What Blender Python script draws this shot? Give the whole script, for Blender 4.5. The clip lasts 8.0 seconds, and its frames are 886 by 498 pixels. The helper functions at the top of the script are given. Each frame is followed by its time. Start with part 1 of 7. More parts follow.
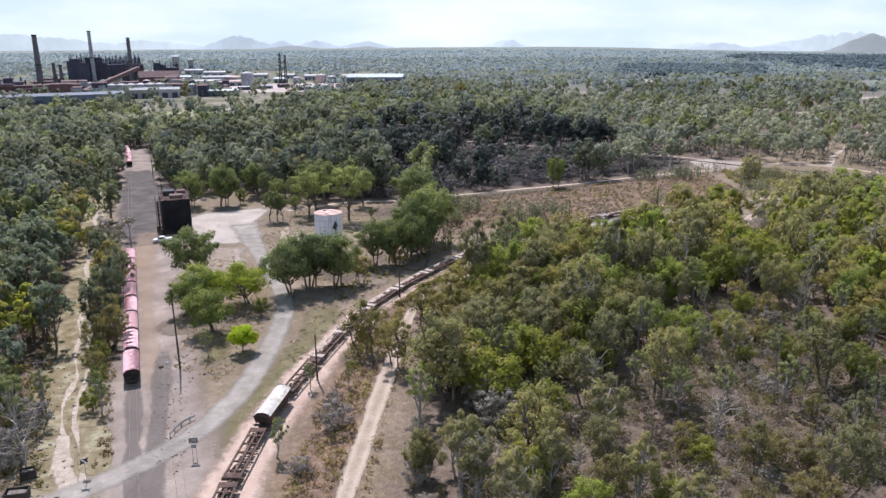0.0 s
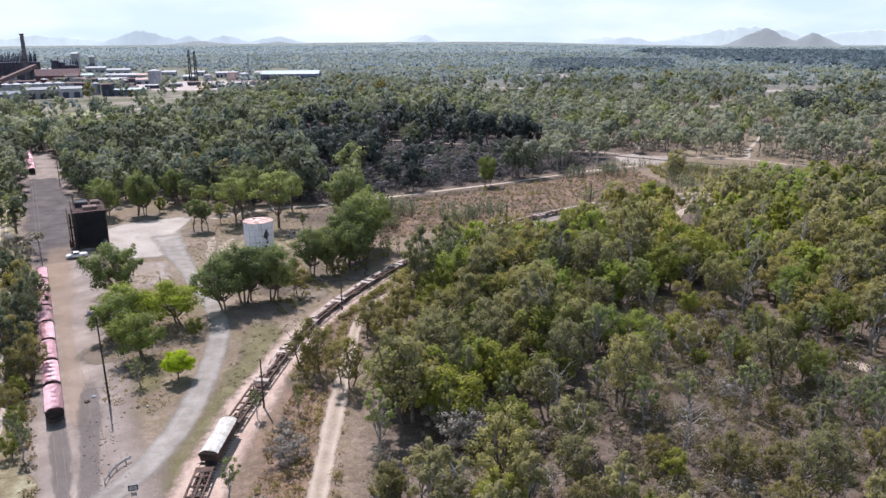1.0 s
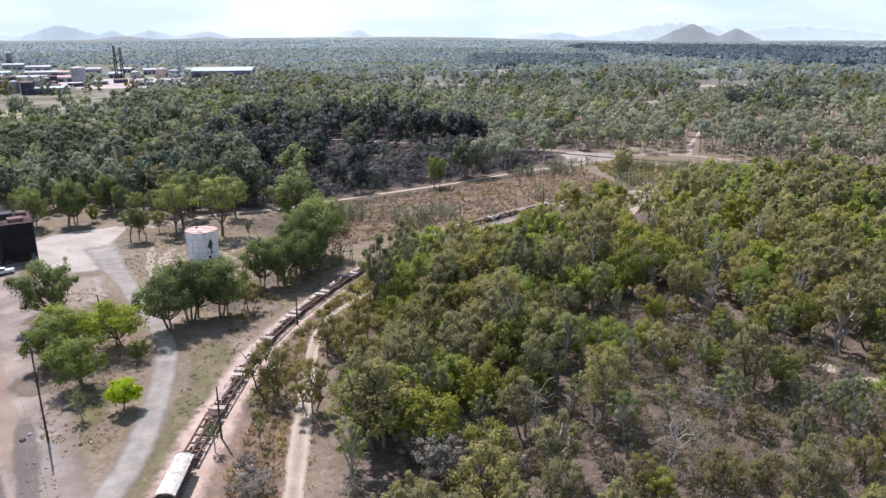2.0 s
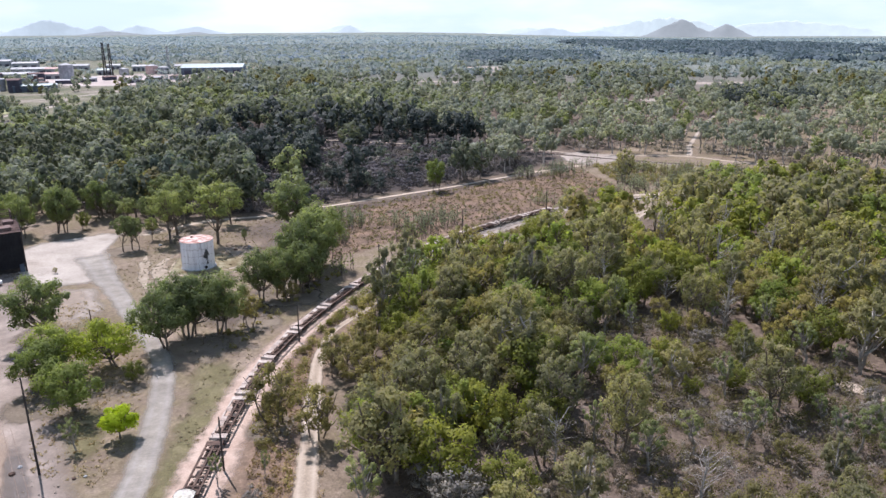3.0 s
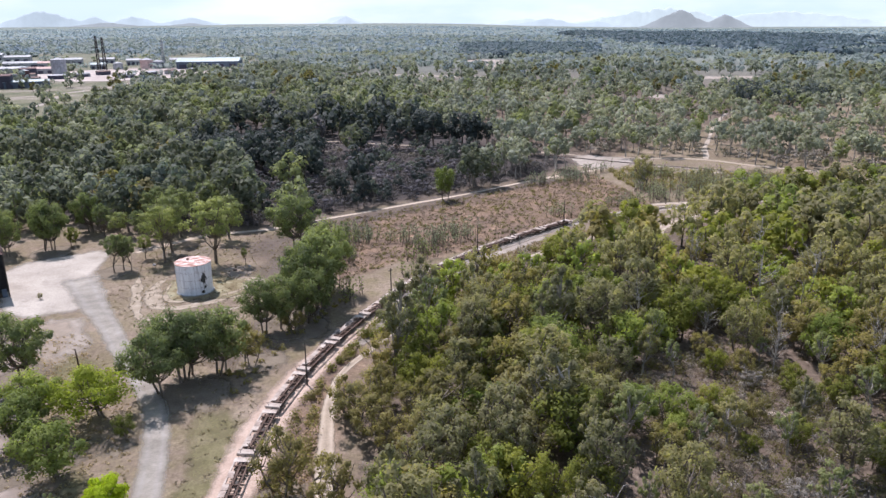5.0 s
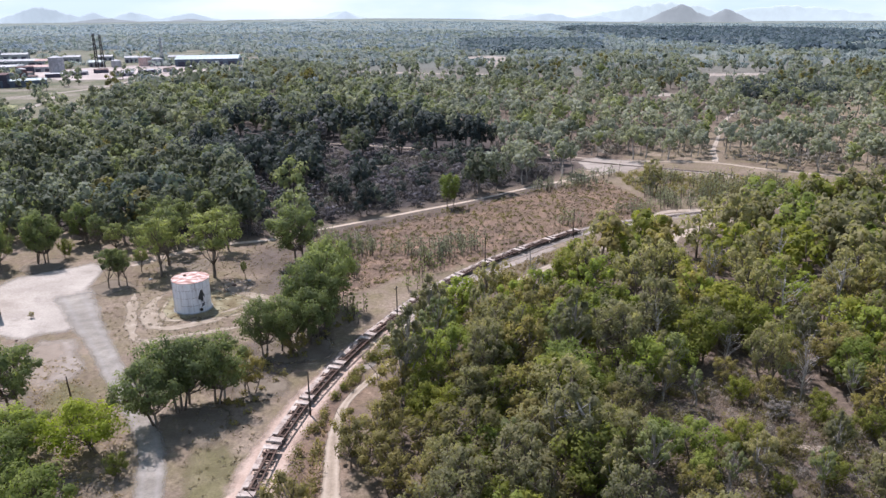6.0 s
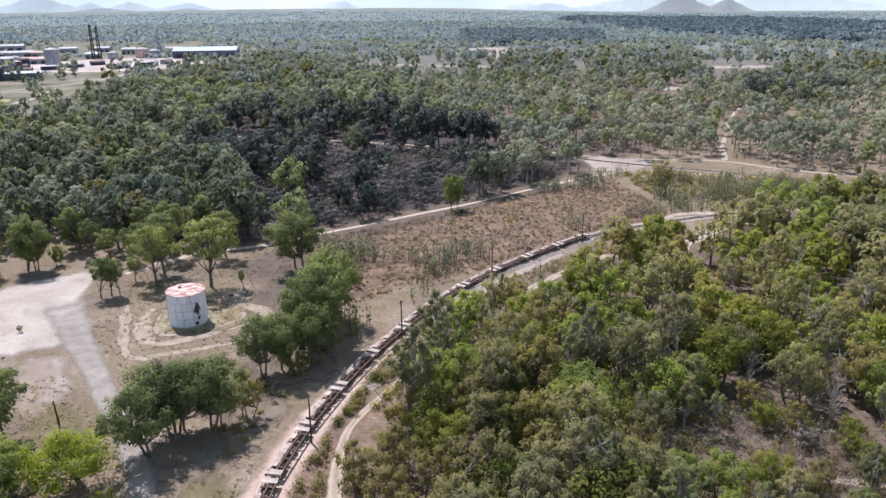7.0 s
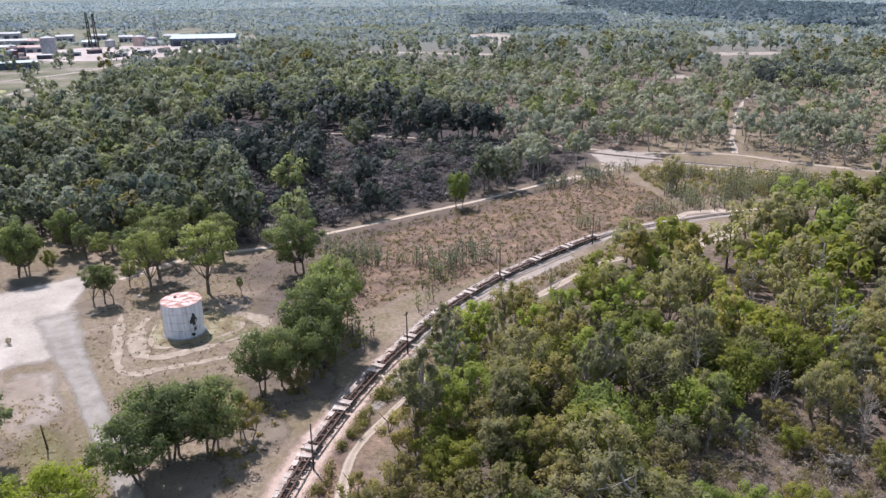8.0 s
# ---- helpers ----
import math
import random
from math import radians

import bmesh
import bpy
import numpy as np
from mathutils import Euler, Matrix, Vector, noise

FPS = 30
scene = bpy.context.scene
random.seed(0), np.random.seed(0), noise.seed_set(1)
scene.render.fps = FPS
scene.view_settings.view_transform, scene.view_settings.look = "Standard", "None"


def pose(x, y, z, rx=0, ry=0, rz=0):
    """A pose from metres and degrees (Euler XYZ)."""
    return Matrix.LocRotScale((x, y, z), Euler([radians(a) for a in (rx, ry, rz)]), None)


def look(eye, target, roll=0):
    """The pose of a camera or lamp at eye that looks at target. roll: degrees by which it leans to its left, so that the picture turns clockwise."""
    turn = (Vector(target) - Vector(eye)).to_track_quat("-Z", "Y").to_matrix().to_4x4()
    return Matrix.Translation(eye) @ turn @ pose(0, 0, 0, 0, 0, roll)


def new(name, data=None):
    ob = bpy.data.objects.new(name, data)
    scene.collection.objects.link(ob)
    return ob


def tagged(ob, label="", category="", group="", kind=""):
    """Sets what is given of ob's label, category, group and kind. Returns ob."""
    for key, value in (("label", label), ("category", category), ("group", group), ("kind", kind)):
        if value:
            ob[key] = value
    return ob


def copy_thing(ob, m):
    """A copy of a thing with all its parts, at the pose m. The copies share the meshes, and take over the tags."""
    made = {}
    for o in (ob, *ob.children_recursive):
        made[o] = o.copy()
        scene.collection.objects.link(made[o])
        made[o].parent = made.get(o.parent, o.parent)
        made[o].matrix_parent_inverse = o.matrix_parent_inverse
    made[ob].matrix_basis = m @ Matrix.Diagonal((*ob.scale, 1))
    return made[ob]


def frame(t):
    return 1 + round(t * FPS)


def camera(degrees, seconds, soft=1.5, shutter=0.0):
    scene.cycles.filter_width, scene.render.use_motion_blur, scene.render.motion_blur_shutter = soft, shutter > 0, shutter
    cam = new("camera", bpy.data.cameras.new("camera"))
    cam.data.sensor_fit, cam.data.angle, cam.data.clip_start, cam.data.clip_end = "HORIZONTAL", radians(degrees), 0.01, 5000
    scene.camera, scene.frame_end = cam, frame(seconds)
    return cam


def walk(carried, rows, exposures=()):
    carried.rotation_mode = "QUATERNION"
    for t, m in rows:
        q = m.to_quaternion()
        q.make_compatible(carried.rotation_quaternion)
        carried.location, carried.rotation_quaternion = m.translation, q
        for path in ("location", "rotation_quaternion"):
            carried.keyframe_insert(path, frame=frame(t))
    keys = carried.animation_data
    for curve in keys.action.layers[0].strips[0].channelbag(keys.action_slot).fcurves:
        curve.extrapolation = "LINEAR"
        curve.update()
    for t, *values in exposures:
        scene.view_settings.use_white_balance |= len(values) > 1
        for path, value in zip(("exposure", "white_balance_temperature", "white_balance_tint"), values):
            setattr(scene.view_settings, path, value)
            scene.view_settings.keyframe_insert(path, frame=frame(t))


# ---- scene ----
cam = camera(61.8, 8.0, 1.5)
PATH = [
    (0, (1.289, -1.992, 54.191), (1.254, -0.066, 53.655), -0.4),
    (0.5, (-1.392, 1.111, 55.025), (-1.32, 3.034, 54.48), -0.4),
    (1, (-3.762, 4.49, 55.329), (-3.58, 6.404, 54.779), -0.5),
    (1.5, (-5.795, 8.147, 55.568), (-5.504, 10.046, 55.012), -0.5),
    (3, (-9.352, 18.413, 58.076), (-8.982, 20.292, 57.501), -0.4),
    (3.5, (-9.954, 22.228, 58.568), (-9.582, 24.105, 57.989), -0.4),
    (4, (-10.326, 26.072, 59.386), (-9.952, 27.947, 58.8), -0.4),
    (4.5, (-10.647, 30.06, 60.268), (-10.271, 31.933, 59.675), -0.4),
    (6, (-10.74, 42.029, 63.622), (-10.365, 43.896, 63.011), -0.6),
    (6.5, (-10.68, 46.123, 64.844), (-10.304, 47.986, 64.222), -0.5),
    (7, (-10.558, 50.251, 65.645), (-10.183, 52.11, 65.009), -0.6),
    (7.5, (-10.404, 54.349, 66.588), (-10.032, 56.203, 65.938), -0.7),
    (8, (-10.126, 58.354, 67.61), (-9.756, 60.201, 66.938), -0.8),
]
walk(cam, [(t, look(eye, target, roll)) for t, eye, target, roll in PATH],
     ((0, 0.33, 6330, 15), (1.5, 0.38, 6330, 15), (3.5, 0.42, 6330, 15), (4.6, 0.41, 6330, 15), (6.5, 0.37, 6330, 15), (8, 0.43, 6330, 15)))

# ---- world and sun ----
SUN_EL, SUN_AZ = radians(56), math.atan2(-0.36, 0.93)     # azimuth from +y towards +x


def build_world():
    w = bpy.data.worlds.new("sky_world")
    scene.world = w
    w.use_nodes = True
    nt = w.node_tree
    nt.nodes.clear()
    out = nt.nodes.new("ShaderNodeOutputWorld")
    bg = nt.nodes.new("ShaderNodeBackground")
    sky = nt.nodes.new("ShaderNodeTexSky")
    sky.sky_type, sky.sun_disc = "NISHITA", False
    sky.sun_elevation, sky.sun_rotation = SUN_EL, SUN_AZ
    sky.air_density, sky.dust_density, sky.ozone_density = 1.0, 0.8, 1.6
    # thin high cloud veil
    tc = nt.nodes.new("ShaderNodeTexCoord")
    mp = nt.nodes.new("ShaderNodeMapping")
    mp.inputs["Scale"].default_value = (3.0, 3.0, 11.0)
    nz = nt.nodes.new("ShaderNodeTexNoise")
    nz.inputs["Scale"].default_value, nz.inputs["Detail"].default_value = 1.6, 6.0
    rp = nt.nodes.new("ShaderNodeValToRGB")
    rp.color_ramp.elements[0].position, rp.color_ramp.elements[1].position = 0.35, 0.75
    rp.color_ramp.elements[0].color, rp.color_ramp.elements[1].color = (0.86, 0.86, 0.86, 1), (1.0, 1.0, 1.0, 1)
    mx = nt.nodes.new("ShaderNodeMixRGB")
    # the haze is brighter low down
    sp = nt.nodes.new("ShaderNodeSeparateXYZ")
    low = nt.nodes.new("ShaderNodeValToRGB")
    low.color_ramp.elements[0].position, low.color_ramp.elements[1].position = 0.02, 0.55
    low.color_ramp.elements[0].color, low.color_ramp.elements[1].color = (1.03, 1.16, 1.28, 1), (0.36, 0.48, 0.66, 1)
    up = nt.nodes.new("ShaderNodeMixRGB")
    up.blend_type = "MULTIPLY"
    up.inputs[0].default_value = 1.0
    up.inputs[2].default_value = (9.0, 9.0, 9.0, 1)
    lk = nt.links.new
    lk(tc.outputs["Generated"], mp.inputs[0])
    lk(mp.outputs[0], nz.inputs["Vector"])
    lk(nz.outputs["Fac"], rp.inputs[0])
    lk(rp.outputs[0], mx.inputs[0])
    lk(sky.outputs[0], mx.inputs[1])
    lk(tc.outputs["Generated"], sp.inputs[0])
    lk(sp.outputs["Z"], low.inputs[0])
    # thinner cloud shows bluer
    thin = nt.nodes.new("ShaderNodeValToRGB")
    thin.color_ramp.elements[0].position, thin.color_ramp.elements[1].position = 0.38, 0.62
    thin.color_ramp.elements[0].color, thin.color_ramp.elements[1].color = (0.80, 0.91, 1.0, 1), (1.06, 1.04, 1.03, 1)
    veil = nt.nodes.new("ShaderNodeMixRGB")
    veil.blend_type = "MULTIPLY"
    veil.inputs[0].default_value = 1.0
    lk(nz.outputs["Fac"], thin.inputs[0])
    lk(low.outputs[0], veil.inputs[1])
    lk(thin.outputs[0], veil.inputs[2])
    lk(veil.outputs[0], up.inputs[1])
    lk(up.outputs[0], mx.inputs[2])
    lk(mx.outputs[0], bg.inputs[0])
    bg.inputs[1].default_value = 0.08
    lk(bg.outputs[0], out.inputs[0])


build_world()
sun = new("sun", bpy.data.lights.new("sun", "SUN"))
sun.data.energy, sun.data.angle, sun.data.color = 5.0, radians(0.6), (1.0, 0.955, 0.96)
sun.matrix_world = look((-36, 93, 148), (0, 0, 0))


# ---- materials ----
def node_mat(name, rough=0.9, metal=0.0, spec=0.3):
    m = bpy.data.materials.new(name)
    m.use_nodes = True
    b = m.node_tree.nodes["Principled BSDF"]
    b.inputs["Roughness"].default_value, b.inputs["Metallic"].default_value = rough, metal
    b.inputs["Specular IOR Level"].default_value = spec
    return m, m.node_tree, b


def noise_node(nt, scale, detail=4.0, rough=0.55, coords="Object", stretch=None):
    tc = nt.nodes.new("ShaderNodeNewGeometry" if coords == "World" else "ShaderNodeTexCoord")
    src = tc.outputs["Position"] if coords == "World" else tc.outputs["Object"]
    if stretch:
        mp = nt.nodes.new("ShaderNodeMapping")
        mp.inputs["Scale"].default_value = stretch
        nt.links.new(src, mp.inputs[0])
        src = mp.outputs[0]
    nz = nt.nodes.new("ShaderNodeTexNoise")
    nz.inputs["Scale"].default_value, nz.inputs["Detail"].default_value, nz.inputs["Roughness"].default_value = scale, detail, rough
    nt.links.new(src, nz.inputs["Vector"])
    return nz.outputs["Fac"]


def ramp(nt, fac, stops):
    r = nt.nodes.new("ShaderNodeValToRGB")
    els = r.color_ramp.elements
    while len(els) < len(stops):
        els.new(0.5)
    for e, (p, c) in zip(els, stops):
        e.position, e.color = p, (*c, 1) if len(c) == 3 else c
    nt.links.new(fac, r.inputs[0])
    return r.outputs[0]


def mix(nt, fac, a, b, mode="MIX"):
    m = nt.nodes.new("ShaderNodeMixRGB")
    m.blend_type = mode
    for i, v in enumerate((fac, a, b)):
        if isinstance(v, (int, float)):
            m.inputs[i].default_value = v if i == 0 else (v, v, v, 1)
        elif isinstance(v, tuple):
            m.inputs[i].default_value = (*v, 1)
        else:
            nt.links.new(v, m.inputs[i])
    return m.outputs[0]


def math_node(nt, op, a, b=0.0, clamp=False):
    m = nt.nodes.new("ShaderNodeMath")
    m.operation, m.use_clamp = op, clamp
    for i, v in enumerate((a, b)):
        if isinstance(v, (int, float)):
            m.inputs[i].default_value = v
        else:
            nt.links.new(v, m.inputs[i])
    return m.outputs[0]


def attr(nt, name):
    a = nt.nodes.new("ShaderNodeAttribute")
    a.attribute_name = name
    return a.outputs["Fac"]


def bump(nt, b, fac, strength, dist=0.1):
    n = nt.nodes.new("ShaderNodeBump")
    n.inputs["Strength"].default_value, n.inputs["Distance"].default_value = strength, dist
    nt.links.new(fac, n.inputs["Height"])
    nt.links.new(n.outputs[0], b.inputs["Normal"])


def worn(name, base, dark, light, rough=0.8, metal=0.0, s1=0.35, s2=4.0, coords="Object", bumps=0.3):
    """A surface with stains at one scale and grain at another."""
    m, nt, b = node_mat(name, rough, metal)
    big = ramp(nt, noise_node(nt, s1, 4, 0.6, coords), [(0.3, dark), (0.5, base), (0.72, light)])
    fine = ramp(nt, noise_node(nt, s2, 3, 0.6, coords), [(0.3, (0.72, 0.72, 0.72)), (0.7, (1.2, 1.2, 1.2))])
    nt.links.new(mix(nt, 1.0, big, fine, "MULTIPLY"), b.inputs["Base Color"])
    bump(nt, b, noise_node(nt, s2, 3, 0.6, coords), bumps, 0.05)
    return m


def soft_ground(name, c0, c1, c2, s1, s2, ruts=None, grain=0.25, edge_scale=0.7, reach=0.5, alpha=1.0):
    """Ground cover that frays into what lies below along its rim (attribute 'edge': 0 at the rim, 1 inside)."""
    m, nt, b = node_mat(name, 0.95, 0.0, 0.15)
    big = ramp(nt, noise_node(nt, s1, 5, 0.62, "World"), [(0.3, c0), (0.5, c1), (0.7, c2)])
    fine = ramp(nt, noise_node(nt, s2, 4, 0.7, "World"), [(0.25, (1 - grain,) * 3), (0.75, (1 + grain,) * 3)])
    col = mix(nt, 1.0, big, fine, "MULTIPLY")
    if ruts:
        lane = attr(nt, "lane")
        col = mix(nt, math_node(nt, "MULTIPLY", lane, 0.8), col, ruts)
    nt.links.new(col, b.inputs["Base Color"])
    bump(nt, b, noise_node(nt, s2, 4, 0.7, "World"), 0.35, 0.05)
    tr = nt.nodes.new("ShaderNodeBsdfTransparent")
    ms = nt.nodes.new("ShaderNodeMixShader")
    n = noise_node(nt, edge_scale, 5, 0.65, "World")
    a = math_node(nt, "ADD", math_node(nt, "MULTIPLY", attr(nt, "edge"), 1.6), math_node(nt, "MULTIPLY", math_node(nt, "SUBTRACT", n, 0.5), 2.2))
    a = math_node(nt, "MULTIPLY", math_node(nt, "SUBTRACT", a, 0.25), 1.1 / reach, True)
    a = math_node(nt, "MULTIPLY", a, alpha)
    nt.links.new(a, ms.inputs[0])
    nt.links.new(tr.outputs[0], ms.inputs[1])
    nt.links.new(b.outputs[0], ms.inputs[2])
    nt.links.new(ms.outputs[0], nt.nodes["Material Output"].inputs[0])
    return m


def leaf_mat(name, c0, c1, c2, glow=0.54, vary=0.6, tint=(1.12, 1.2, 0.66)):
    """Leaves: varied from tree to tree by place and from leaf to leaf by island, some light passes through."""
    m, nt, b = node_mat(name, 0.65, 0.0, 0.14)
    tree = ramp(nt, noise_node(nt, 0.13, 2, 0.5, "World"), [(0.3, c0), (0.5, c1), (0.7, c2)])
    geo = nt.nodes.new("ShaderNodeNewGeometry")
    drift = ramp(nt, noise_node(nt, 0.016, 3, 0.6, "World"), [(0.34, (0.80, 0.84, 0.90)), (0.5, (1, 1, 1)), (0.66, (1.11, 1.11, 1.0))])
    tree = mix(nt, 1.0, tree, drift, "MULTIPLY")
    leaf = ramp(nt, geo.outputs["Random Per Island"], [(0.0, (1 - 0.26 * vary,) * 3), (0.5, (1, 1, 1)), (1.0, (1 + 0.28 * vary, 1 + 0.26 * vary, 1 + 0.2 * vary))])
    info = nt.nodes.new("ShaderNodeObjectInfo")
    one = ramp(nt, info.outputs["Random"], [(0.0, (0.72, 0.76, 0.80)), (0.5, (1, 1, 1)), (1.0, (1.15, 1.14, 1.0))])
    col = mix(nt, 1.0, mix(nt, 1.0, tree, leaf, "MULTIPLY"), one, "MULTIPLY")
    nt.links.new(col, b.inputs["Base Color"])
    tl = nt.nodes.new("ShaderNodeBsdfTranslucent")
    nt.links.new(mix(nt, 1.0, col, tint, "MULTIPLY"), tl.inputs[0])
    ms = nt.nodes.new("ShaderNodeMixShader")
    ms.inputs[0].default_value = glow
    nt.links.new(b.outputs[0], ms.inputs[1])
    nt.links.new(tl.outputs[0], ms.inputs[2])
    nt.links.new(ms.outputs[0], nt.nodes["Material Output"].inputs[0])
    return m


LEAF_GUM = leaf_mat("gum_leaf", (0.205, 0.193, 0.117), (0.262, 0.244, 0.142), (0.322, 0.290, 0.165))
# blue-green gum, bluer still for haze in the middle distance
LEAF_BLUE = leaf_mat("hazed_blue_gum_leaf", (0.110, 0.138, 0.121), (0.144, 0.170, 0.140), (0.183, 0.206, 0.163), 0.45, 0.7, (1.15, 1.2, 0.85))
LEAF_GREEN = leaf_mat("wattle_leaf", (0.175, 0.191, 0.053), (0.223, 0.233, 0.059), (0.271, 0.270, 0.073))
# wattle green dulled in colour for haze
LEAF_MID_GREEN = leaf_mat("hazed_green_leaf", (0.196, 0.222, 0.112), (0.232, 0.258, 0.128), (0.270, 0.292, 0.146), 0.45, 0.6, (1.15, 1.2, 0.85))
LEAF_PARK = leaf_mat("park_leaf", (0.168, 0.205, 0.066), (0.205, 0.243, 0.078), (0.245, 0.280, 0.094))
# dark green gum with a little haze blue put in
LEAF_WEST = leaf_mat("dark_gum_leaf", (0.097, 0.110, 0.081), (0.125, 0.140, 0.098), (0.157, 0.169, 0.117), 0.45, 0.7, (1.15, 1.2, 0.8))
LEAF_LUSH = leaf_mat("lush_leaf", (0.220, 0.264, 0.071), (0.253, 0.293, 0.079), (0.286, 0.319, 0.097))
LEAF_LIME = leaf_mat("lime_leaf", (0.30, 0.38, 0.020), (0.35, 0.43, 0.022), (0.40, 0.48, 0.03))
LEAF_OLIVE = leaf_mat("olive_leaf", (0.207, 0.179, 0.084), (0.257, 0.221, 0.101), (0.309, 0.261, 0.121))
LEAF_PALE = leaf_mat("pale_gum_leaf", (0.195, 0.219, 0.111), (0.238, 0.260, 0.131), (0.276, 0.290, 0.154))
LEAF_SHADE = leaf_mat("shade_leaf", (0.160, 0.187, 0.090), (0.199, 0.229, 0.108), (0.240, 0.270, 0.125))
LEAF_YELLOW = leaf_mat("yellow_green_leaf", (0.23, 0.27, 0.040), (0.27, 0.31, 0.046), (0.31, 0.35, 0.06))
LEAF_GREY = leaf_mat("dry_twig", (0.198, 0.174, 0.160), (0.246, 0.218, 0.203), (0.299, 0.268, 0.244), 0.2)
LEAF_BROWN = leaf_mat("brown_twig", (0.161, 0.121, 0.092), (0.198, 0.152, 0.116), (0.244, 0.193, 0.152), 0.25)
# leaves and twigs darkened for a cloud's shadow; the fig grove shares the leaves
LEAF_DARK = leaf_mat("fig_and_cloud_shade_leaf", (0.045, 0.056, 0.056), (0.057, 0.070, 0.067), (0.075, 0.087, 0.080), 0.3, 0.6, (1.1, 1.2, 0.9))
LEAF_DARKGREY = leaf_mat("cloud_shade_twig", (0.089, 0.083, 0.096), (0.112, 0.103, 0.120), (0.142, 0.129, 0.147), 0.2)
# haze is in these leaf colours, paler and bluer the farther off
LEAF_MID = leaf_mat("grey_hazed_gum_leaf", (0.203, 0.220, 0.168), (0.246, 0.261, 0.189), (0.295, 0.301, 0.215), 0.45, 0.6, (1.15, 1.2, 0.85))
LEAF_MID_PALE = leaf_mat("hazed_pale_leaf", (0.249, 0.266, 0.217), (0.292, 0.307, 0.248), (0.335, 0.342, 0.275), 0.45, 0.6, (1.15, 1.2, 0.85))
LEAF_FAR = leaf_mat("hazed_distant_leaf", (0.221, 0.258, 0.249), (0.252, 0.287, 0.275), (0.287, 0.319, 0.298), 0.35, 0.4, (1.0, 1.1, 1.0))
LEAF_HORIZON = leaf_mat("hazed_horizon_leaf", (0.208, 0.269, 0.310), (0.227, 0.286, 0.328), (0.251, 0.306, 0.344), 0.3, 0.2, (1.0, 1.1, 1.1))
# a far cloud shadow and haze blue, both in the leaf colour
LEAF_FAR_SHADE = leaf_mat("far_cloud_shade_leaf", (0.094, 0.128, 0.152), (0.103, 0.139, 0.162), (0.116, 0.149, 0.173), 0.3, 0.3, (1.0, 1.1, 1.0))
LEAF_VERGE = leaf_mat("brown_grass_blade", (0.205, 0.145, 0.085), (0.262, 0.192, 0.115), (0.325, 0.248, 0.152), 0.3)
LEAF_GRASS = leaf_mat("dry_grass_blade", (0.26, 0.195, 0.125), (0.335, 0.26, 0.17), (0.40, 0.325, 0.22), 0.3)
BARK = worn("gum_bark", (0.16, 0.13, 0.105), (0.09, 0.075, 0.062), (0.30, 0.26, 0.22), 0.95, 0, 0.6, 5)
BARK_PALE = worn("pale_gum_bark", (0.34, 0.31, 0.28), (0.20, 0.175, 0.15), (0.48, 0.45, 0.41), 0.95, 0, 0.6, 5)
BARK_WHITE = worn("dead_wood", (0.36, 0.33, 0.30), (0.22, 0.19, 0.17), (0.50, 0.47, 0.43), 0.9, 0, 0.6, 5)

ROAD = soft_ground("road_gravel_seal", (0.252, 0.228, 0.200), (0.309, 0.280, 0.247), (0.375, 0.340, 0.297), 0.12, 3.0, (0.325, 0.300, 0.276), 0.2, 0.3, 1.8)
PAD = soft_ground("pale_gravel", (0.305, 0.267, 0.232), (0.385, 0.340, 0.299), (0.46, 0.412, 0.366), 0.12, 2.0, None, 0.22, 0.2, 1.3)
YARD = soft_ground("yard_gravel", (0.232, 0.190, 0.165), (0.296, 0.244, 0.212), (0.370, 0.310, 0.270), 0.10, 2.5, (0.248, 0.208, 0.184), 0.25, 0.16, 1.7)
OLIVEGRASS = soft_ground("olive_grass", (0.132, 0.120, 0.060), (0.180, 0.160, 0.086), (0.240, 0.206, 0.126), 0.3, 2.5, None, 0.4, 0.18, 1.8, 0.85)
BALLAST = soft_ground("pink_ballast", (0.36, 0.262, 0.212), (0.435, 0.328, 0.270), (0.51, 0.40, 0.335), 0.25, 3.5, None, 0.25, 0.6, 1.2)
GREY_BALLAST = soft_ground("grey_ballast", (0.25, 0.212, 0.185), (0.31, 0.265, 0.232), (0.37, 0.32, 0.282), 0.15, 3.5, None, 0.2, 0.9, 0.45)
DIRT = soft_ground("dirt_track", (0.31, 0.245, 0.19), (0.40, 0.325, 0.26), (0.49, 0.41, 0.335), 0.25, 3.0, (0.51, 0.43, 0.355), 0.2, 0.6, 0.8)
RUTS = soft_ground("rutted_track", (0.235, 0.185, 0.140), (0.300, 0.242, 0.188), (0.37, 0.305, 0.245), 0.35, 2.5, (0.52, 0.44, 0.365), 0.3, 0.6, 0.9)
BUND = soft_ground("bund_dirt", (0.27, 0.215, 0.17), (0.34, 0.275, 0.22), (0.42, 0.35, 0.285), 0.3, 3.0, None, 0.2, 0.3, 1.3, 0.6)
WESTGRASS = soft_ground("brown_grass", (0.146, 0.109, 0.061), (0.223, 0.186, 0.114), (0.369, 0.347, 0.241), 0.35, 2.5, None, 0.3, 0.25, 0.9, 0.9)
GULLY = soft_ground("eroded_earth", (0.30, 0.24, 0.19), (0.42, 0.355, 0.295), (0.56, 0.49, 0.42), 0.8, 3.0, None, 0.35, 0.45, 0.8, 0.85)
CLEARING = soft_ground("bare_clearing", (0.28, 0.235, 0.20), (0.36, 0.31, 0.27), (0.44, 0.385, 0.34), 0.1, 2.0, None, 0.2, 0.2, 1.3, 0.85)
LOOPDIRT = soft_ground("scuffed_dirt", (0.25, 0.203, 0.155), (0.33, 0.272, 0.212), (0.43, 0.362, 0.296), 0.5, 3.0, None, 0.3, 0.4, 1.3, 0.92)
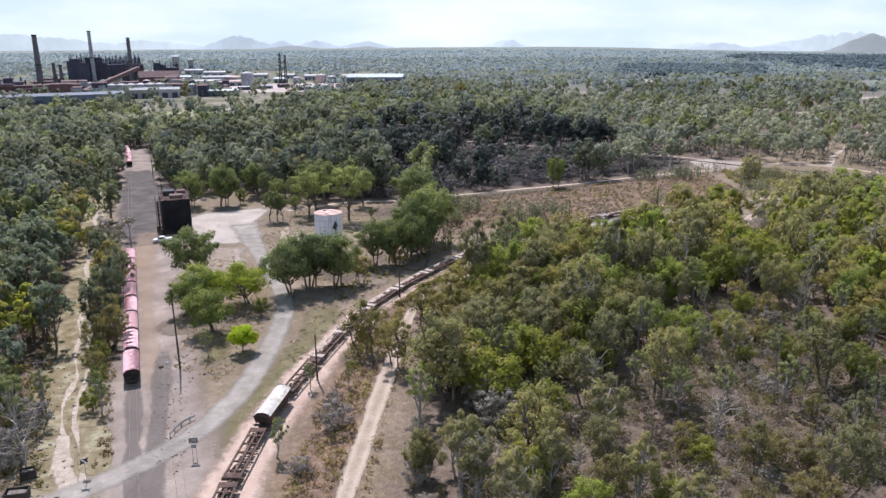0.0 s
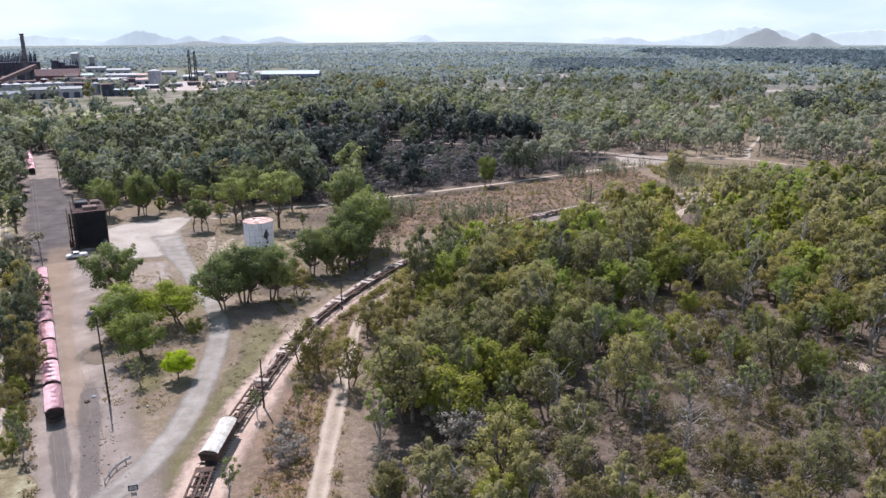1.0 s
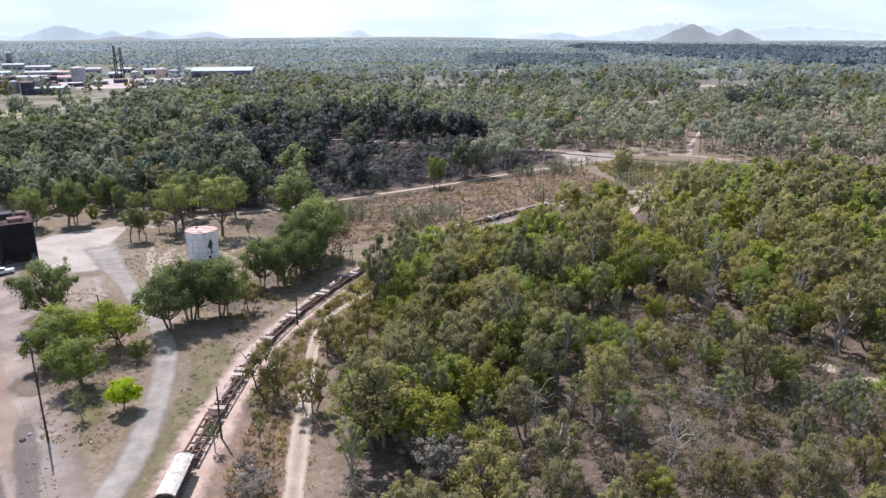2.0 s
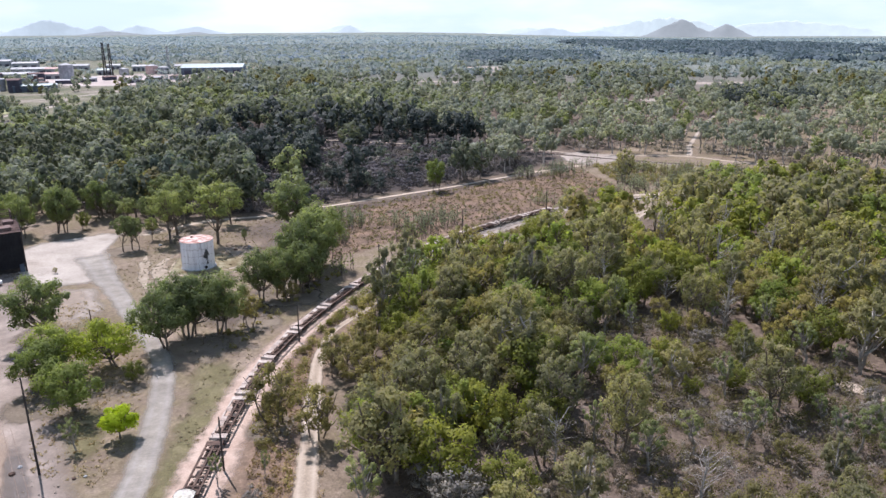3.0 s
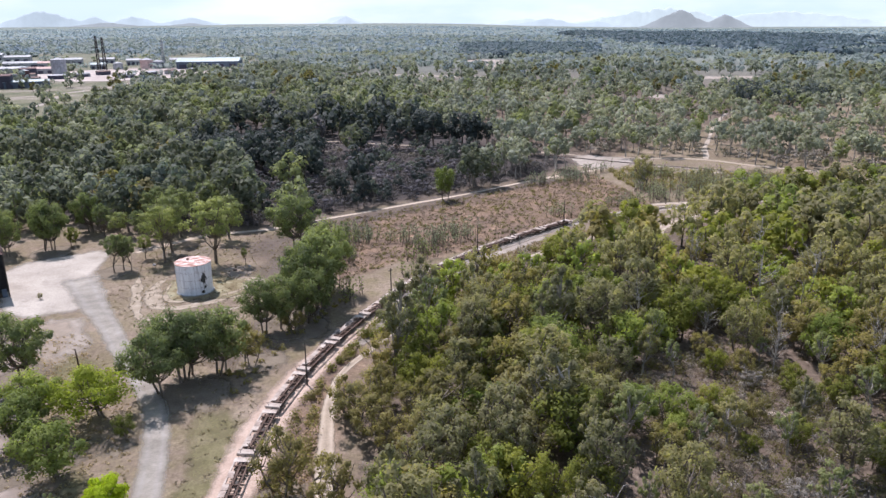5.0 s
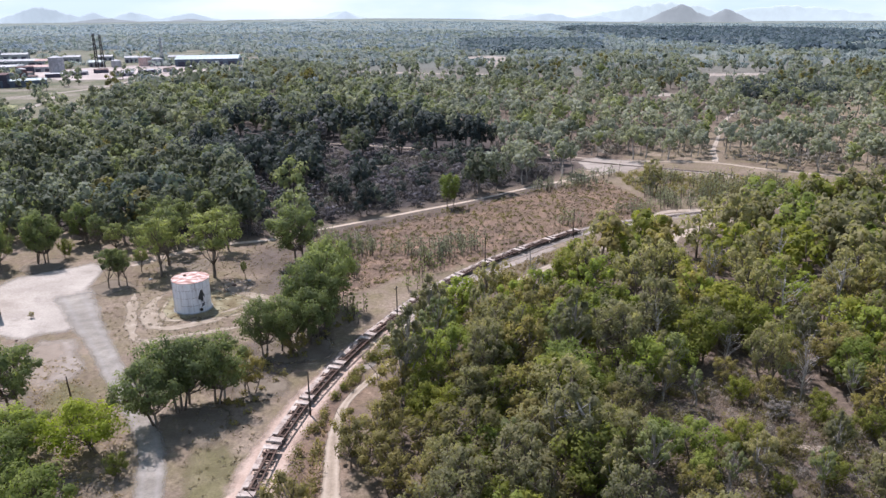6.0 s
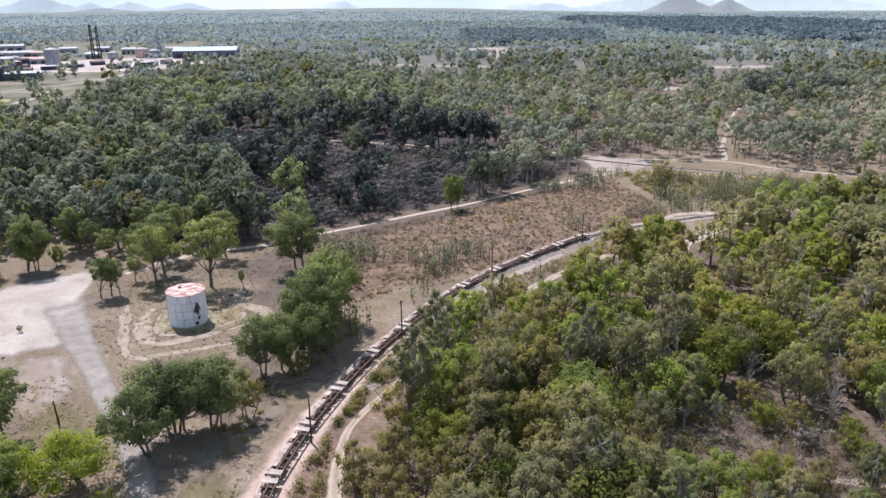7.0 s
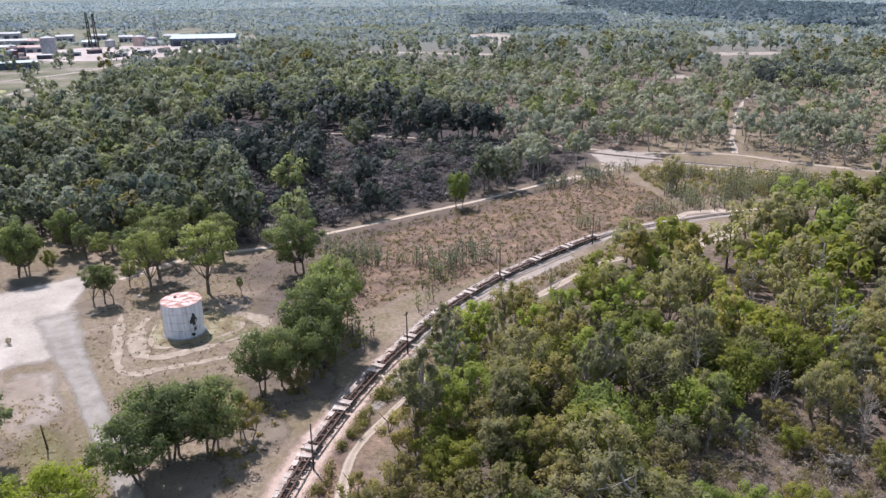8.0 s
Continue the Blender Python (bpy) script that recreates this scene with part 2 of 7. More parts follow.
LITTER = soft_ground("leaf_litter", (0.14, 0.115, 0.09), (0.19, 0.155, 0.12), (0.24, 0.20, 0.155), 0.2, 2.5, None, 0.3, 0.3, 0.8, 0.85)
# mauve grass, laid along the footpath for a cloud's shadow as well
MAUVE = soft_ground("mauve_grass_cloud_shade", (0.105, 0.084, 0.074), (0.142, 0.114, 0.102), (0.200, 0.164, 0.146), 0.25, 2.5, None, 0.35, 0.09, 2.4, 0.85)
ORANGE = soft_ground("orange_ore_spill", (0.36, 0.25, 0.165), (0.41, 0.30, 0.215), (0.44, 0.345, 0.265), 0.35, 3.0, None, 0.3, 0.2, 2.2, 0.5)
# yard gravel with a cloud's shadow put into its colour
YARD_SHADE = soft_ground("yard_cloud_shade", (0.085, 0.075, 0.075), (0.115, 0.103, 0.10), (0.17, 0.15, 0.145), 0.16, 2.5, None, 0.25, 0.12, 1.1, 0.75)
TYRE = soft_ground("tyre_marks", (0.135, 0.12, 0.112), (0.16, 0.142, 0.132), (0.20, 0.178, 0.165), 0.5, 3.0, None, 0.3, 0.5, 1.2, 0.6)

STEEL_DARK = worn("dark_steel", (0.055, 0.048, 0.045), (0.03, 0.027, 0.026), (0.10, 0.075, 0.06), 0.75, 0.2, 0.8, 6)
RUST = worn("rusted_steel", (0.105, 0.068, 0.055), (0.058, 0.040, 0.035), (0.175, 0.115, 0.09), 0.9, 0.1, 0.7, 6)
DECK = worn("weathered_deck_plate", (0.42, 0.35, 0.31), (0.27, 0.20, 0.17), (0.55, 0.48, 0.43), 0.9, 0, 0.6, 6)
PINK = worn("pink_tarpaulin", (0.80, 0.53, 0.57), (0.73, 0.45, 0.49), (0.84, 0.60, 0.63), 0.7, 0, 0.35, 3, "Object", 0.15)
WHITE_TARP = worn("cream_tarpaulin", (0.92, 0.89, 0.84), (0.84, 0.79, 0.70), (0.93, 0.91, 0.88), 0.7, 0, 0.5, 3, "Object", 0.15)
TIMBER = worn("grey_timber", (0.19, 0.165, 0.145), (0.12, 0.10, 0.088), (0.28, 0.25, 0.225), 0.95, 0, 0.8, 7)
DARK_TIMBER = worn("dark_timber", (0.085, 0.070, 0.060), (0.055, 0.045, 0.038), (0.13, 0.11, 0.095), 0.95, 0, 0.8, 7)
RAIL = worn("rail_steel", (0.19, 0.14, 0.115), (0.12, 0.08, 0.065), (0.28, 0.23, 0.20), 0.6, 0.4, 1.5, 8)
CERAMIC = worn("insulator", (0.35, 0.32, 0.30), (0.25, 0.22, 0.20), (0.45, 0.43, 0.42), 0.4, 0, 2, 8)
GALV = worn("galvanised_steel", (0.52, 0.53, 0.54), (0.38, 0.37, 0.36), (0.62, 0.63, 0.64), 0.5, 0.4, 0.4, 5)
WHITE_PAINT = worn("white_paint", (0.78, 0.79, 0.79), (0.66, 0.66, 0.64), (0.84, 0.85, 0.85), 0.4, 0, 0.5, 5, "Object", 0.05)
GLASS_DARK, _nt, _b = node_mat("tinted_glass", 0.08, 0.0, 0.6)
_b.inputs["Base Color"].default_value = (0.015, 0.018, 0.02, 1)
RUBBER = worn("rubber", (0.025, 0.025, 0.026), (0.015, 0.015, 0.015), (0.045, 0.043, 0.04), 0.9, 0, 2, 8)
BLACK_SHEET = worn("charcoal_sheeting", (0.035, 0.036, 0.042), (0.022, 0.022, 0.026), (0.055, 0.052, 0.055), 0.7, 0.1, 0.25, 4)
RUST_ROOF = worn("rusty_roof_sheeting", (0.175, 0.115, 0.105), (0.105, 0.068, 0.062), (0.26, 0.18, 0.16), 0.85, 0.1, 0.35, 4)
PLANT_RED = worn("refinery_maroon", (0.115, 0.066, 0.068), (0.075, 0.050, 0.058), (0.175, 0.098, 0.092), 0.85, 0, 0.02, 0.3)
# dark steel, its colour turned bluer for haze
PLANT_DARK = worn("hazed_dark_steel", (0.062, 0.060, 0.088), (0.048, 0.048, 0.072), (0.085, 0.076, 0.102), 0.8, 0, 0.03, 0.3)
PLANT_GREY = worn("refinery_concrete", (0.33, 0.335, 0.35), (0.22, 0.225, 0.24), (0.46, 0.46, 0.47), 0.85, 0, 0.03, 0.4)
# white greyed and blued in colour for haze
PLANT_WHITE = worn("hazed_white_cladding", (0.317, 0.323, 0.353), (0.220, 0.225, 0.249), (0.422, 0.426, 0.456), 0.6, 0, 0.05, 0.4)
PLANT_BLUE = worn("blue_cladding", (0.10, 0.128, 0.170), (0.075, 0.098, 0.132), (0.14, 0.175, 0.225), 0.7, 0, 0.03, 0.4)
PLANT_TEAL = worn("pale_teal_roof", (0.36, 0.44, 0.45), (0.28, 0.35, 0.36), (0.46, 0.53, 0.54), 0.6, 0, 0.03, 0.4)
PLANT_PINK = worn("pink_ore_stock", (0.56, 0.40, 0.37), (0.44, 0.29, 0.27), (0.68, 0.52, 0.48), 0.95, 0, 0.03, 0.4)
STACK_GREY = worn("stack_concrete", (0.13, 0.12, 0.13), (0.095, 0.085, 0.095), (0.18, 0.165, 0.17), 0.9, 0, 0.05, 0.5)
SIGN_FACE = worn("sign_face", (0.05, 0.05, 0.055), (0.035, 0.035, 0.04), (0.09, 0.09, 0.09), 0.5, 0, 1.0, 8)


def tank_paint():
    """White paint with rust runs down the plates and one dark spill."""
    m, nt, b = node_mat("tank_paint", 0.55, 0.0)
    runs = noise_node(nt, 1.0, 4, 0.6, "World", (2.2, 2.2, 0.16))
    # the blue cast in the white stands for sky light on the shaded side
    col = ramp(nt, runs, [(0.30, (0.44, 0.43, 0.46)), (0.42, (0.70, 0.71, 0.75)), (0.60, (0.84, 0.86, 0.90))])
    spots = noise_node(nt, 1.1, 5, 0.7, "World")
    col = mix(nt, ramp(nt, spots, [(0.62, (0, 0, 0)), (0.72, (0.7, 0.7, 0.7))]), col, (0.34, 0.20, 0.15))
    nt.links.new(col, b.inputs["Base Color"])
    bump(nt, b, spots, 0.2, 0.03)
    return m


def tank_roof():
    m, nt, b = node_mat("tank_roof_paint", 0.7, 0.0)
    n = noise_node(nt, 0.55, 5, 0.65, "World", (1.0, 1.6, 1.0))
    col = ramp(nt, n, [(0.42, (0.28, 0.13, 0.10)), (0.53, (0.50, 0.34, 0.30)), (0.63, (0.74, 0.68, 0.66))])
    nt.links.new(col, b.inputs["Base Color"])
    return m


TANK_PAINT, TANK_ROOF = tank_paint(), tank_roof()
STAIN = worn("black_oil_stain", (0.045, 0.05, 0.055), (0.03, 0.033, 0.036), (0.11, 0.115, 0.12), 0.6, 0, 0.8, 4)


def ground_mat():
    """Dry ground: pale dusty grass, reddish grass field, grey-brown woodland floor, chosen by place; cloud shade and
    haze are coloured in.
    """
    m, nt, b = node_mat("dry_ground", 0.97, 0.0, 0.1)
    n1 = noise_node(nt, 0.07, 8, 0.68, "World")
    n2 = noise_node(nt, 0.5, 5, 0.7, "World")
    n3 = noise_node(nt, 3.0, 4, 0.7, "World")
    grass = ramp(nt, n1, [(0.3, (0.150, 0.116, 0.090)), (0.5, (0.208, 0.164, 0.128)), (0.68, (0.296, 0.240, 0.192))])
    field = ramp(nt, n2, [(0.3, (0.142, 0.102, 0.080)), (0.52, (0.198, 0.142, 0.110)), (0.72, (0.280, 0.216, 0.166))])
    wood = ramp(nt, n2, [(0.32, (0.100, 0.078, 0.065)), (0.55, (0.146, 0.114, 0.094)), (0.74, (0.250, 0.202, 0.168))])
    # woodland floor with the cloud's shadow in its colour
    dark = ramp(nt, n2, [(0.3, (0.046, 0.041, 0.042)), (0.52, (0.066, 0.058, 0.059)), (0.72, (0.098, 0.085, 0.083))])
    field = mix(nt, 1.0, field, ramp(nt, noise_node(nt, 0.11, 6, 0.72, "World"), [(0.36, (0.62, 0.62, 0.66)), (0.5, (0.95, 0.93, 0.92)), (0.64, (1.28, 1.2, 1.12))]), "MULTIPLY")
    wob = math_node(nt, "MULTIPLY", math_node(nt, "SUBTRACT", n2, 0.5), 1.3)

    def zone(name):
        return math_node(nt, "MULTIPLY", math_node(nt, "ADD", attr(nt, name), math_node(nt, "MULTIPLY", wob, attr(nt, name))), 1.0, True)

    dry = ramp(nt, noise_node(nt, 0.16, 5, 0.68, "World"), [(0.42, (0, 0, 0)), (0.62, (0.75, 0.75, 0.75))])
    grass = mix(nt, dry, grass, (0.172, 0.146, 0.088))
    col = mix(nt, zone("wood"), grass, wood)
    col = mix(nt, zone("field"), col, field)
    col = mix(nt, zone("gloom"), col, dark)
    col = mix(nt, zone("works"), col, ramp(nt, noise_node(nt, 0.022, 8, 0.66, "World"), [(0.34, (0.085, 0.10, 0.062)), (0.46, (0.15, 0.152, 0.098)), (0.54, (0.20, 0.186, 0.14)), (0.66, (0.32, 0.275, 0.25))]))
    # haze put into the far ground as a blue-grey colour
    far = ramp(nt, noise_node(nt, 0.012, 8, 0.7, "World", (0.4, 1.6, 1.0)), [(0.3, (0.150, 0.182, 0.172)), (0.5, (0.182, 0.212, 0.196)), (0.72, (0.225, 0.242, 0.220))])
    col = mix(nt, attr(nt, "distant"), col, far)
    n4 = noise_node(nt, 1.1, 6, 0.75, "World")
    col = mix(nt, 1.0, col, ramp(nt, n4, [(0.3, (0.58, 0.57, 0.56)), (0.7, (1.38, 1.36, 1.33))]), "MULTIPLY")
    fine = ramp(nt, n3, [(0.25, (0.68, 0.68, 0.68)), (0.75, (1.3, 1.3, 1.3))])
    nt.links.new(mix(nt, 1.0, col, fine, "MULTIPLY"), b.inputs["Base Color"])
    bump(nt, b, n3, 0.4, 0.08)
    return m


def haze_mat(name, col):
    """Far backdrop of hills; the haze is put into their colour and an added glow."""
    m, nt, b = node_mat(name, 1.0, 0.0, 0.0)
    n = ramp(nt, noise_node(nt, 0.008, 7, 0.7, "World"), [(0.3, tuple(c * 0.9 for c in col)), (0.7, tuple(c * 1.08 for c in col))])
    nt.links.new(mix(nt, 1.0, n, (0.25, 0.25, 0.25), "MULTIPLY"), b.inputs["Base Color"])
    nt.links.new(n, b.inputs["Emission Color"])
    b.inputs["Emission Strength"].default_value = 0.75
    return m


GROUND = ground_mat()
# haze colours, paler with distance; the hills glow a little to match
HILL_NEAR = haze_mat("hazed_hill_scrub", (0.33, 0.365, 0.40))
HILL_MID = haze_mat("hazed_hill_blue", (0.52, 0.61, 0.69))
HILL_FAR = haze_mat("hazed_hill_pale", (0.62, 0.72, 0.78))
WATER, _nt, _b = node_mat("far_water", 0.25, 0.0, 0.5)
_b.inputs["Base Color"].default_value = (0.55, 0.60, 0.63, 1)


# ---- mesh helpers ----
def part(name, bm, mat, parent=None, label=""):
    """Links a bmesh as one mesh object under a thing or a part."""
    me = bpy.data.meshes.new(name)
    bm.to_mesh(me)
    bm.free()
    me.materials.append(mat)
    ob = new(name, me)
    ob.parent = parent
    if label:
        ob["label"] = label
    return ob


def share(name, me, parent, m, label=""):
    ob = new(name, me)
    ob.parent = parent
    ob.matrix_basis = m
    if label:
        ob["label"] = label
    return ob


def thing(name, label, category, group="", kind=""):
    ob = new(name)
    ob.empty_display_size = 0.5
    return tagged(ob, label, category, group, kind)


def box(bm, size, at=(0, 0, 0), rot=(0, 0, 0), bevel=0.0):
    r = bmesh.ops.create_cube(bm, size=1.0, matrix=pose(*at, *rot) @ Matrix.Diagonal((*size, 1)))
    if bevel:
        edges = list({e for v in r["verts"] for e in v.link_edges})
        bmesh.ops.bevel(bm, geom=edges, offset=bevel, segments=1, affect="EDGES")
    return bm


def beam(bm, a, b, w, h=None):
    """A square bar from a to b."""
    a, b = Vector(a), Vector(b)
    d = b - a
    m = Matrix.Translation((a + b) / 2) @ d.to_track_quat("X", "Z").to_matrix().to_4x4()
    bmesh.ops.create_cube(bm, size=1.0, matrix=m @ Matrix.Diagonal((d.length, w, h or w, 1)))
    return bm


def cyl(bm, r0, r1, a, b, n=10):
    a, b = Vector(a), Vector(b)
    d = b - a
    m = Matrix.Translation((a + b) / 2) @ d.to_track_quat("Z", "Y").to_matrix().to_4x4()
    bmesh.ops.create_cone(bm, cap_ends=True, segments=n, radius1=r0, radius2=r1, depth=d.length, matrix=m)
    return bm


def np_mesh(name, V, F, mats, idx=None):
    """A mesh from arrays: V (n, 3), F (m, 3) triangles."""
    me = bpy.data.meshes.new(name)
    V, F = np.asarray(V, np.float32), np.asarray(F, np.int32)
    N = V[:, 3:6] if V.shape[1] == 6 and np.abs(V[:, 3:6]).sum() > 0 else None
    V, k = np.ascontiguousarray(V[:, :3]), F.shape[1]
    me.vertices.add(len(V))
    me.vertices.foreach_set("co", V.ravel())
    me.loops.add(F.size)
    me.loops.foreach_set("vertex_index", F.ravel())
    me.polygons.add(len(F))
    me.polygons.foreach_set("loop_start", np.arange(0, F.size, k, dtype=np.int32))
    me.polygons.foreach_set("loop_total", np.full(len(F), k, np.int32))
    for m in mats:
        me.materials.append(m)
    if idx is not None:
        me.polygons.foreach_set("material_index", np.asarray(idx, np.int32))
    me.update(calc_edges=True)
    if N is not None:
        me.normals_split_custom_set_from_vertices(N)
    return me


def float_attr(me, name, values):
    me.attributes.new(name, "FLOAT", "POINT").data.foreach_set("value", np.asarray(values, np.float32))


def spline(pts, step=1.0):
    """Catmull-Rom through the points, resampled at even steps."""
    p = np.array(pts, float)
    p = np.vstack([2 * p[0] - p[1], p, 2 * p[-1] - p[-2]])
    out = []
    for i in range(1, len(p) - 2):
        a, b, c, d = p[i - 1:i + 3]
        n = max(4, int(np.linalg.norm(c - b) / step * 2))
        t = np.linspace(0, 1, n, endpoint=False)[:, None]
        out.append(0.5 * (2 * b + (c - a) * t + (2 * a - 5 * b + 4 * c - d) * t ** 2 + (3 * b - a - 3 * c + d) * t ** 3))
    out = np.vstack(out + [p[-2:-1]])
    s = np.r_[0, np.cumsum(np.linalg.norm(np.diff(out, axis=0), axis=1))]
    at = np.linspace(0, s[-1], max(2, int(s[-1] / step) + 1))
    return np.stack([np.interp(at, s, out[:, k]) for k in range(2)], 1)


def normals2(c):
    t = np.gradient(c, axis=0)
    t /= np.linalg.norm(t, axis=1)[:, None]
    return t, np.stack([t[:, 1], -t[:, 0]], 1)     # heading, right-hand side


def ribbon(name, pts, width, mat, z, label, category, step=1.5, cols=9, rough=0.12, ends=True, kind="structure"):
    """A strip of ground cover along a line, with wheel lanes and frayed rims."""
    c = spline(pts, step)
    _, r = normals2(c)
    n = len(c)
    w = np.interp(np.linspace(0, 1, n), np.linspace(0, 1, len(np.atleast_1d(width))), np.atleast_1d(width)) if np.ndim(width) else np.full(n, width)
    rng = np.random.RandomState(len(name) + int(abs(c[0, 0]) * 7))
    w = w * (1 + rough * np.convolve(rng.randn(n + 8), np.ones(9) / 3, "valid"))
    u = np.linspace(-1, 1, cols)
    xy = c[:, None, :] + r[:, None, :] * (u[None, :, None] * w[:, None, None] / 2 * 1.25)
    V = np.concatenate([xy, np.full((n, cols, 1), z)], 2).reshape(-1, 3)
    i = np.arange((n - 1) * cols).reshape(n - 1, cols)[:, :-1].ravel()
    F = np.stack([i, i + 1, i + cols + 1, i + cols], 1)
    me = np_mesh(name, V, F, [mat])
    edge = np.tile(np.clip((1 - np.abs(u)) * 2.2, 0, 1), (n, 1))
    if ends:
        run = np.clip(np.minimum(np.arange(n), np.arange(n)[::-1]) * step / 4.0, 0, 1)
        edge = edge * run[:, None]
    float_attr(me, "edge", edge.ravel())
    lane = np.clip(1 - np.abs(np.abs(u) - 0.42) * 4.5, 0, 1)
    float_attr(me, "lane", np.tile(lane, (n, 1)).ravel())
    return tagged(new(name, me), label, category, kind=kind)


def patch(name, outline, mat, z, label, category, soft=3.0, kind="structure"):
    """A patch of ground cover inside a rounded outline."""
    c = spline(list(outline) + [outline[0]], 1.5)[:-1]
    mid = c.mean(0)
    rings = np.r_[0, 0.25, 0.45, 0.6, 0.72, 0.82, 0.9, 0.96, 1.03]
    n, k = len(c), len(rings)
    V = np.concatenate([mid + (c - mid) * f for f in rings])
    V = np.c_[V, np.full(len(V), z)]
    F = []
    j = np.arange(n)
    for a in range(k - 1):
        F.append(np.stack([a * n + j, (a + 1) * n + j, (a + 1) * n + (j + 1) % n, a * n + (j + 1) % n], 1))
    me = np_mesh(name, V, np.concatenate(F), [mat])
    d = np.linalg.norm(c - mid, axis=1)
    edge = np.concatenate([np.clip((1.03 - f) * d / soft, 0, 1) for f in rings])
    float_attr(me, "edge", edge)
    float_attr(me, "lane", np.zeros(len(V)))
    return tagged(new(name, me), label, category, kind=kind)


def line_dist(x, y, pts):
    """Distance to a polyline, and on which side (+: right of its heading)."""
    p = np.array(pts, float)
    best, side = np.full(x.shape, 1e9), np.zeros(x.shape)
    for a, b in zip(p[:-1], p[1:]):
        d = b - a
        t = np.clip(((x - a[0]) * d[0] + (y - a[1]) * d[1]) / (d @ d), 0, 1)
        qx, qy = x - a[0] - t * d[0], y - a[1] - t * d[1]
        r = np.hypot(qx, qy)
        near = r < best
        best = np.where(near, r, best)
        side = np.where(near, np.sign(qx * d[1] - qy * d[0]), side)
    return best, side


def inside(x, y, poly):
    p = np.array(poly, float)
    odd = np.zeros(x.shape, bool)
    for (x0, y0), (x1, y1) in zip(p, np.roll(p, -1, 0)):
        if y0 == y1:
            continue
        odd ^= ((y0 > y) != (y1 > y)) & (x < (x1 - x0) * (y - y0) / (y1 - y0) + x0)
    return odd


# ---- the plan ----
T1_A, T1_DIR = Vector((-52.1, 108.8)), Vector((-0.395, 0.919)).normalized()   # yard track, straight
T1_R = Vector((T1_DIR.y, -T1_DIR.x))


def yard(along, right):
    """A place in the yard: metres along the straight track from the parked train's end, and to its right."""
    p = T1_A + T1_DIR * along + T1_R * right
    return p.x, p.y


TRACK_2 = [(-26.6, 60), (-27.1, 72), (-27.2, 86), (-26.6, 96), (-25.0, 108), (-22.6, 121), (-19.8, 134), (-16.2, 146), (-11.6, 157), (-5.6, 168.5),
           (0.9, 179.3), (8.2, 189.6), (15.8, 199.6), (24, 208.6), (37, 220), (56, 233.3), (76, 245), (92, 249.8), (114, 254.4), (140, 256), (200, 258)]
ROAD_LINE = [(-70, 60), (-56, 71), (-47.5, 78), (-42.4, 83.3), (-37.2, 91.5), (-34.4, 101), (-33.3, 111), (-33.3, 123), (-33.8, 134.5), (-35.6, 148), (-40, 161), (-45, 172.5), (-51.2, 188), (-56.4, 200), (-60.8, 211), (-66, 224)]
DIRT_E = [(-13.2, 64), (-12.6, 77.4), (-12.0, 88), (-11.4, 98.5), (-10.7, 110), (-9.8, 122), (-9.0, 133), (-7.8, 145), (-5, 156), (2, 166), (12, 179), (26, 194),
          (40, 206), (53, 216), (67, 225), (84, 229), (100, 233), (113, 240), (128, 247)]
TANK_PATH = [(-57.5, 240.5), (-48, 247), (-37, 254.5), (-19.5, 257), (-7.7, 263.1), (9.2, 270.5), (28, 279.2), (48.8, 288.6), (73.2, 302), (99.3, 314.5), (110, 318.5), (122, 323)]
EW_UPPER = [(-164, 521.5), (-139.6, 508.7), (-73.8, 468), (-35.1, 443.8), (11.4, 419.9), (51.7, 395.7), (77.6, 380.4), (102, 366), (124.8, 347), (146.4, 338), (166.5, 330), (178.2, 314.6), (187.9, 303.9), (204, 288.3), (246, 246)]
EW_LOWER = [(106, 329), (115.3, 324.1), (129.6, 318.5), (139.8, 311.7), (155.8, 302.8), (169.7, 295.5), (184.7, 284.5), (193.6, 276.3), (236, 236)]
EW_RAIL = [(-140, 501), (-73, 460), (-35, 436), (11, 412.5), (52, 388.5), (78, 373), (100, 358), (120, 340), (139.2, 323), (155.9, 309.8), (170.6, 296.6), (193.7, 278.2), (245, 245)]
PATH_NE = [(168, 330), (175, 341.2), (181.8, 354.5), (202.3, 385), (227, 422), (261, 467), (275.5, 480.5), (310, 530)]
SPUR = [(118, 243.5), (108, 238.5), (98, 233.2), (91, 223), (86.5, 212), (83, 203)]
BUSH_PATH = [(54, 131), (62, 127), (75.3, 120.7), (80.1, 112.6), (86, 104), (94, 95)]
DIRT_W = [(-43.5, 72), (-47.3, 78.3), (-53.5, 89), (-58, 97), (-63.7, 112.7), (-70.6, 127.8), (-81.8, 154), (-96.6, 186), (-118, 236), (-140, 286)]
SCRUB_EDGE = [(-9, 50), (-7.5, 100), (-5.0, 128), (-2.4, 148), (0.5, 160), (5, 170), (14, 183), (28, 199), (44, 211.5), (58, 219), (72, 226.5), (88, 234), (100, 228.5), (116, 238), (140, 254), (175, 255), (260, 235)]
DARK_EDGE = [(-131.1, 301.1), (-97.2, 292.6), (-77.6, 277.2), (-59.9, 262.7), (-40.1, 259.6), (-24.3, 258.5), (-5.6, 267.8), (18.9, 278.8), (62.5, 300.8), (84.6, 310.8), (103.6, 326.3)]
WORKS = [(-900, 520), (-304, 512), (-207, 455), (-165, 440), (-150, 500), (-143, 565), (-138, 660), (-100, 790), (-65, 860), (-36, 930), (-40, 1085), (-60, 1500), (-900, 1700)]
ORE_YARD = [(-300, 930), (-230, 880), (-150, 885), (-95, 960), (-60, 1050), (-75, 1088), (-230, 1092), (-310, 1020)]
BARE_STRIP = [(68, 880), (75, 900), (200, 822), (196, 798)]
BARE_EAST = [(372, 722), (455, 712), (474, 742), (392, 762)]
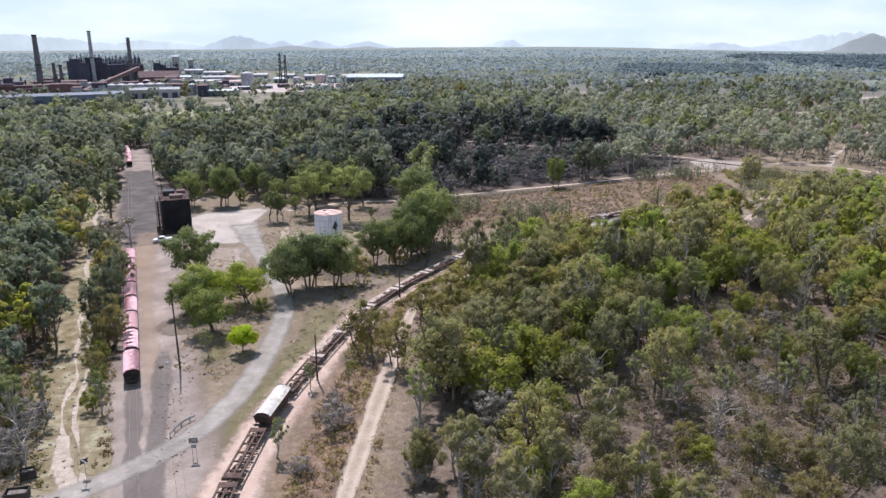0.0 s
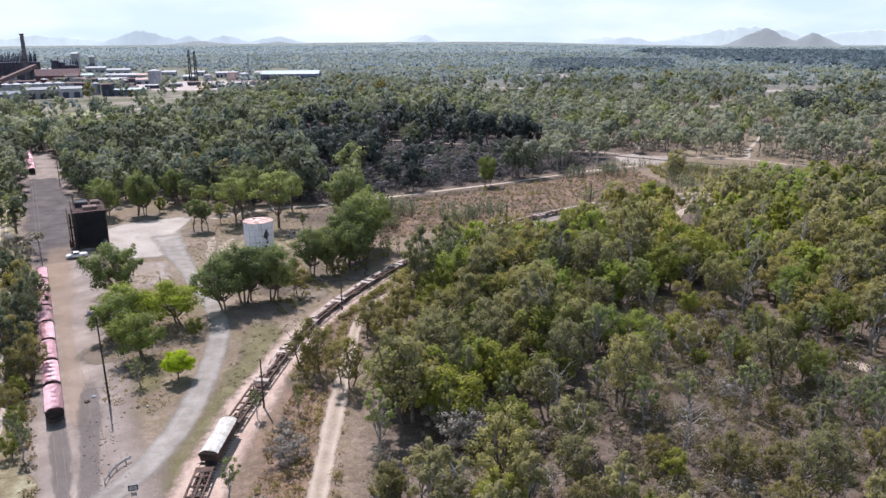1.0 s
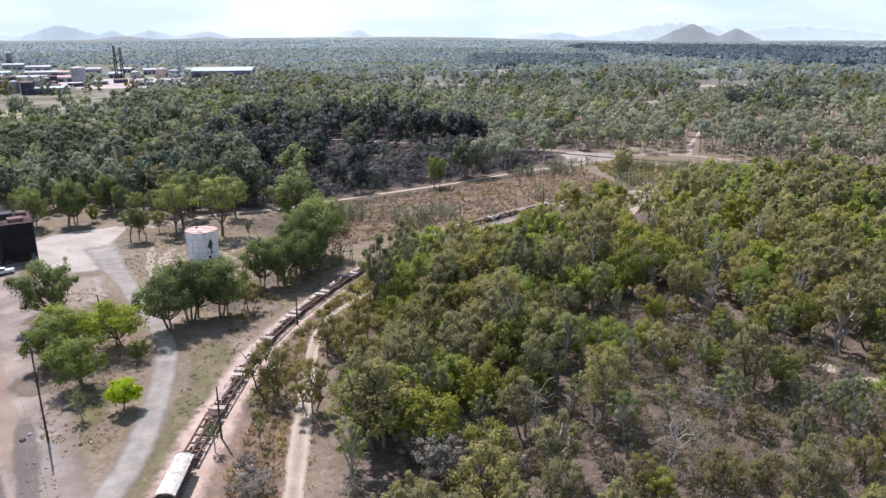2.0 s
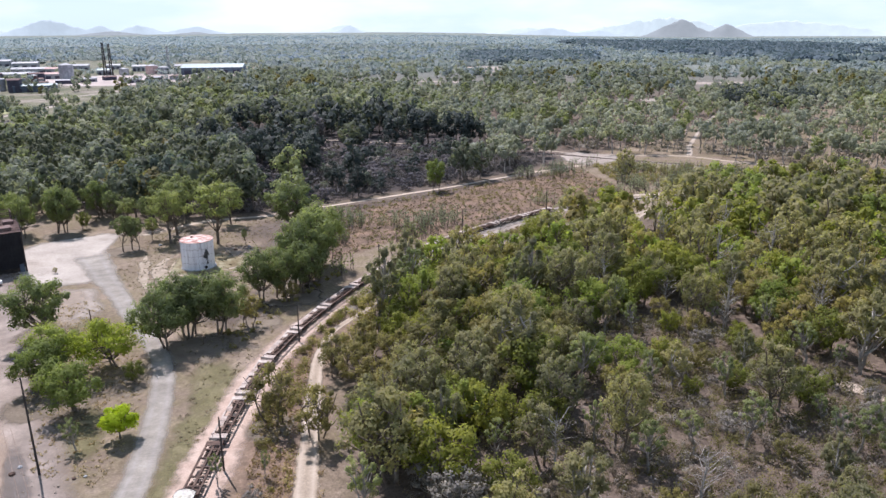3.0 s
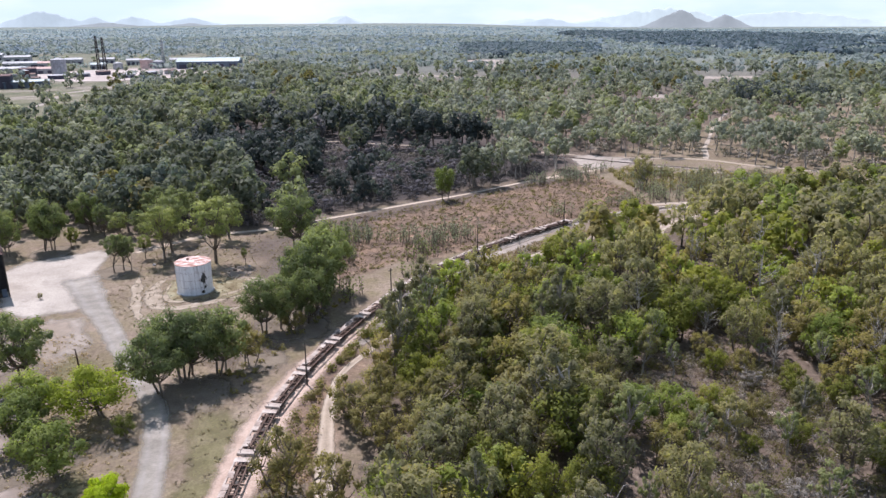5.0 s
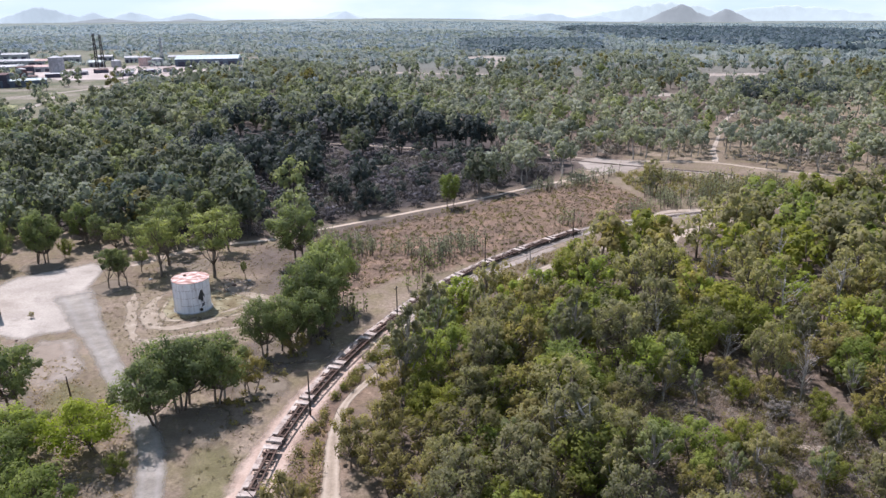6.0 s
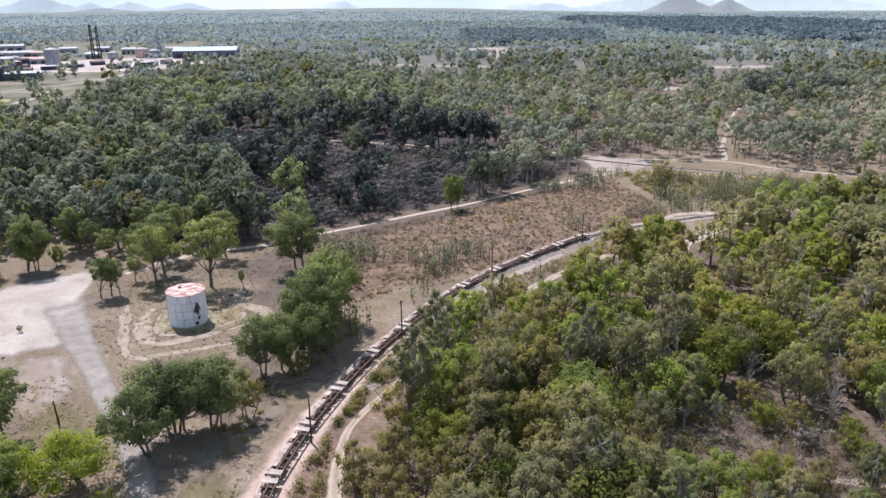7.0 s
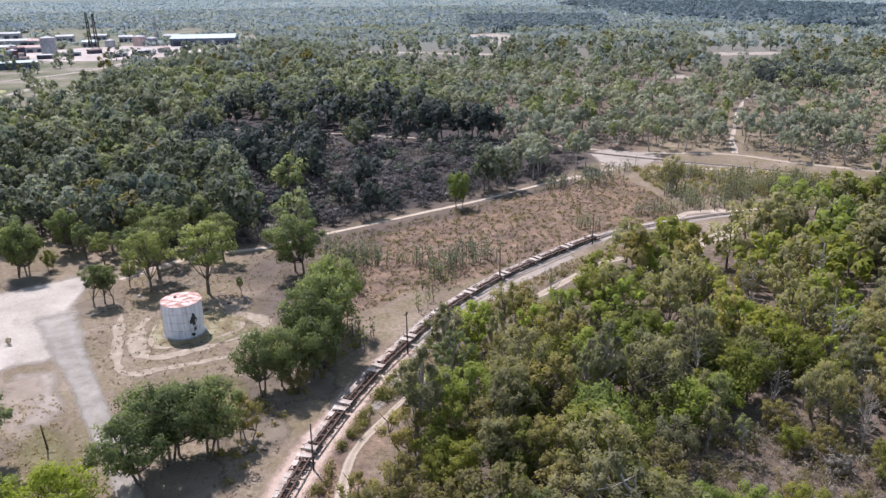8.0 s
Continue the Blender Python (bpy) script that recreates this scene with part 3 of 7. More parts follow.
BARE_HUT = [(262, 572), (282, 566), (288, 592), (268, 598)]
BARE_NORTH = [(222, 905), (262, 898), (305, 1120), (240, 1135)]
FIELD = [(-2, 206), (14, 216), (30, 221), (52.6, 234.7), (74, 246), (87.6, 250.6), (108.8, 262.7), (107.7, 311.4), (80.9, 299.7), (42.3, 281.4), (9.1, 265.7), (-8.5, 258.3), (-10, 232)]
LOOP_A = [(-43, 219), (-45.2, 213), (-45.2, 206), (-43.5, 199), (-40, 195.8), (-33.8, 197.2), (-25.1, 200.8), (-19.6, 205.1), (-20.5, 209.5), (-24.5, 213), (-29, 215.5)]
LOOP_C = [(-42, 214), (-42.4, 206), (-40.5, 200.5), (-35, 200), (-27.5, 203.2), (-24, 207), (-26, 211.5)]
LOOP_B = [(-51, 222), (-49.8, 213), (-48.5, 203), (-46.2, 193), (-43.5, 190), (-38, 190.8), (-32, 191.8), (-22, 194)]
TANK_AT = (-35.7, 206.8)


def plain_z(x, y):
    """The plain rises gently towards its rim, less so in the east."""
    r, b = np.hypot(x, y), np.degrees(np.arctan2(x, y))
    e = np.clip((b - 4.0) / 24.0, 0, 1)
    return (28.0 - 34.0 * e * e * (3 - 2 * e)) * np.clip((r - 1500) / 3250, 0, 1.05)


def build_ground():
    """One sheet to the horizon; fine near the camera's way, coarse far off."""
    xs = np.unique(np.r_[-np.geomspace(150, 5200, 46), np.arange(-150, 260, 4.0), np.geomspace(260, 5200, 40)])
    ys = np.unique(np.r_[-np.geomspace(40, 3000, 20), 0, 20, np.arange(40, 420, 4.0), np.geomspace(420, 4820, 70)])
    X, Y = np.meshgrid(xs, ys)
    R = np.hypot(X, Y)
    Z = plain_z(X, Y)
    V = np.stack([X, Y, Z], 2).reshape(-1, 3)
    nx = len(xs)
    i = (np.arange(len(ys) - 1)[:, None] * nx + np.arange(nx - 1)[None]).ravel()
    F = np.stack([i, i + 1, i + nx + 1, i + nx], 1)
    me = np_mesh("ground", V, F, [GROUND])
    x, y = X.ravel(), Y.ravel()
    d, s = line_dist(x, y, SCRUB_EDGE)
    scrub = np.clip(d * s / 5 + 0.3, 0, 1)
    d, s = line_dist(x, y, DARK_EDGE)
    north = np.clip(-d * s / 8 + 0.3, 0, 1) * (y > 240)
    d, s = line_dist(x, y, DIRT_W)
    west = np.clip(-d * s / 5 - 0.2, 0, 1)
    wood = np.clip(np.maximum.reduce([scrub, north, west]), 0, 1)
    float_attr(me, "wood", wood)
    dv, _ = line_dist(x, y, [(-17, 60), (-16.5, 110), (-12, 140), (-5, 162)])
    float_attr(me, "field", np.maximum(inside(x, y, FIELD) * 1.0, np.clip(1.5 - dv / 5.5, 0, 1)))
    # gloom: cloud shadow coloured into the floor; other woodland floor darkened less
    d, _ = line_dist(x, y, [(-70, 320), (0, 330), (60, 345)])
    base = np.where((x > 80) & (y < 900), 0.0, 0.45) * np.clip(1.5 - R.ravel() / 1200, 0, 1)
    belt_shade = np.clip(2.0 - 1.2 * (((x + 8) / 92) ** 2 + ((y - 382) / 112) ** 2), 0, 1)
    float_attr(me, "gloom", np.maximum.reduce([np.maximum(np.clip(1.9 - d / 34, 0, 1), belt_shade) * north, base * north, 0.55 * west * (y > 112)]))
    float_attr(me, "works", inside(x, y, WORKS) * 0.9)
    # distant: share of the haze colour, growing outwards
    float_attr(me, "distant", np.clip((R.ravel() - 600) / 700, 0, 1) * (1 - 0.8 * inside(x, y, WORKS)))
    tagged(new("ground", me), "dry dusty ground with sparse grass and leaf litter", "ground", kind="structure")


build_ground()
ribbon("yard", [yard(-48, 3.0), yard(-25, 3.2), yard(0, 3.4), yard(40, 4.5), yard(80, 5.5), yard(125, 5.5), yard(180, 4.5), yard(250, 4), yard(320, 3)], [15, 15, 16, 18, 19, 19, 17, 14, 12], YARD, 0.02,
       "flat grey-brown gravel rail yard beside the parked wagons", "yard", 2.0, 13, 0.06)
# cloud shadow over the yard, laid as a darker strip
ribbon("coal_dust", [yard(92, 4.0), yard(140, 4.0), yard(190, 4.0), yard(235, 3.5)], [11, 13, 13, 10], YARD_SHADE, 0.03, "stretch of the gravel yard coloured dark for cloud shade", "ground stain")
ribbon("ore_spill", [(-92, 214), (-85.5, 197), (-81, 183), (-77, 172)], [4.5, 6.5, 6, 4], ORANGE, 0.035, "orange ore dust spilled on the yard gravel", "ground stain")
ribbon("wagon_dust", [yard(-4, 3.0), yard(30, 3.0), yard(66, 3.2), yard(96, 3.4)], [2.2, 3.0, 3.6, 4.0], ORANGE, 0.034, "orange-brown dust beside the parked wagons", "ground stain", 1.5, 9, 0.3)
ribbon("oil_patch", [yard(30, 13), yard(42, 12.5), yard(56, 11.5)], [3, 5, 4], TYRE, 0.035, "dark dried patch on the yard gravel", "ground stain")
patch("gravel_pad", [(-87, 232), (-81, 240), (-72, 244), (-64, 246), (-61.5, 240), (-61.5, 228), (-58.4, 217), (-55.6, 209), (-56.5, 203), (-60.5, 198), (-65.4, 197), (-69, 195.5), (-75, 200), (-83, 214), (-89, 222)], PAD, 0.052,
      "pale gravel turning area", "gravel area", 4.0)
patch("tank_bund", [(-45, 205), (-43, 215), (-35, 219), (-25, 216), (-21, 209), (-25, 200), (-34, 198), (-43, 199)], WESTGRASS, 0.02, "worn brown grass round the tank", "dirt ring", 5.0)
patch("bare_scuff", [(-65, 196), (-58, 195), (-54.5, 189), (-51.5, 179), (-54, 174), (-60, 175), (-66, 184)], CLEARING, 0.0205, "pinkish bare scuffed earth beside the road", "dirt", 4.0)
ribbon("path_mouth", [(-66, 243), (-58.5, 243), (-51.6, 245.5), (-44, 248)], [6, 4.5, 4, 3], BUND, 0.029, "pale dusty ground where the footpath begins", "dirt", 1.5, 9, 0.3)
ribbon("tyre_loop", LOOP_C, [0.8, 1.3, 1.2, 1.3, 0.8], LOOPDIRT, 0.0245, "pale tyre track looping round the tank", "dirt track", 1.0, 9, 0.6)
ribbon("tyre_loop", LOOP_A, [1.4, 2.2, 2.4, 2.8, 2.4, 1.4], LOOPDIRT, 0.024, "pale tyre track looping round the tank", "dirt track", 1.0, 9, 0.6)
ribbon("tyre_loop", LOOP_B, [1.2, 1.9, 1.5, 1.3, 0.8], LOOPDIRT, 0.023, "pale tyre track looping round the tank", "dirt track", 1.0, 9, 0.6)
ribbon("old_siding_stain", [(-52.5, 124), (-50.5, 117.7), (-46.6, 106.7), (-42.2, 93.9), (-38.0, 81.0), (-35.6, 73)], [1.6, 2.2, 2.4, 2.2, 2.4], TYRE, 0.036, "dark stain along an old siding in the gravel", "ground stain", 1.5, 9, 0.3)
ribbon("train_stain", [(-52.5, 110), (-50.2, 104.6), (-45.7, 93.9), (-41.0, 82.2), (-38, 74)], [1.4, 2.0, 1.6, 1.2], TYRE, 0.037, "brown stain between the rails in the gravel", "ground stain", 1.5, 9, 0.4)
ribbon("green_verge", [(-33, 70), (-31.0, 77.4), (-30.3, 88.0), (-29.0, 105.0), (-27, 120), (-25.6, 130), (-25.8, 140), (-27.2, 149)], [3.4, 4.6, 5.0, 5.6, 6.6, 6.2, 4.4], OLIVEGRASS, 0.019, "olive green grass between road and railway", "grass", 1.5, 9, 0.25)
patch("green_patch", [(-45, 118), (-41, 117), (-39, 122), (-40, 130), (-44, 134), (-47, 127)], OLIVEGRASS, 0.019, "olive green grass under the trees", "grass", 3.0)
patch("green_patch", [(-52, 158), (-47, 156), (-46, 166), (-52, 174), (-58, 176), (-57, 166)], OLIVEGRASS, 0.019, "olive green grass beside the gravel area", "grass", 3.0)
patch("green_patch", [(-30, 170), (-24, 168), (-20, 176), (-24, 186), (-31, 184)], OLIVEGRASS, 0.019, "olive green grass near the tank", "grass", 3.0)
patch("brown_patch", [(-54.2, 95.3), (-49.6, 94.9), (-44.6, 84.0), (-48.6, 83.4)], WESTGRASS, 0.03, "brown dead grass beside the eroded track", "grass", 1.0)
patch("pale_scuff", [(-31, 222), (-26, 224), (-22, 219), (-24, 212), (-29, 214)], BUND, 0.027, "pale scuffed dirt beside the tank", "dirt", 2.0)
patch("pale_scuff", [(-63, 176), (-58, 174), (-56, 184), (-60, 194), (-66, 192)], BUND, 0.027, "pale scuffed dirt beside the gravel area", "dirt", 3.0)
patch("dark_grass", [(-24, 206), (-12, 200), (0, 212), (8, 232), (16, 262), (-6, 260), (-26, 252), (-32, 236), (-26, 222)], MAUVE, 0.016, "dark mauve-brown dry grass beside the field", "grass", 11.0)
patch("dark_grass", [(-34, 168), (-24, 160), (-10, 172), (-4, 186), (-8, 198), (-18, 190), (-30, 182)], MAUVE, 0.0165, "dark mauve-brown dry grass beside the railway", "grass", 5.0)
# edge of the cloud shadow on the field, laid as darker grass
ribbon("path_side_grass", [(-12, 255), (-2, 261), (19, 270), (45, 285), (70, 297), (90, 307)], [10, 15, 14, 11, 7], MAUVE, 0.017, "dry grass along the footpath coloured dark for cloud shade", "grass", 2.0, 11, 0.2)
ribbon("road", ROAD_LINE, [4.1] * 10 + [4.3, 4.9, 6.0, 7.5, 9.0], ROAD, 0.056, "curving pale grey sealed road with dusty edges", "road", 1.5, 11, 0.03, True)
ribbon("ballast_bed", TRACK_2[:12], [7.2, 7.2, 7.2, 6.4, 5.2], BALLAST, 0.03, "pinkish crushed-stone bed under the railway", "track bed", 1.5, 9, 0.06, False)
ribbon("ballast_far", TRACK_2[11:], [5.0, 4.6, 4.6, 5.0], GREY_BALLAST, 0.032, "grey crushed-stone railway bed", "track bed", 1.5, 9, 0.08, False)
ribbon("shoulder_track", [(p[0] + 4.4, p[1] - 2.0) for p in TRACK_2[9:16]], [2.0, 2.6, 2.6, 2.0], GREY_BALLAST, 0.028, "grey gravel shoulder beside the railway", "track bed")
ribbon("dirt_track", DIRT_E[:11], [2.9, 2.9, 2.7, 2.0, 0.5], RUTS, 0.022, "pale sandy two-wheel dirt track through scrub", "dirt track")
ribbon("dirt_track", DIRT_E[12:], [2.0, 2.6, 2.6, 2.6], RUTS, 0.022, "pale sandy two-wheel dirt track through scrub", "dirt track")
ribbon("scrub_spur", SPUR, [2.6, 2.8, 2.4, 1.8], RUTS, 0.023, "pale sandy side track into the scrub", "dirt track")
patch("sandy_clearing", [(1.5, 90), (5, 86), (10, 88), (14, 93), (12, 98), (7, 100), (3, 96)], BUND, 0.024, "sandy tan clearing in the scrub", "bare ground", 3.0)
ribbon("bush_path", BUSH_PATH, [1.2, 1.8, 2.4, 2.0], DIRT, 0.022, "pale sandy gap in the scrub", "dirt track", 1.5, 9, 0.3)
ribbon("tank_path", TANK_PATH, [3.6, 1.7, 1.5, 1.6, 1.9, 3.0], DIRT, 0.022, "pale sandy footpath across dry grass", "dirt track")
ribbon("service_road", EW_UPPER, [1.3, 1.2, 1.3, 2.4, 2.4, 2.2], RUTS, 0.022, "pale dirt service road along the woodland", "dirt track", 1.5, 9, 0.3)
ribbon("service_track", EW_LOWER, [2.6, 3.0, 2.6, 2.4], RUTS, 0.023, "pale dirt track beside the grass field", "dirt track", 1.5, 9, 0.3)
ribbon("far_railway_bed", EW_RAIL, [1.8, 1.8, 2.0, 3.4, 3.4], GREY_BALLAST, 0.021, "grey gravel bed of a far railway", "track bed")
patch("junction_clearing", [(110.3, 346.9), (118.9, 354), (129, 348.8), (137.6, 337.3), (127.4, 321.9), (113.3, 319.7), (108.3, 330)], CLEARING, 0.024, "pale bare clearing where tracks meet", "gravel area", 3.0)
ribbon("bush_track", PATH_NE, [2.6, 2.0, 2.0, 2.4, 3], GULLY, 0.022, "pale dirt track leading into woodland", "dirt track")
ribbon("west_verge", [(-48, 66)] + DIRT_W[1:], [15, 11, 8, 7, 7], WESTGRASS, 0.018, "brown dry grass and washed-out earth along the track", "grass", 2.0, 9, 0.2)
ribbon("west_track", [(p[0] + 0.35 * math.sin(p[1] * 0.35), p[1]) for p in spline(DIRT_W, 3.0)], [1.5, 0.8, 0.7, 0.8, 0.8], GULLY, 0.022, "rutted eroded dirt track beside the scrub", "dirt track", 1.0, 9, 0.6)
ribbon("west_rut", [(p[0] + 1.9 + 0.3 * math.sin(p[1] * 0.23), p[1] + 0.5) for p in spline(DIRT_W, 3.0)], [0.7, 0.5, 0.45, 0.4], GULLY, 0.021, "pale rut beside the eroded track", "dirt track", 1.0, 9, 0.4)
ribbon("sand_bend", [(98.9, 252.1), (107, 258.4), (115.8, 258.7), (124.2, 256.6), (134.9, 256.5)], [2, 3.4, 3.4, 3, 2.5], DIRT, 0.034, "pale sandy bend of a track", "dirt track")
ribbon("verge_path", [(-55, 170), (-60, 178), (-66, 188), (-70, 197)], [3, 4, 5, 5], BUND, 0.02, "scuffed pale dirt beside the road", "dirt track")
for k, (cx, cy, r) in enumerate([(-30.5, 153.5, 7.5), (-20, 164, 6.5), (-13, 180, 9), (-50, 137, 8), (-57, 224.5, 6), (-41, 237, 8), (-62, 168, 6), (-15, 121, 5), (-40, 139, 4), (-78, 246, 8)]):
    a = np.linspace(0, 2 * np.pi, 9)[:-1]
    rr = r * (0.8 + 0.4 * np.random.RandomState(k).rand(8))
    patch("leaf_litter", list(zip(cx + rr * np.cos(a), cy + rr * np.sin(a))), LITTER, 0.026 + 0.001 * k, "brown leaf litter under trees", "leaf litter", 3.5)


# ---- hills and water on the horizon ----
def hill_range(name, mat, dist, peaks, label, depth=260.0, seed=1):
    """Ridges seen far off. peaks: bearing in degrees from +y, half width in degrees, height over the plain."""
    lo = min(p[0] - p[1] * 2.2 for p in peaks)
    hi = max(p[0] + p[1] * 2.2 for p in peaks)
    ang = np.radians(np.arange(lo, hi, 0.12))
    h = np.zeros_like(ang)
    for bear, half, height in peaks:
        u = (np.degrees(ang) - bear) / half
        h = np.maximum(h, height * np.exp(-np.abs(u) ** 1.7))
    wob = np.array([noise.fractal((math.degrees(a) * 0.9, seed * 7.3, 0), 0.6, 2.2, 5) for a in ang])
    h = np.clip(h * (1 + 0.16 * wob), 0, None)
    e = np.clip((np.degrees(ang) - 4.0) / 24.0, 0, 1)
    base = 14.0 - 32.0 * e * e * (3 - 2 * e)
    prof = [(0.0, 0.0), (0.18, 0.32), (0.34, 0.66), (0.45, 0.9), (0.5, 1.0), (0.6, 0.8), (1.0, 0.0)]
    V = []
    for k, (f, g) in enumerate(prof):
        rr = dist + (f - 0.5) * depth
        jit = np.array([noise.noise((math.degrees(a) * 1.6, k * 3.1, seed)) for a in ang])
        z = base + h * np.clip(g + 0.10 * jit * (0 < g < 1), 0, 1)
        V.append(np.stack([rr * np.sin(ang), rr * np.cos(ang), z], 1))
    n, k = len(ang), len(prof)
    V = np.concatenate(V)
    i = (np.arange(k - 1)[:, None] * n + np.arange(n - 1)[None]).ravel()
    me = np_mesh(name, V, np.stack([i, i + 1, i + n + 1, i + n], 1), [mat])
    me.polygons.foreach_set("use_smooth", np.ones(len(me.polygons), bool))
    tagged(new(name, me), label, "hill", kind="structure")


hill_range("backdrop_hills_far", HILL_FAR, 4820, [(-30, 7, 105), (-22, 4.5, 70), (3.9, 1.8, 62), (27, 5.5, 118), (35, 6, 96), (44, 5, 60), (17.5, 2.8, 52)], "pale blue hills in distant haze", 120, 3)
hill_range("backdrop_hills_mid", HILL_MID, 4680, [(-15.8, 2.5, 92), (-12.8, 1.2, 62), (-10.2, 1.8, 58), (-6.8, 2.2, 52), (19.0, 2.4, 54), (22.5, 2.0, 44), (4.2, 1.0, 54)], "blue-grey wooded hills far off in painted haze", 120, 5)
hill_range("backdrop_hill_near", HILL_NEAR, 4560, [(28.2, 1.9, 102), (31.2, 1.4, 74), (-12, 2.6, 30), (-6.8, 1.6, 26)], "grey scrubby hill on the horizon in painted haze", 140, 9)
for bear, half, dist in ((-31, 6, 4300), (-25, 4, 4450), (0.5, 1.6, 4400), (2.0, 0.7, 4250)):
    a = np.radians(np.linspace(bear - half, bear + half, 30))
    w = 30 + 60 * np.sin(np.linspace(0.05, np.pi - 0.05, 30))
    V = np.concatenate([np.stack([(dist + f * w) * np.sin(a), (dist + f * w) * np.cos(a), plain_z((dist + f * w) * np.sin(a), (dist + f * w) * np.cos(a)) + 0.8], 1) for f in (-0.5, 0.5)])
    i = np.arange(29)
    tagged(new("water_inlet", np_mesh("water_inlet", V, np.stack([i, i + 1, i + 31, i + 30], 1), [WATER])), "pale strip of water on the plain", "water", kind="structure")


# ---- trees ----
def tube(points, radii, sides=5):
    V, F = [], []
    P = np.array(points, float)
    a = np.linspace(0, 2 * np.pi, sides, endpoint=False)
    T = np.gradient(P, axis=0)
    for p, r, t in zip(P, radii, T):
        t = t / (np.linalg.norm(t) + 1e-9)
        u = np.cross(t, (0.3, 1.0, 0.17))
        u /= np.linalg.norm(u) + 1e-9
        v = np.cross(t, u)
        V.append(p + r * (np.cos(a)[:, None] * u + np.sin(a)[:, None] * v))
    for i in range(len(P) - 1):
        for j in range(sides):
            q = i * sides + j, i * sides + (j + 1) % sides, (i + 1) * sides + (j + 1) % sides, (i + 1) * sides + j
            F += [(q[0], q[1], q[2]), (q[0], q[2], q[3])]
    V = np.concatenate(V)
    return np.c_[V, np.zeros((len(V), 3))], np.array(F)


def join(parts):
    V, F, n = [], [], 0
    for v, f in parts:
        V.append(v)
        F.append(f + n)
        n += len(v)
    return np.concatenate(V), np.concatenate(F)


def limbed(wood, stems=1):
    """Trunk and limbs as one connected skin: each limb is tied to the nearest place on the stems."""
    base = np.concatenate([v for v, _ in wood[:stems]])
    V, F, n = [], [], 0
    for k, (v, f) in enumerate(wood):
        V.append(v)
        F.append(f + n)
        if k:
            near = base if k >= stems else wood[0][0]
            F.append(np.array([(int(np.argmin(np.linalg.norm(near[:, :3] - v[0, :3], axis=1))), n, n + 1)]))
        n += len(v)
    return np.concatenate(V), np.concatenate(F)


def leaves(rng, centre, radius, n, size, core=None, up=0.2, shell=False):
    """Leaf tufts through the shell of one clump, turned mostly outwards and up. Columns 3 to 5: the normal of the foliage as a whole."""
    d = rng.randn(n, 3)
    d[:, 2] = d[:, 2] * 0.9 + 0.15
    d /= np.linalg.norm(d, axis=1)[:, None]
    p = centre + d * radius * (rng.rand(n, 1) ** (0.14 if shell else 0.45)) * rng.uniform(0.85, 1.12, (n, 1))
    nrm = d * 1.1 + rng.randn(n, 3) * (0.2 if shell else 0.38) + (0, 0, 0.35)
    nrm /= np.linalg.norm(nrm, axis=1)[:, None]
    u = np.cross(nrm, rng.randn(n, 3))
    u /= np.linalg.norm(u, axis=1)[:, None] + 1e-9
    v = np.cross(nrm, u)
    s = size * rng.uniform(0.6, 1.35, (n, 1))
    tri = np.stack([p - u * s * 0.55 - v * s * 0.3, p + u * s * 0.55 - v * s * 0.25, p + v * s * 0.75 - (0, 0, 0.12) * s], 1)
    soft = d * 0.8 + np.array([0, 0, up + 0.1]) + nrm * (0.1 if shell else 0.26)
    if core is not None:
        out = p - core
        soft = soft + 0.45 * out / (np.linalg.norm(out, axis=1)[:, None] + 1e-9)
    soft /= np.linalg.norm(soft, axis=1)[:, None]
    return np.c_[tri.reshape(-1, 3), np.repeat(soft, 3, axis=0)], np.arange(3 * n).reshape(n, 3)


def grow(seed, h, spread, clumps, n, size, bare=0.45, stems=1, lean=0.1, flat=0.75, limbs=True, sides=5, up=0.2, tuft=0.72, shell=False):
    """A tree of height h: trunk and limbs, and a crown of clumps. Returns the wood and the leaves as arrays."""
    rng = np.random.RandomState(seed)
    wood, crown = [], []
    tops = []
    for s in range(stems):
        a = rng.uniform(0, 2 * np.pi)
        off = (np.array([np.cos(a), np.sin(a), 0]) * spread * 0.16 * (stems > 1))
        top = off * 2.2 + np.array([rng.randn() * lean * h, rng.randn() * lean * h, h * rng.uniform(0.72, 0.86)])
        k = np.linspace(0, 1, 5)[:, None]
        pts = off + (top - off) * k + rng.randn(5, 3) * (0.02 * h) * (k > 0) * (1, 1, 0)
        r0 = 0.021 * h / stems ** 0.4
        wood.append(tube(pts, np.linspace(r0 * 1.25, r0 * 0.35, 5), sides))
        tops.append(pts)
    mid_z, half = h * (bare + 1.0) / 2, h * (1.0 - bare) / 2
    core = np.mean([p[3] for p in tops], axis=0)
    lean_x, lean_y = core[0], core[1]
    for c in range(clumps):
        pts = tops[c % stems]
        # clumps round a dome, closer together towards the top
        a = c * 2.4 + rng.uniform(-0.4, 0.4)
        z = np.clip(1.0 - 1.8 * ((c + 0.5) / clumps) ** 0.9 + rng.uniform(-0.2, 0.2), -0.9, 1.0)
        out = math.sqrt(max(0.0, 1 - z * z)) * rng.uniform(0.38, 1.05)
        lift = 0.78 * z * rng.uniform(0.72, 1.14)
        ctr = np.array([lean_x + np.cos(a) * out * spread / 2, lean_y + np.sin(a) * out * spread / 2, mid_z + lift * half])
        rad = np.array([spread / 2, spread / 2, half * flat]) * rng.uniform(0.20, 0.46) * tuft
        rad[2] = min(rad[2], rad[0] * 1.25)
        if limbs:
            root = pts[int(np.clip(round(4 * (ctr[2] / h - 0.18)), 1, 4))]
            mid = (root + ctr) / 2 + (0, 0, -0.04 * h)
            wood.append(tube([root, mid, ctr], [0.009 * h, 0.007 * h, 0.003 * h], 4))
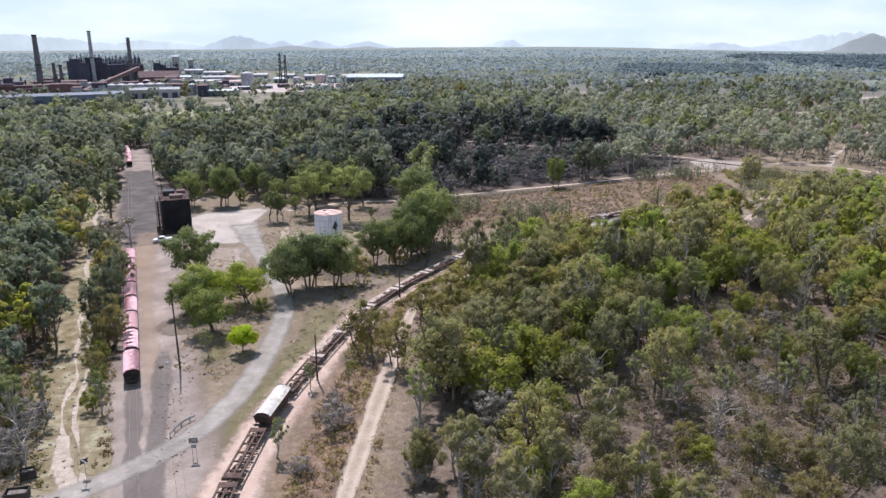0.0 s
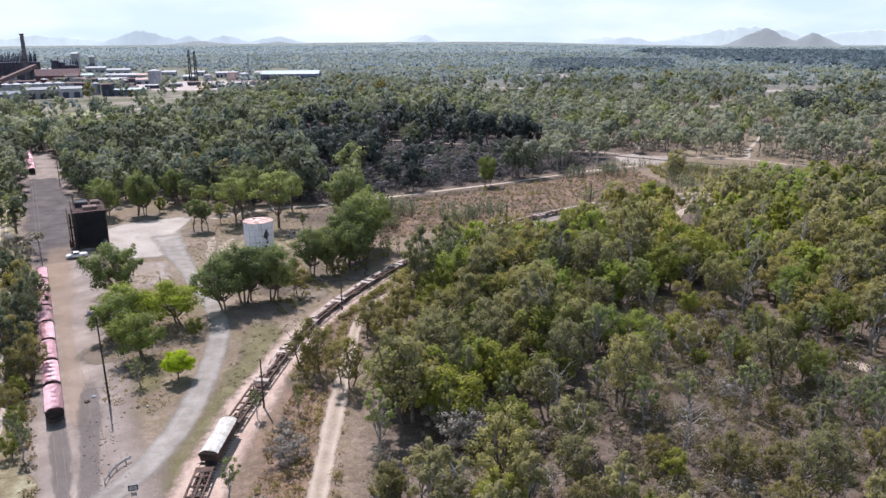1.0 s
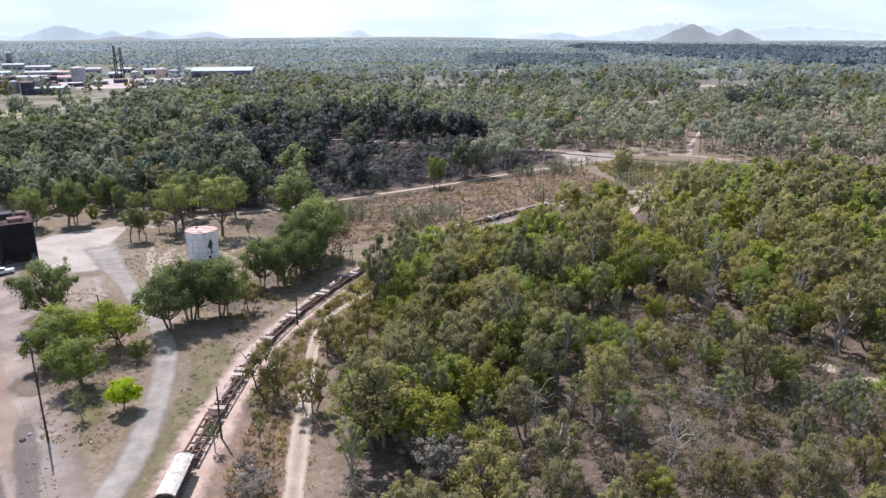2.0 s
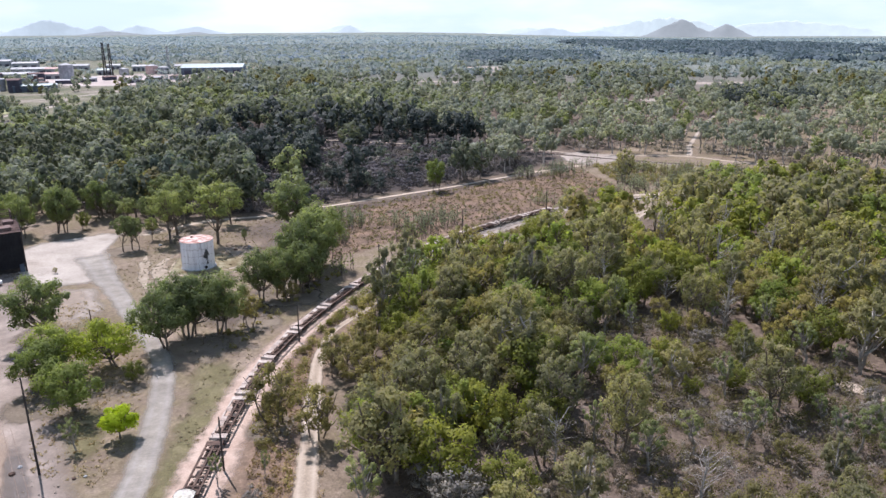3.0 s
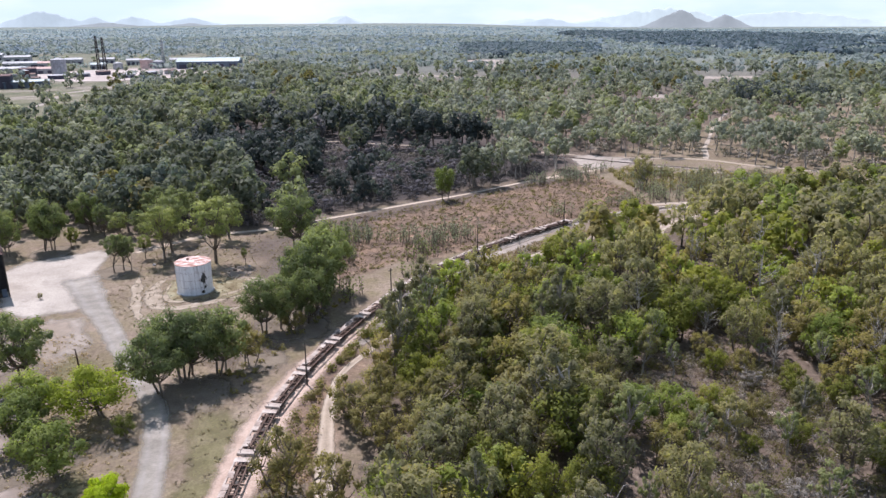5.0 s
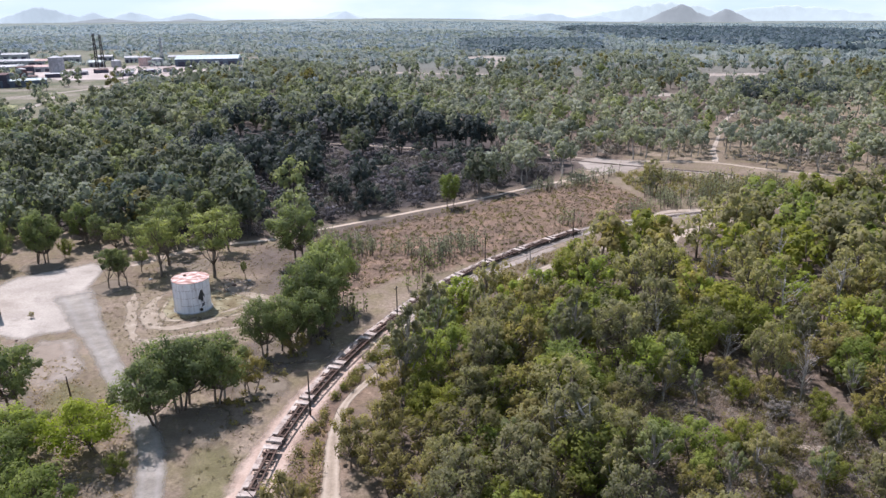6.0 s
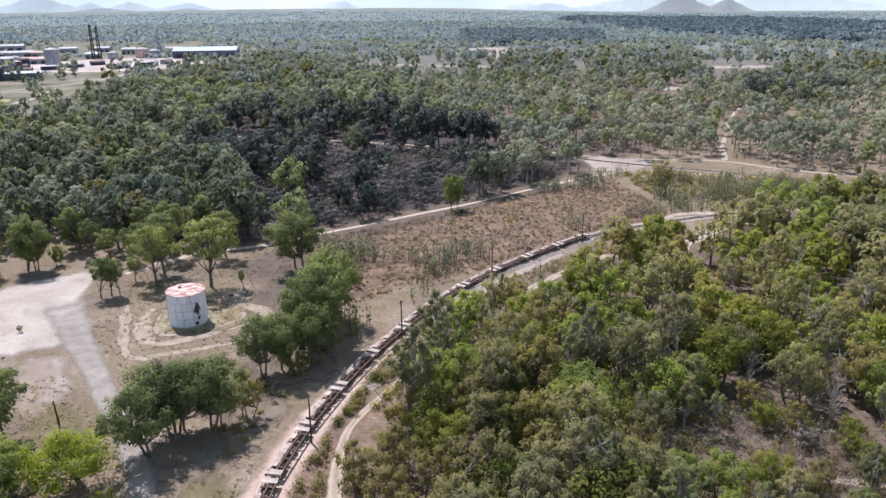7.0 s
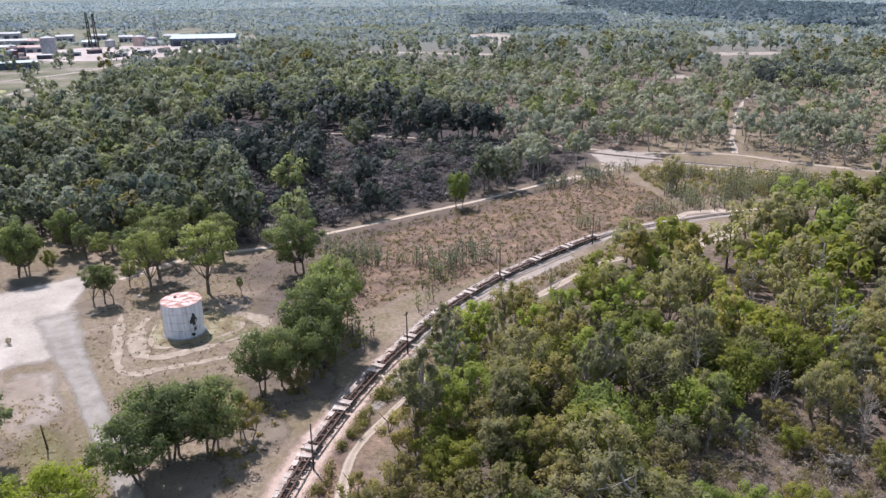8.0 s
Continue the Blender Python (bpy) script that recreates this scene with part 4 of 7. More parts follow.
        crown.append(leaves(rng, ctr, rad, max(4, n // clumps), size, np.array([lean_x, lean_y, mid_z - 0.4 * half]), up, shell))
    return limbed(wood, stems), join(crown)


def bare_tree(seed, h, spread, twigs=26):
    """Dead or leafless: limbs that fork into thin twigs."""
    rng = np.random.RandomState(seed)
    wood = [tube([(0, 0, 0), (0.04 * h, 0, h * 0.35), (-0.01 * h, 0.05 * h, h * 0.68), (0.02 * h, 0.03 * h, h)], [0.016 * h, 0.012 * h, 0.007 * h, 0.002 * h], 5)]
    for k in range(twigs):
        z = h * rng.uniform(0.2, 0.8)
        a = rng.uniform(0, 2 * np.pi)
        e = np.array([np.cos(a), np.sin(a), 0]) * spread * rng.uniform(0.25, 0.55) + (0, 0, min(h, z + h * rng.uniform(0.12, 0.35)))
        s = np.array([0.02 * h, 0.02 * h, z])
        m = (s + e) / 2 + rng.randn(3) * 0.05 * h
        wood.append(tube([s, m, e], [0.0055 * h, 0.0035 * h, 0.0015 * h], 3))
    return limbed(wood)


def tree_thing(name, label, category, group, wood, crown, bark, leaf, labels=("", "")):
    """A tree of trunk and crown; the first of a kind is the pattern for its copies."""
    top = thing(name, label, category, group)
    t = new("trunk", np_mesh("trunk", *wood, [bark]))
    t.parent = top
    if crown is not None:
        c = new("crown", np_mesh("crown", *crown, [leaf]))
        c.parent = top
    return top


SPECIES = {}


def species(key, name, label, group, wood, crown, bark, leaf, height):
    SPECIES.setdefault(key, []).append(dict(name=name, label=label, group=group, wood=wood, crown=crown, bark=bark, leaf=leaf, height=height, made=None))


for s in range(2):
    species("blue", "gum_tree", "tall blue-green gum tree with rounded clumped crown", "gum trees", *grow(15 + s, 11, 6.6, 30, 3400, 0.27, 0.16, 2, 0.05, 1.1), BARK, LEAF_WEST, 11)
for s in range(4):
    species("gum", "gum_tree", "tall grey-green gum tree with clumped open crown", "gum trees", *grow(10 + s, 11, (6.0, 6.8, 5.4, 7.4)[s], (30, 34, 26, 38)[s], 3100, 0.26, (0.24, 0.18, 0.30, 0.22)[s], (2, 2, 1, 3)[s], 0.06, 1.15), BARK if s % 2 else BARK_PALE, LEAF_GUM, 11)
for s in range(2):
    species("thin", "gum_sapling", "slender gum tree with sparse crown and thin trunk", "slender gums", *grow(20 + s, 11, 5.6, 22, 1700, 0.26, 0.36, 1, 0.06, 0.95, tuft=0.62), BARK_PALE, LEAF_PALE, 11)
    species("olive", "scrub_tree", "olive-brown scrub tree with several thin stems", "scrub trees", *grow(30 + s, 8, 6.4, 30, 2600, 0.25, 0.12, 3, 0.09, 1.05), BARK, LEAF_OLIVE, 8)
    species("green", "wattle_tree", "bright green bushy wattle with dense crown", "wattles", *grow(40 + s, 7.5, 6.6, 30, 3000, 0.26, 0.08, 2, 0.07, 1.05, tuft=0.84), BARK, LEAF_GREEN, 7.5)
    species("lush", "wattle_tree", "yellow-green bushy wattle with dense rounded crown", "wattles", *grow(44 + s, 7.5, 6.8, 30, 3000, 0.26, 0.10, 2, 0.07, 1.05, tuft=0.84), BARK, LEAF_LUSH, 7.5)
    species("dark", "shade_tree", "dark green broad-crowned tree on bare trunk", "shade trees", *grow(50 + s, 11, 9.6, 56, 7400, 0.28, 0.20, 2, 0.04, 1.0, tuft=0.8), BARK, LEAF_SHADE, 11)
for s in range(2):
    species("park", "shade_tree", "mid-green bushy tree on dry grass beside the yard", "park trees", *grow(54 + s, 8.5, 7.6, 40, 5200, 0.27, 0.14, 2, 0.06, 0.95, tuft=0.92), BARK, LEAF_PARK, 8.5)
species("umbrella", "umbrella_tree", "yellow-green spreading tree beside the road", "", *grow(62, 8.5, 9.6, 44, 6000, 0.27, 0.2, 2, 0.04, 0.8, tuft=1.0), BARK, LEAF_YELLOW, 8.5)
for s in range(2):
    species("pale", "gum_tree", "pale yellow-green gum tree on a slim bare trunk", "pale gums", *grow(64 + s, 11, 8.2, 30, 3400, 0.29, 0.34, 1, 0.06, 0.85, tuft=0.82), BARK, LEAF_PALE, 11)
# its leaf is darkened for the cloud shadow it stands in
species("deep", "scrub_fig", "round-crowned tree on a bare trunk, darkened for cloud shade", "dark scrub trees", *grow(67, 11, 8.0, 30, 4200, 0.29, 0.26, 1, 0.05, 0.9, tuft=0.85), BARK, LEAF_DARK, 11)
species("lime", "lime_tree", "small lime-green ornamental tree in dry grass", "", *grow(60, 5.2, 5.2, 34, 5200, 0.25, 0.30, 1, 0.04, 0.8, tuft=1.05), BARK, LEAF_LIME, 5.2)
for s in range(2):
    species("bare", "dead_tree", "leafless pale tree with bare forked branches", "dead trees", bare_tree(70 + s, 8, 6, 30), None, BARK_WHITE, None, 8)
    species("brown", "brown_bush", "brown dead bush with fine twigs", "brown bushes", *grow(84 + s, 4.0, 4.6, 20, 2000, 0.15, 0.1, 4, 0.1, 0.9), BARK, LEAF_BROWN, 4.0)
    species("dry", "dry_bush", "grey-brown dry bush with fine twigs", "dry bushes", *grow(80 + s, 4.0, 5.0, 22, 2600, 0.15, 0.10, 4, 0.1, 0.9), BARK_PALE, LEAF_GREY, 4.0)


def plant(key, x, y, h, turn=None, wide=1.0, pick=None, label=""):
    """A tree of that kind at a place, h metres high."""
    kinds = SPECIES[key]
    sp = kinds[(int(abs(x * 13.1) + abs(y * 7.7)) if pick is None else pick) % len(kinds)]
    s = h / sp["height"]
    m = pose(x, y, -0.03, 0, 0, turn if turn is not None else (x * 37.7 + y * 91.3) % 360) @ Matrix.Diagonal((s * wide, s * wide, s, 1))
    if sp["made"] is None:
        ob = sp["made"] = tree_thing(sp["name"], sp["label"], "tree" if "bush" not in sp["name"] else "bush", sp["group"], sp["wood"], sp["crown"], sp["bark"], sp["leaf"])
        ob.matrix_basis = m
        # the copies take the pattern's scale on top of their own
        sp["scale"] = (s * wide, s * wide, s)
    else:
        k = sp["scale"]
        ob = copy_thing(sp["made"], m @ Matrix.Diagonal((1 / k[0], 1 / k[1], 1 / k[2], 1)))
    if label:
        ob["label"] = label
    return ob


# trees that stand out one by one
plant("lime", -37.7, 122.8, 5.2)
plant("green", -39.2, 141, 4.6, None, 0.85)
plant("umbrella", -42.8, 150.4, 9.4, None, 1.12)
plant("dark", -59.6, 167, 13.8, None, 1.0)
plant("park", -46.3, 134.6, 9.4, None, 1.1)
plant("park", -53.0, 142, 8.8, None, 1.1)
plant("park", -54.8, 149, 9.2, None, 1.05)
plant("thin", -43.2, 120.6, 5.6)
for x, y, h, w in ((-34.8, 156, 12.4, 0.95), (-31.5, 157.5, 13.6, 0.95), (-33, 161, 13.2, 0.9), (-27.6, 159, 12.8, 0.9)):
    plant("dark", x, y, h, None, w)
plant("gum", -25.6, 162, 9.5, None, 0.95)
plant("olive", -21.3, 162.6, 8.6, None, 0.8)
for x, y, h, w in ((-12.6, 184.6, 16.0, 0.9), (-8.5, 198, 16.6, 0.82), (-10.5, 191, 17.2, 0.86), (-6.5, 204, 14.5, 0.78)):
    plant("dark", x, y, h * 1.04, None, w * 0.94)
plant("dark", -18.9, 175.6, 12.2, None, 0.8)
plant("dark", -15.2, 180.5, 12.6, None, 0.85)
plant("dark", -9.4, 182.0, 13.2, None, 0.8)
plant("olive", -13.0, 176.2, 6.2, None, 1.0)
plant("olive", -7.2, 188.0, 6.8, None, 1.0)
plant("dark", -10.6, 237.4, 16.0, None, 0.98)
plant("thin", 0.9, 229.5, 9.2, None, 1.0)
for x, y, h, w in ((-45.4, 239.3, 11.5, 1.2), (-46, 230.3, 11, 1.1), (-32.7, 226.9, 12.6, 1.25), (-30.9, 249.2, 9.5, 1.2), (-44.8, 253.7, 11, 1.2), (-51.7, 235.3, 6, 0.9), (-61.2, 253.5, 8, 1.1),
                   (-57.5, 224.8, 8.8, 0.9), (-55.4, 226, 8.6, 0.9), (-53.3, 225, 8.0, 0.8), (-50, 258.7, 10, 1.1), (-38.1, 260.5, 10, 1.1), (-25.1, 224.4, 4.0, 0.6), (-55, 249.2, 9, 1.0), (-66.8, 258.9, 9, 1.0)):
    plant("pale", x, y, h * (1.5 if h > 9 else 1.2), None, w * (0.74 if h > 9 else 0.82))
plant("green", -74, 252.3, 6, None, 0.8)
for x, y, h, w in ((-79, 250, 13.4, 0.85), (-81.8, 248.1, 14.5, 0.9), (-87.8, 243.8, 12, 0.9), (-71.7, 266.6, 13, 0.9), (-94.7, 250.1, 13, 0.9)):
    plant("dark", x, y, h, None, w * 0.85)
plant("dark", 277, 719, 15.0, None, 1.1)
plant("park", 39.6, 280.3, 12.6, None, 0.62)
plant("deep", 11.2, 278.9, 11.5, None, 0.85)
plant("deep", 2.8, 293.2, 11.0, None, 0.95)
plant("gum", 115.5, 284, 12.8, None, 0.95)
plant("gum", 113.3, 280.5, 9.8, None, 0.8)
plant("green", 86, 228.7, 9.6, None, 1.05)
plant("olive", 89.5, 227.7, 8.6, None, 1.0)
plant("olive", -15.2, 122.6, 11.0, None, 0.85, None, "olive-green tree between railway and dirt track")
plant("thin", -23.1, 87, 6.2, None, 0.9)
plant("thin", -22.4, 107.4, 5.0, None, 0.8)
plant("thin", -16.4, 108, 4.5, None, 0.7)
plant("dry", -16.6, 95.6, 4.4, None, 1.15)
plant("dry", -19.5, 84, 2.8, None, 1.2)
plant("dry", -17, 101, 3.0, None, 1.0)
plant("olive", -9.0, 117.5, 9.6, None, 0.9)
plant("olive", -5.2, 135.8, 8.4, None, 0.95)
plant("olive", -5.0, 141.5, 7.6, None, 0.9)
plant("gum", 0.8, 108.5, 12.6, None, 1.05)
plant("gum", -2.2, 113, 12.0, None, 1.0)
plant("gum", 3.5, 116, 12.6, None, 1.0)
plant("green", 9.9, 78.5, 7.6, None, 0.95)
plant("gum", -3.5, 81, 7.6, None, 0.95)
plant("olive", -69.9, 208.2, 1.7, None, 1.0, None, "small dark olive shrub alone on pale gravel")
plant("dry", 6.2, 97.2, 6.8, None, 1.0, 0, "pale grey leafless bush on a sandy clearing")
plant("dry", 9.2, 95.0, 5.6, None, 1.15, 1, "pale grey leafless bush on a sandy clearing")
plant("dry", 4.4, 99.8, 5.4, None, 1.0, 1, "pale grey leafless bush on a sandy clearing")
plant("brown", 10.5, 101.5, 4.6, None, 1.0)
for x, y, h, k in ((-65.9, 128.5, 12, "blue"), (-68.5, 136, 12.5, "blue"), (-62.5, 124, 9, "olive"), (-61.6, 118, 4.6, "green"), (-52.9, 99.4, 6, "thin"), (-56, 104, 5.2, "thin"), (-55, 100, 4, "green"),
                   (-72.5, 145, 12.5, "blue"), (-76, 153, 12.0, "blue"), (-80.5, 163, 11, "olive"), (-85.2, 172, 11.5, "blue"), (-90, 182, 9.5, "blue"), (-98, 190, 8, "olive"), (-63.8, 121, 8, "olive"), (-67.3, 132.4, 10, "olive"), (-70.5, 140.5, 11, "blue"), (-74.2, 149, 11, "olive"), (-78.4, 158, 11, "blue"),
                   (-82.8, 167.5, 11, "blue"), (-87.5, 177, 10, "blue"), (-60.4, 113.5, 5.5, "olive"), (-57.6, 108.5, 4.2, "green")):
    plant(k, x, y, h, None, 0.85)
for x, y, h, k in ((-62.5, 100, 7, "thin"), (-66, 97, 6.5, "thin"), (-64, 91, 6, "olive"), (-70, 103, 7, "thin"), (-73, 110, 8, "bare"), (-61, 87, 5, "dry"), (-66, 86, 4.5, "dry"), (-70, 94, 5, "dry"), (-75, 102, 5, "dry"), (-59, 82, 3.5, "dry")):
    plant(k, x, y, h)


# trees that stand out in the scrub
MARKED = (("lush", 12.7, 129.1, 9.0), ("lush", 32.9, 149.1, 11.5), ("lush", 43.5, 126.9, 8.0), ("thin", 14.9, 106.1, 7.0), ("lush", 42.4, 121.3, 5.5), ("gum", 24.9, 163.8, 14.5), ("gum", 17.6, 151.0, 14.0),
          ("lush", 30.0, 145.1, 11.0), ("gum", 61.5, 111.1, 13.0), ("olive", 1.2, 142.0, 8.5), ("olive", 4.5, 136.0, 9.0), ("olive", -0.5, 133.0, 8.5), ("green", 49.8, 195.5, 11.5), ("gum", 84.8, 222.0, 10.0),
          ("lush", 16.9, 74.0, 6.0), ("green", 12.0, 118.4, 8.5), ("gum", 7.0, 122.0, 11.5))
for k, x, y, h in MARKED:
    plant(k, x, y, h)
DEAD = ((52.7, 157.3, 13.0), (80.1, 184.0, 14.0), (73.0, 143.0, 11.5), (85.3, 132.5, 12.5), (53.6, 163.4, 12.0), (83.5, 192.0, 12.0), (70.0, 139.0, 10.0), (88.0, 137.0, 11.5))
for x, y, h in DEAD:
    plant("bare", x, y, h, None, 0.62)
GLADES = [(26.5, 148.0, 3.6), (21.7, 138.5, 2.6), (83.5, 207.0, 3.5), (46.0, 139.0, 3.0), (57.0, 135.0, 4.2), (64.0, 128.0, 3.6), (34.0, 112.0, 2.8), (7.0, 95.0, 6.5), (27.0, 103.0, 2.8)]


# ---- woodland: the nearest trees one by one, the rest as stands ----
DRY = [(40, 149), (69, 149), (76, 128), (84, 112), (70, 84), (20, 70), (2, 70), (2, 100), (21, 104), (38, 116)]
LUSH = [(26, 180), (50, 155), (108, 148), (185, 220), (150, 250), (60, 216)]


def stand_density(x, y):
    """How likely a spot carries a tree, and the mix that grows there (0 scrub, 1 woodland, 2 scrub and 4 woodland
    coloured for cloud shade, 3 open woodland).
    """
    p = np.zeros(x.shape)
    kind = np.zeros(x.shape, int)
    d, s = line_dist(x, y, SCRUB_EDGE)
    scrub = (s > 0) & (d > np.where(y > 140, 3.2, 1.0)) & (y < 262)
    nz = np.array([noise.noise((a * 0.035, b * 0.035, 4.0)) for a, b in zip(x, y)])
    p[scrub] = np.clip(0.84 + 0.5 * nz[scrub] - 0.05 * (y[scrub] < 105 + 22 * np.clip((x[scrub] - 16) / 30, 0, 1)), 0.3, 1)
    p[scrub & inside(x, y, DRY)] *= 0.9
    for cx, cy, r in GLADES:
        p[np.hypot(x - cx, y - cy) < r] *= 0.12
    for _, cx, cy, _ in MARKED:
        p[np.hypot(x - cx, y - cy) < 3.0] = 0
    for cx, cy, _ in DEAD:
        p[np.hypot(x - cx, y - cy) < 2.2] = 0
    d, s = line_dist(x, y, DARK_EDGE)
    north = (s < 0) & (y > 250) & ~scrub
    p[north], kind[north] = 0.9, 1
    # an ellipse of darker leaves takes the place of a cloud's shadow
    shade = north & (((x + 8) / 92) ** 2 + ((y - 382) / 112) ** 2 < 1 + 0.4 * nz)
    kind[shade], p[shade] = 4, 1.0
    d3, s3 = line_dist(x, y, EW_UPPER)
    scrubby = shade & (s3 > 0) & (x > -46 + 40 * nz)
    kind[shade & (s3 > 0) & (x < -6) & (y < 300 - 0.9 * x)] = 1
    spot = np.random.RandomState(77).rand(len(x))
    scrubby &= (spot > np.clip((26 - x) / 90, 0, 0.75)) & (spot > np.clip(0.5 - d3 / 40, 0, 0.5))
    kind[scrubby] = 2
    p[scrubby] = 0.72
    p[shade & (s3 > 0) & ~scrubby] = 0.72
    p[shade & (d3 < 26) & (x < 70)] = 0.95
    beyond = (s3 < 0) & (y > 260) & (x > 74 + 24 * nz)
    p[beyond], kind[beyond] = 0.64, 3
    rim = north & (s3 > 0) & (x > 62) & ~scrubby
    p[rim], kind[rim] = 0.5, 3
    between = (x > 106) & (s3 > 0) & (y > 262) & ~scrub
    p[between] = 0.0
    d, s = line_dist(x, y, DIRT_W)
    west = (s < 0) & (d > 4) & (y > 80)
    p[west], kind[west] = np.where(y[west] < 119, 0.6, 0.97), 1
    strip = (s > 0) & (d > 4) & (y > 190)
    ox = (x - T1_A.x) * T1_R.x + (y - T1_A.y) * T1_R.y
    al = (x - T1_A.x) * T1_DIR.x + (y - T1_A.y) * T1_DIR.y
    strip &= ox < -4.5
    p[strip], kind[strip] = 0.95, 1
    yardside = (ox > 13) & (al > 165) & (x < -60) & (y > 258)
    p[yardside], kind[yardside] = 0.9, 1
    corridor = (ox > -4.5) & (ox < 13) & (al > -60) & (al < 300)
    p[corridor] = 0
    for line, gap in ((DIRT_E, 2.4), (TANK_PATH, 2.5), (EW_UPPER[8:], 1.8), (EW_UPPER[:9], 0.7), (EW_LOWER, 3.0), (PATH_NE, 4.0), (EW_RAIL[7:], 1.8), (EW_RAIL[:8], 1.0), (DIRT_W, 3.0), (TRACK_2, 6.0), (ROAD_LINE, 6.0), (SPUR, 2.6), (BUSH_PATH, 2.4)):
        dd, _ = line_dist(x, y, line)
        p[dd < gap] = 0
    p[inside(x, y, WORKS)] *= 0.42
    far = y > 420
    p[far] = np.clip(p[far] + 0.5 * np.array([noise.noise((a * 0.006, b * 0.006, 9.0)) for a, b in zip(x[far], y[far])]), 0.1, 1) * np.where(inside(x[far], y[far], WORKS), 0.42, 1)
    thin = (x > 20) & (y > 690) & (y < 1150)
    p[thin] *= 0.42
    for poly in (ORE_YARD, BARE_STRIP, BARE_NORTH, BARE_EAST, BARE_HUT):
        p[inside(x, y, poly)] *= 0.12
        for f in (1.03, 1.06, 1.09, 1.13, 1.17) if poly in (BARE_STRIP, BARE_EAST, BARE_HUT) else ():
            p[inside(x * f, y * f, poly)] *= 0.2
    for f in (1.03, 1.06, 1.09, 1.12):
        dd, _ = line_dist(x * f, y * f, SPUR)
        p[dd < 2.4] *= 0.15
    return p, kind


def moved(v, x, y, z, s, t):
    """A plant's points and normals, turned by t, scaled by s and set down at a place."""
    c, q = np.cos(t), np.sin(t)
    turn = np.array([[c, q, 0], [-q, c, 0], [0, 0, 1]])
    return np.c_[v[:, :3] @ turn * s + (x, y, z), v[:, 3:] @ turn]


def scatter(seed, r0, r1, cell):
    """Jittered spots within the sector that the walk looks over, between two distances from its middle."""
    rng = np.random.RandomState(seed)
    gx, gy = np.meshgrid(np.arange(-r1, r1, cell), np.arange(0, r1, cell))
    x = (gx + rng.uniform(-0.48, 0.48, gx.shape) * cell).ravel()
    y = (gy + rng.uniform(-0.48, 0.48, gx.shape) * cell).ravel()
    r = np.hypot(x + 5, y - 20)
    b = np.degrees(np.arctan2(x + 5, y + 12))
    ok = (r >= r0) & (r < r1) & (b > (-37 if r0 < 400 else -34)) & (b < (47 if r0 < 400 else 44)) & (y > 66)
    x, y = x[ok], y[ok]
    p, kind = stand_density(x, y)
    keep = rng.rand(len(x)) < p
    return x[keep], y[keep], kind[keep], rng


def stands(name, label, seed, r0, r1, cell, protos, size, kind_tag="stuff", limit=None):
    """Many trees as one object. protos: for each mix, a list of (wood, leaves, slot of bark, slot of leaf, weight)."""
    x, y, kind, rng = scatter(seed, r0, r1, cell)
    VV, FF, II, n = [], [], [], 0
    for a, b, k in zip(x, y, kind):
        opts = protos[k]
        w = np.array([o[-1] for o in opts])
        wood, crown, bark, leaf, _ = opts[rng.choice(len(opts), p=w / w.sum())]
        t = rng.uniform(0, 2 * np.pi)
        s = size[k] * rng.uniform(0.6, 1.28)
        for geo, slot in ((wood, bark), (crown, leaf)):
            if geo is None:
                continue
            v, f = geo
            VV.append(moved(v, a, b, float(plain_z(a, b)) - 0.03, s, t))
            FF.append(f + n)
            II.append(np.full(len(f), slot))
            n += len(v)
    me = np_mesh(name, np.concatenate(VV), np.concatenate(FF), MATS, np.concatenate(II))
    tagged(new(name, me), label, "woodland", kind=kind_tag)


# nearest scrub, tree by tree
xs, ys, ks, rg = scatter(5, 0, 200, 5.3)
order = np.argsort(np.hypot(xs + 5, ys - 20) + 60 * (xs < -40))
NEAR = 290
dry_zone, lush_zone = inside(xs, ys, DRY), inside(xs, ys, LUSH)
MIXES = {"dry": (("dry", 19), ("brown", 13), ("olive", 24), ("thin", 16), ("gum", 14), ("green", 10), ("bare", 4)),
         "lush": (("green", 34), ("lush", 22), ("gum", 26), ("olive", 17), ("bare", 3), ("thin", 2)),
         "edge": (("olive", 44), ("gum", 26), ("green", 18), ("lush", 6), ("dry", 6)),
         "scrub": (("gum", 36), ("olive", 22), ("green", 20), ("lush", 10), ("thin", 7), ("dry", 3), ("bare", 2)),
         "west_low": (("dry", 40), ("brown", 10), ("thin", 35), ("bare", 15)), "west": (("blue", 74), ("olive", 8), ("gum", 18))}
TALL = {"gum": 13.6, "olive": 10.4, "green": 10.0, "lush": 10.0, "thin": 11.0, "blue": 13.0, "dry": 4.2, "brown": 3.4, "bare": 10.5}
for j in order[:NEAR]:
    a, b, k = xs[j], ys[j], ks[j]
    zone = ("west_low" if b < 119 else "west") if k else "dry" if dry_zone[j] or b < 96 else "lush" if lush_zone[j] else "edge" if a < 9 and b > 118 else "scrub"
    names, weights = zip(*MIXES[zone])
    key = names[rg.choice(len(names), p=np.array(weights) / sum(weights))]
    h = TALL[key] * rg.uniform(0.66, 1.25) * ((0.6 if key in ("olive", "green") else 0.78) if zone == "dry" else 1)
    plant(key, a, b, h, None, rg.uniform(0.85, 1.15))
far_xy = (xs[order[NEAR:]], ys[order[NEAR:]], ks[order[NEAR:]])

B, GUM_S, GREEN_S, OLIVE_S, GREY_S, DARK_S, FAR_S, DEAD_S, DGREY_S, PALE_S, MID_S, MIDP_S, HOR_S, BLUE_S = range(14)


def lod(seeds, args, slot, weight, bark=B):
    return [(*grow(s, *args[0], **args[1]), bark, slot, weight / len(seeds)) for s in seeds]


